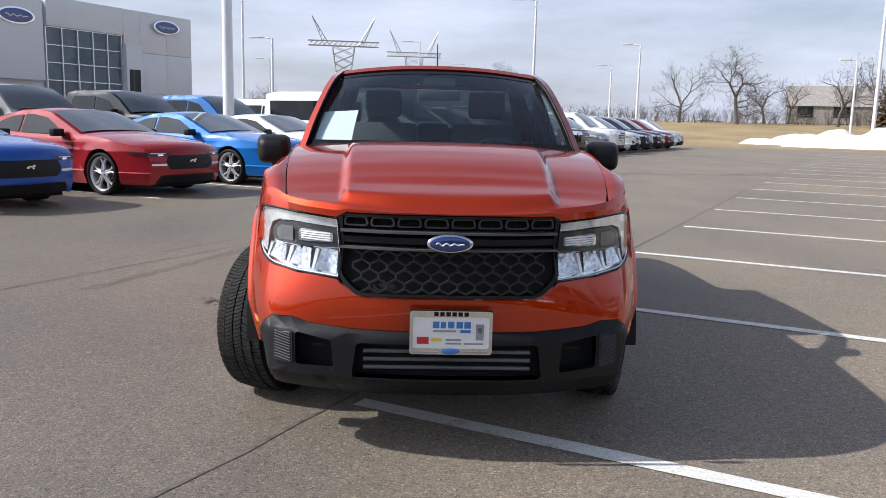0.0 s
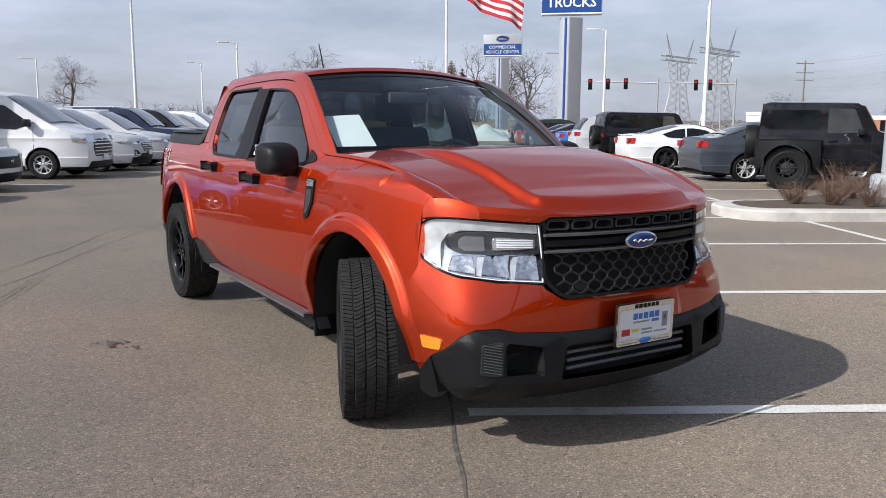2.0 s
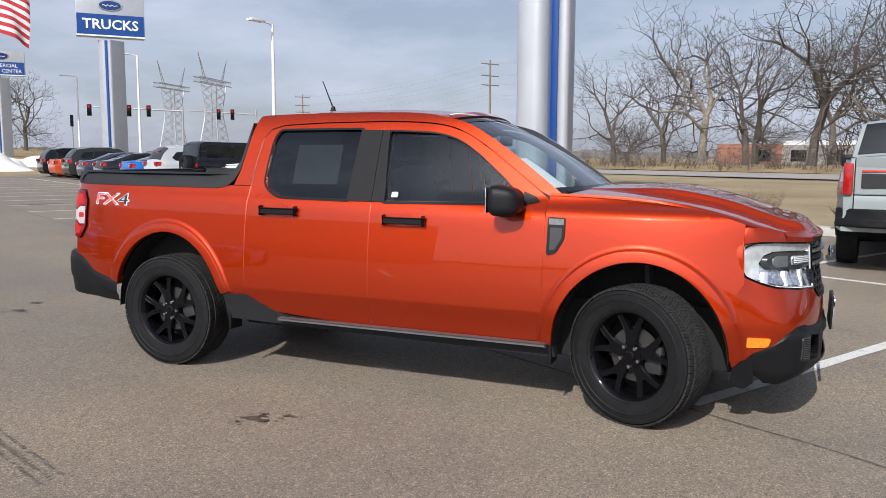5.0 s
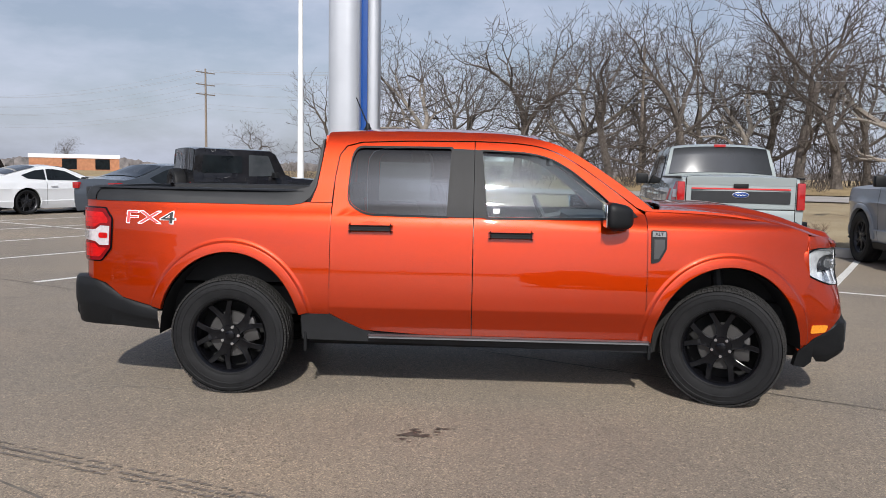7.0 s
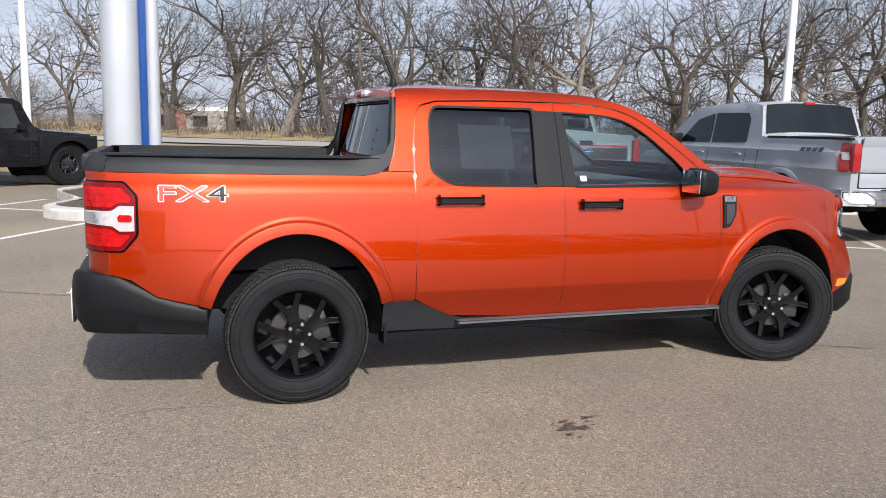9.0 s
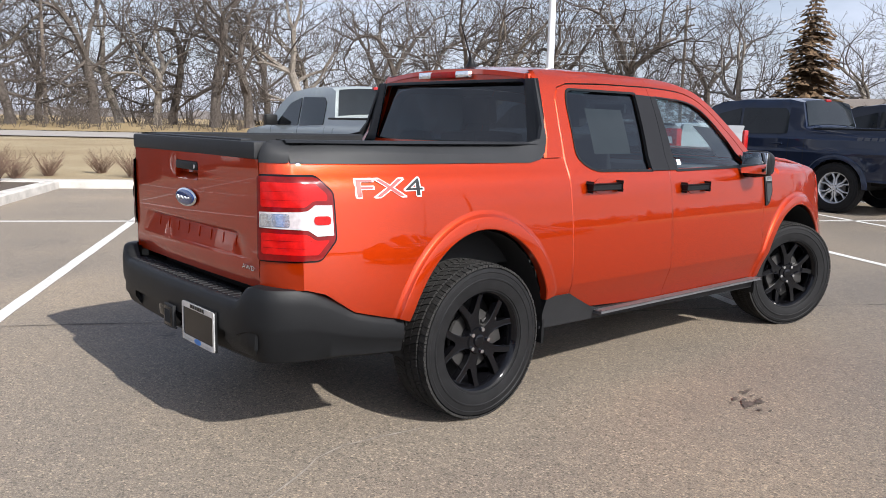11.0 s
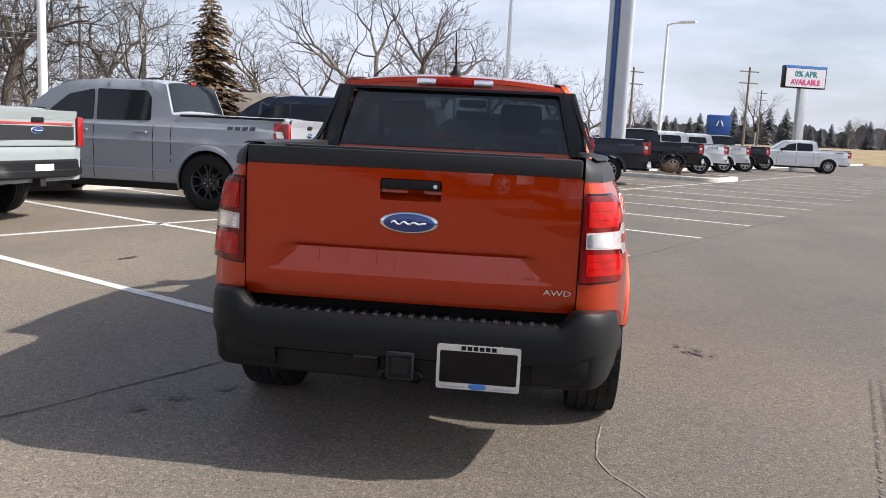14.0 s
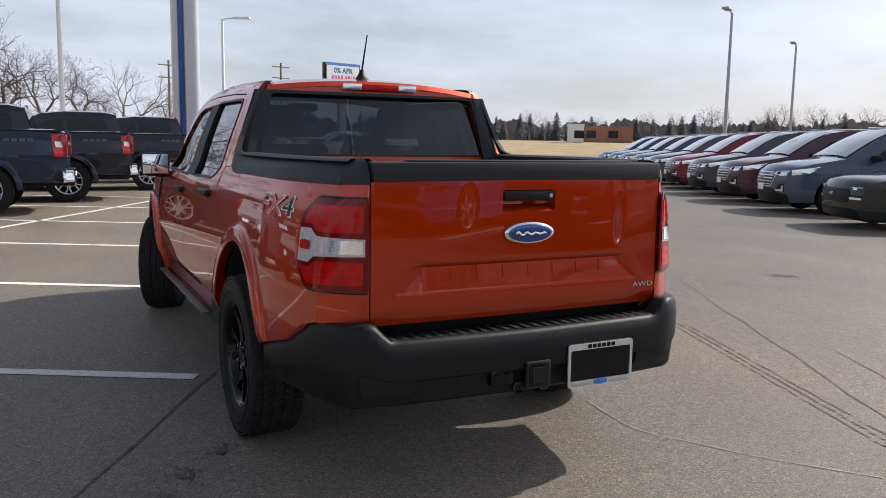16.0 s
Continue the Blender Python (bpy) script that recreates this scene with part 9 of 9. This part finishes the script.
# ---- traffic signals ----
for (x, y), arm, turn in ((toward(44.0, 84, -2, -5), 9.0, 128), (toward(39.0, 88, -2, -5), 7.0, 128)):
    sgn = thing("traffic_signal", pose(x, y, 0, 0, 0, turn), "traffic signals on a long mast arm", "traffic signal", "traffic signals")
    part("mast", tube((0, 0, 0), (0, 0, 6.2), 0.13, 0.10, 10), GALV, sgn)
    part("mast_arm", tube((0, 0, 5.7), (arm, 0, 6.0), 0.09, 0.05, 8), GALV, sgn)
    for k in range(4 if arm > 8 else 2):
        xx = arm * (0.35 + 0.2 * k)
        hd = part("signal_head", boxes((xx - 0.2, -0.15, 5.1), (xx + 0.2, 0.15, 6.2), 0.03), GLOSS_BLACK, sgn)
        part("red_lens", tube((xx, 0.15, 5.98), (xx, 0.17, 5.98), 0.12, 0.12, 12), RED_LENS, hd)
for x, y in (toward(50.5, 95, -2, -5), toward(55.5, 110, -2, -5), toward(-105.5, 130, 1, 5)):
    sgn = thing("traffic_signal", pose(x, y, swell(x, y), 0, 0, 40), "traffic signal on a short post", "traffic signal", "traffic signals")
    part("mast", tube((0, 0, 0), (0, 0, 4.2), 0.09, 0.08, 8), GALV, sgn)
    part("signal_head", boxes((-0.2, -0.15, 3.2), (0.2, 0.15, 4.4), 0.03), GLOSS_BLACK, sgn)

# ---- old snow heaps ----
def snow(x, y, w, d, h, turn, seed):
    bm = bmesh.new()
    n, k = 26, 14
    vs = []
    for j in range(k + 1):
        row = []
        for i in range(n + 1):
            u, v = i / n * 2 - 1, j / k * 2 - 1
            edge = max(0.0, 1 - u * u) * max(0.0, 1 - v * v)
            z = h * edge ** 0.6 * (0.6 + 0.9 * noise.noise(Vector((u * 2.6 + seed, v * 2.1, seed)))) + 0.15 * edge * noise.noise(Vector((u * 9, v * 9, seed)))
            px, py = u * w / 2, v * d / 2
            ca, sa = math.cos(radians(turn)), math.sin(radians(turn))
            row.append(bm.verts.new((px, py, max(-0.05, z) + swell(x + px * ca - py * sa, y + px * sa + py * ca))))
        vs.append(row)
    for a, b in zip(vs, vs[1:]):
        for i in range(n):
            bm.faces.new((a[i], a[i + 1], b[i + 1], b[i]))
    return solid("snow_heap", bm, SNOW, "dirty white heap of ploughed snow", "snow heap", "snow heaps", m=pose(x, y, -0.04, 0, 0, turn), smooth=60)


for brg, d, w, deep, h, seed in ((59.6, 66, 9.5, 4.5, 1.75, 1), (63.4, 66, 10, 3, 0.75, 2), (55.6, 69, 10, 3.2, 0.9, 3), (61.6, 64.5, 8, 2.2, 0.45, 4)):
    x, y = toward(brg, d)
    snow(x, y, w, deep, h, -29, seed)

# ---- bare trees ----
def bare_tree(seed, h, spread, depth=9, trunk=0.17, up=0.10):
    """A bare oak-like tree: every limb bends, forks and thins; trunk and limbs in one mesh, twigs in another."""
    rnd = random.Random(seed)
    rods = []

    def grow(p, d, length, r, lv):
        pos, way = Vector(p), Vector(d).normalized()
        segs = 6 if lv == 0 else (4 if lv < 3 else (3 if lv < 5 else 2))
        end = r * (0.80 if lv < 2 else 0.76)
        for i in range(segs):
            crook = Vector((rnd.gauss(0, 1), rnd.gauss(0, 1), rnd.gauss(0, 0.8))) * (0.07, 0.15, 0.19, 0.20, 0.18, 0.15, 0.13, 0.12, 0.12, 0.12)[lv]
            way = (way + crook + Vector((0, 0, up * (0.6 if lv in (1, 2) else 1.0)))).normalized()
            nxt = pos + way * length / segs
            ra, rb = r + (end - r) * i / segs, r + (end - r) * (i + 1) / segs
            rods.append((pos, nxt, ra, rb, lv))
            if lv < depth - 1 and (i >= 2 if lv == 0 else True) and rnd.random() < (0.85, 0.55, 0.40, 0.26, 0.20, 0.15, 0.0, 0, 0, 0)[lv]:
                side = Vector((rnd.gauss(0, 1), rnd.gauss(0, 1), rnd.gauss(0.15, 0.5))).normalized()
                drop = 1 if lv < 1 else (2 if lv < 4 else 1)
                grow(nxt, way * 0.35 + side, length * rnd.uniform(0.45, 0.85) * (1.0 if lv else 0.8), rb * rnd.uniform(0.34, 0.52), min(lv + drop, depth - 1))
            pos = nxt
        if lv >= depth - 1:
            return
        side = way.cross(Vector((rnd.gauss(0, 1), rnd.gauss(0, 1), rnd.gauss(0, 1)))).normalized()
        shares = [rnd.uniform(0.50, 0.74)]
        shares.append(1.04 - shares[0])
        turn = rnd.uniform(0, 2 * math.pi)
        for k, f in enumerate(shares):
            wide = rnd.uniform(0.26, 0.60) * spread * (1.35 - 0.9 * f)
            q = Quaternion(way, turn + math.pi * k + rnd.uniform(-0.5, 0.5))
            grow(pos, way + (q @ side) * wide * 1.6, length * rnd.uniform(0.66, 0.90) * (0.70 + 0.45 * f), end * f ** 0.46, lv + 1)
    grow((0, 0, 0), (rnd.uniform(-0.10, 0.10), rnd.uniform(-0.10, 0.10), 1), trunk, 1.0, 0)
    k = h / max(q.z for _, q, _, _, _ in rods)
    wood, twig = bmesh.new(), bmesh.new()
    for p, q, ra, rb, lv in rods:
        foot = p.z == 0
        ra, rb = max(0.018, ra * 0.025 * h * (1.3 if foot else 1.0)), max(0.014, rb * 0.025 * h)
        add_tube(wood if lv < 3 else twig, p * k - Vector((0, 0, 0.3 if foot else 0)), q * k, ra, rb, 9 if lv == 0 else (6 if lv < 2 else (4 if lv < 4 else 3)), False)
    return wood, twig


FORMS = []
for i, (seed, h, sp, tk, lift) in enumerate(((11, 16.0, 1.0, 0.34, 0.05), (12, 17.5, 0.85, 0.42, 0.07), (13, 14.5, 1.15, 0.30, 0.04), (24, 18.0, 0.80, 0.46, 0.08), (25, 13.0, 1.2, 0.26, 0.03), (16, 15.5, 0.95, 0.38, 0.06))):
    a, b = bare_tree(seed, h, sp, 8, tk, lift)
    FORMS.append((finish(a, "trunk", BARK if i % 3 else BARK_PALE), finish(b, "crown", TWIG, 0), h))


def plant(x, y, form, height, turn, z=0.3, label="tall bare deciduous tree with crooked grey limbs"):
    a, b, h = FORMS[form]
    owner = thing("bare_tree", pose(x, y, z, 0, 0, turn) @ Matrix.Diagonal((height / h, height / h, height / h, 1)), label, "tree", "bare trees")
    for nm, me in (("trunk", a), ("crown", b)):
        ob = new(nm, me)
        ob.parent = owner
    return owner


rnd = random.Random(5)
i = 0
for row_e, first, gap in ((67, 44, 5.2), (77, 42, 6.4)):
    for s in np.arange(first, -40, -gap):
        p = lot(row_e + rnd.uniform(-2.5, 2.5), float(s) + rnd.uniform(-1.6, 1.6))
        plant(p.x, p.y, i % 6, rnd.uniform(14.0, 18.5), rnd.uniform(0, 360), 0.5)
        i += 1
# single trees, by bearing and distance
for brg, d, form, hh in ((13.6, 98, 1, 14.5), (10.0, 100, 5, 15.0), (29.5, 190, 4, 8.0), (71.8, 117, 1, 11.0), (68.1, 111, 4, 12.5), (66.4, 125, 2, 9.0), (64.9, 129, 5, 8.5), (62.0, 111, 2, 10.0), (59.6, 114, 0, 11.5), (57.4, 120, 3, 14.5), (55.2, 122, 0, 12.5), (53.6, 114, 5, 13.0),
                         (84.1, 150, 4, 13.0), (100.8, 260, 4, 12.0), (36.0, 180, 4, 9.0), (17.4, 190, 4, 13.0), (12.0, 140, 2, 10.0),
                         (-56.0, 66, 4, 9.0), (-60.5, 64, 3, 14.5), (-64.0, 72, 1, 10.0), (-68.5, 70, 0, 12.0), (-73.0, 78, 1, 12.0), (-78.5, 60, 3, 15.5), (-80.5, 63, 1, 16.0), (-83.0, 72, 0, 14.0), (-86.5, 80, 2, 11.5), (-89.0, 84, 1, 11.0), (-92.0, 92, 4, 10.5), (-94.0, 86, 3, 10.0), (-97.5, 150, 2, 10), (-106.0, 160, 1, 12)):
    x, y = toward(brg, d)
    plant(x, y, form, hh * (0.80 if 50 < brg < 100 else 1.0), brg * 37 % 360, swell(x, y) - 0.1, "bare deciduous tree standing alone in the open")


def conifer(x, y, h, seed, label, mat=NEEDLE):
    rnd = random.Random(seed)
    owner = thing("spruce", pose(x, y, swell(x, y) - 0.1), label, "tree", "spruces")
    part("trunk", tube((0, 0, 0), (0, 0, h * 0.98), h * 0.016, 0.02, 8), BARK, owner)
    bm = bmesh.new()
    n = 38
    for k in range(n):
        z = h * (0.08 + 0.91 * k / n)
        reach = h * 0.30 * (1 - k / n) ** 0.8 + 0.12
        for j in range(15):
            a = rnd.uniform(0, 2 * math.pi)
            l = reach * rnd.uniform(0.6, 1.12)
            tip = Vector((math.cos(a) * l, math.sin(a) * l, z - l * rnd.uniform(0.15, 0.4)))
            root = Vector((0, 0, z))
            side = Vector((-math.sin(a), math.cos(a), 0)) * l * 0.22
            for t in range(3):
                t0, t1 = t / 3, (t + 1) / 3
                w = side * (1.1 - 0.6 * t0)
                p0, p1 = root.lerp(tip, t0), root.lerp(tip, t1)
                hang = Vector((0, 0, -0.10 * h * 0.12 * rnd.uniform(0.5, 1.5)))
                vs = [bm.verts.new(c) for c in (p0, p1 + w + hang, p1 + hang * 0.2 + (tip - root) * 0.05, p1 - w + hang)]
                bm.faces.new((vs[0], vs[1], vs[2]))
                bm.faces.new((vs[0], vs[2], vs[3]))
    part("crown", bm, mat, owner, smooth=0)
    return owner


x, y = toward(-64.4, 63)
conifer(x, y, 13.2, 3, "brown-green spruce with drooping boughs")
x, y = toward(59.0, 112)
conifer(x, y, 8.6, 4, "dark evergreen among the bare trees")
x, y = toward(58.2, 113)
conifer(x, y, 7.6, 5, "dark evergreen among the bare trees")
# distant windbreak: pines and bare trees in colours paled to imitate haze
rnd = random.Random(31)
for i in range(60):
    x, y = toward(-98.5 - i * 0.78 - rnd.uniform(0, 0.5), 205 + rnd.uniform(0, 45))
    conifer(x, y, rnd.uniform(5.0, 8.5) + (2.0 if i < 12 else 0.0), 20 + i, "pine in a distant windbreak, haze painted into its colour", HAZED_PINE)
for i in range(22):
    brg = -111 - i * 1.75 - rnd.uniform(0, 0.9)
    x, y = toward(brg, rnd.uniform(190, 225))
    tree = plant(x, y, i % 6, rnd.uniform(5.5, 8.5) + (2.0 if brg < -134 else 0.0), rnd.uniform(0, 360), swell(x, y) - 0.1, "bare tree in a distant windbreak, haze painted into its colour")
    # swap bark and twigs for the wood colour with haze mixed in
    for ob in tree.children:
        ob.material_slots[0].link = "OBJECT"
        ob.material_slots[0].material = HAZED_WOOD


# roadside scrub and the far woods along the horizon
def thicket(name, pts, h, seed, count, label, mat=TWIG, r=0.012):
    rnd = random.Random(seed)
    bm = bmesh.new()
    for i in range(count):
        t = rnd.random() * (len(pts) - 1)
        k = int(t)
        a, b = Vector((*pts[k], 0)), Vector((*pts[min(k + 1, len(pts) - 1)], 0))
        p = a.lerp(b, t - k) + Vector((rnd.uniform(-3, 3), rnd.uniform(-3, 3), 0))
        p.z = swell(p.x, p.y)
        hh = h * rnd.uniform(0.4, 1.15)
        for j in range(5):
            q = p + Vector((rnd.uniform(-0.45, 0.45) * hh, rnd.uniform(-0.45, 0.45) * hh, hh * rnd.uniform(0.6, 1.0)))
            add_tube(bm, p, q, r * 1.6, r * 0.5, 3, False)
            for m in range(3):
                c = p.lerp(q, rnd.uniform(0.4, 0.95))
                add_tube(bm, c, c + Vector((rnd.uniform(-1, 1), rnd.uniform(-1, 1), rnd.uniform(0.1, 1))) * hh * 0.28, r, r * 0.4, 3, False)
    return solid(name, bm, mat, label, "scrub", kind="stuff", smooth=0)


thicket("roadside_scrub", [tuple(lot(62, s)[:2]) for s in (64, 40, 10, -20, -60)], 2.6, 1, 420, "bare brown scrub along the far side of the road")
thicket("roadside_scrub", [tuple(lot(86, s)[:2]) for s in (40, 20, 0, -20, -44)], 8.0, 6, 130, "dense bare undergrowth deep in the wood", TWIG, r=0.035)
thicket("roadside_scrub", [toward(-60, 66), toward(-72, 72), toward(-84, 84), toward(-93, 98)], 4.2, 2, 300, "bare brown scrub below the trees")
thicket("roadside_scrub", [toward(80, 120), toward(68, 118), toward(55, 122)], 2.4, 3, 260, "dry scrub along the field edge")
# this belt's haze is only its pale material colour
thicket("distant_trees", [toward(-97, 260), toward(-110, 260), toward(-122, 250), toward(-135, 240), toward(-150, 230)], 4.5, 4, 700, "belt of distant bare trees with haze painted into their colour", HAZED_WOOD, r=0.06)


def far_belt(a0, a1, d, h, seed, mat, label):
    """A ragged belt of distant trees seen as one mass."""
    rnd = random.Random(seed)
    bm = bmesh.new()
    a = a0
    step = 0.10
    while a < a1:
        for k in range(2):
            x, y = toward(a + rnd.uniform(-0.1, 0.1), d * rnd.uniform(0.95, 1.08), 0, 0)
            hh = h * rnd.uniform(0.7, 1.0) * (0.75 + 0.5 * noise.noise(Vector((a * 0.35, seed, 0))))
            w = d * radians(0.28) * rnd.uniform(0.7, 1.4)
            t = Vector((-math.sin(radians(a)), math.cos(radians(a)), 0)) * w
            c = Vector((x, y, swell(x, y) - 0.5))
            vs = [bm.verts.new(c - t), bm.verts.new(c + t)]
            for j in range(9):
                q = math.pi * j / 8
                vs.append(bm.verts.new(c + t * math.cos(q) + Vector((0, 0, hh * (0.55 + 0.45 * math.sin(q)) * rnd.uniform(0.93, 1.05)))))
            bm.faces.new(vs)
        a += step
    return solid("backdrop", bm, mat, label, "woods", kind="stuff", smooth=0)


# both belts get their haze from the material colour, not from the air
far_belt(-140, 220, 900, 11, 7, HAZED_WOOD, "low belt of woods along the horizon, haze painted into their colour")
far_belt(-165, -96, 262, 9.0, 8, HAZED_WOOD, "low belt of bare woods beyond the far road, haze painted into their colour")
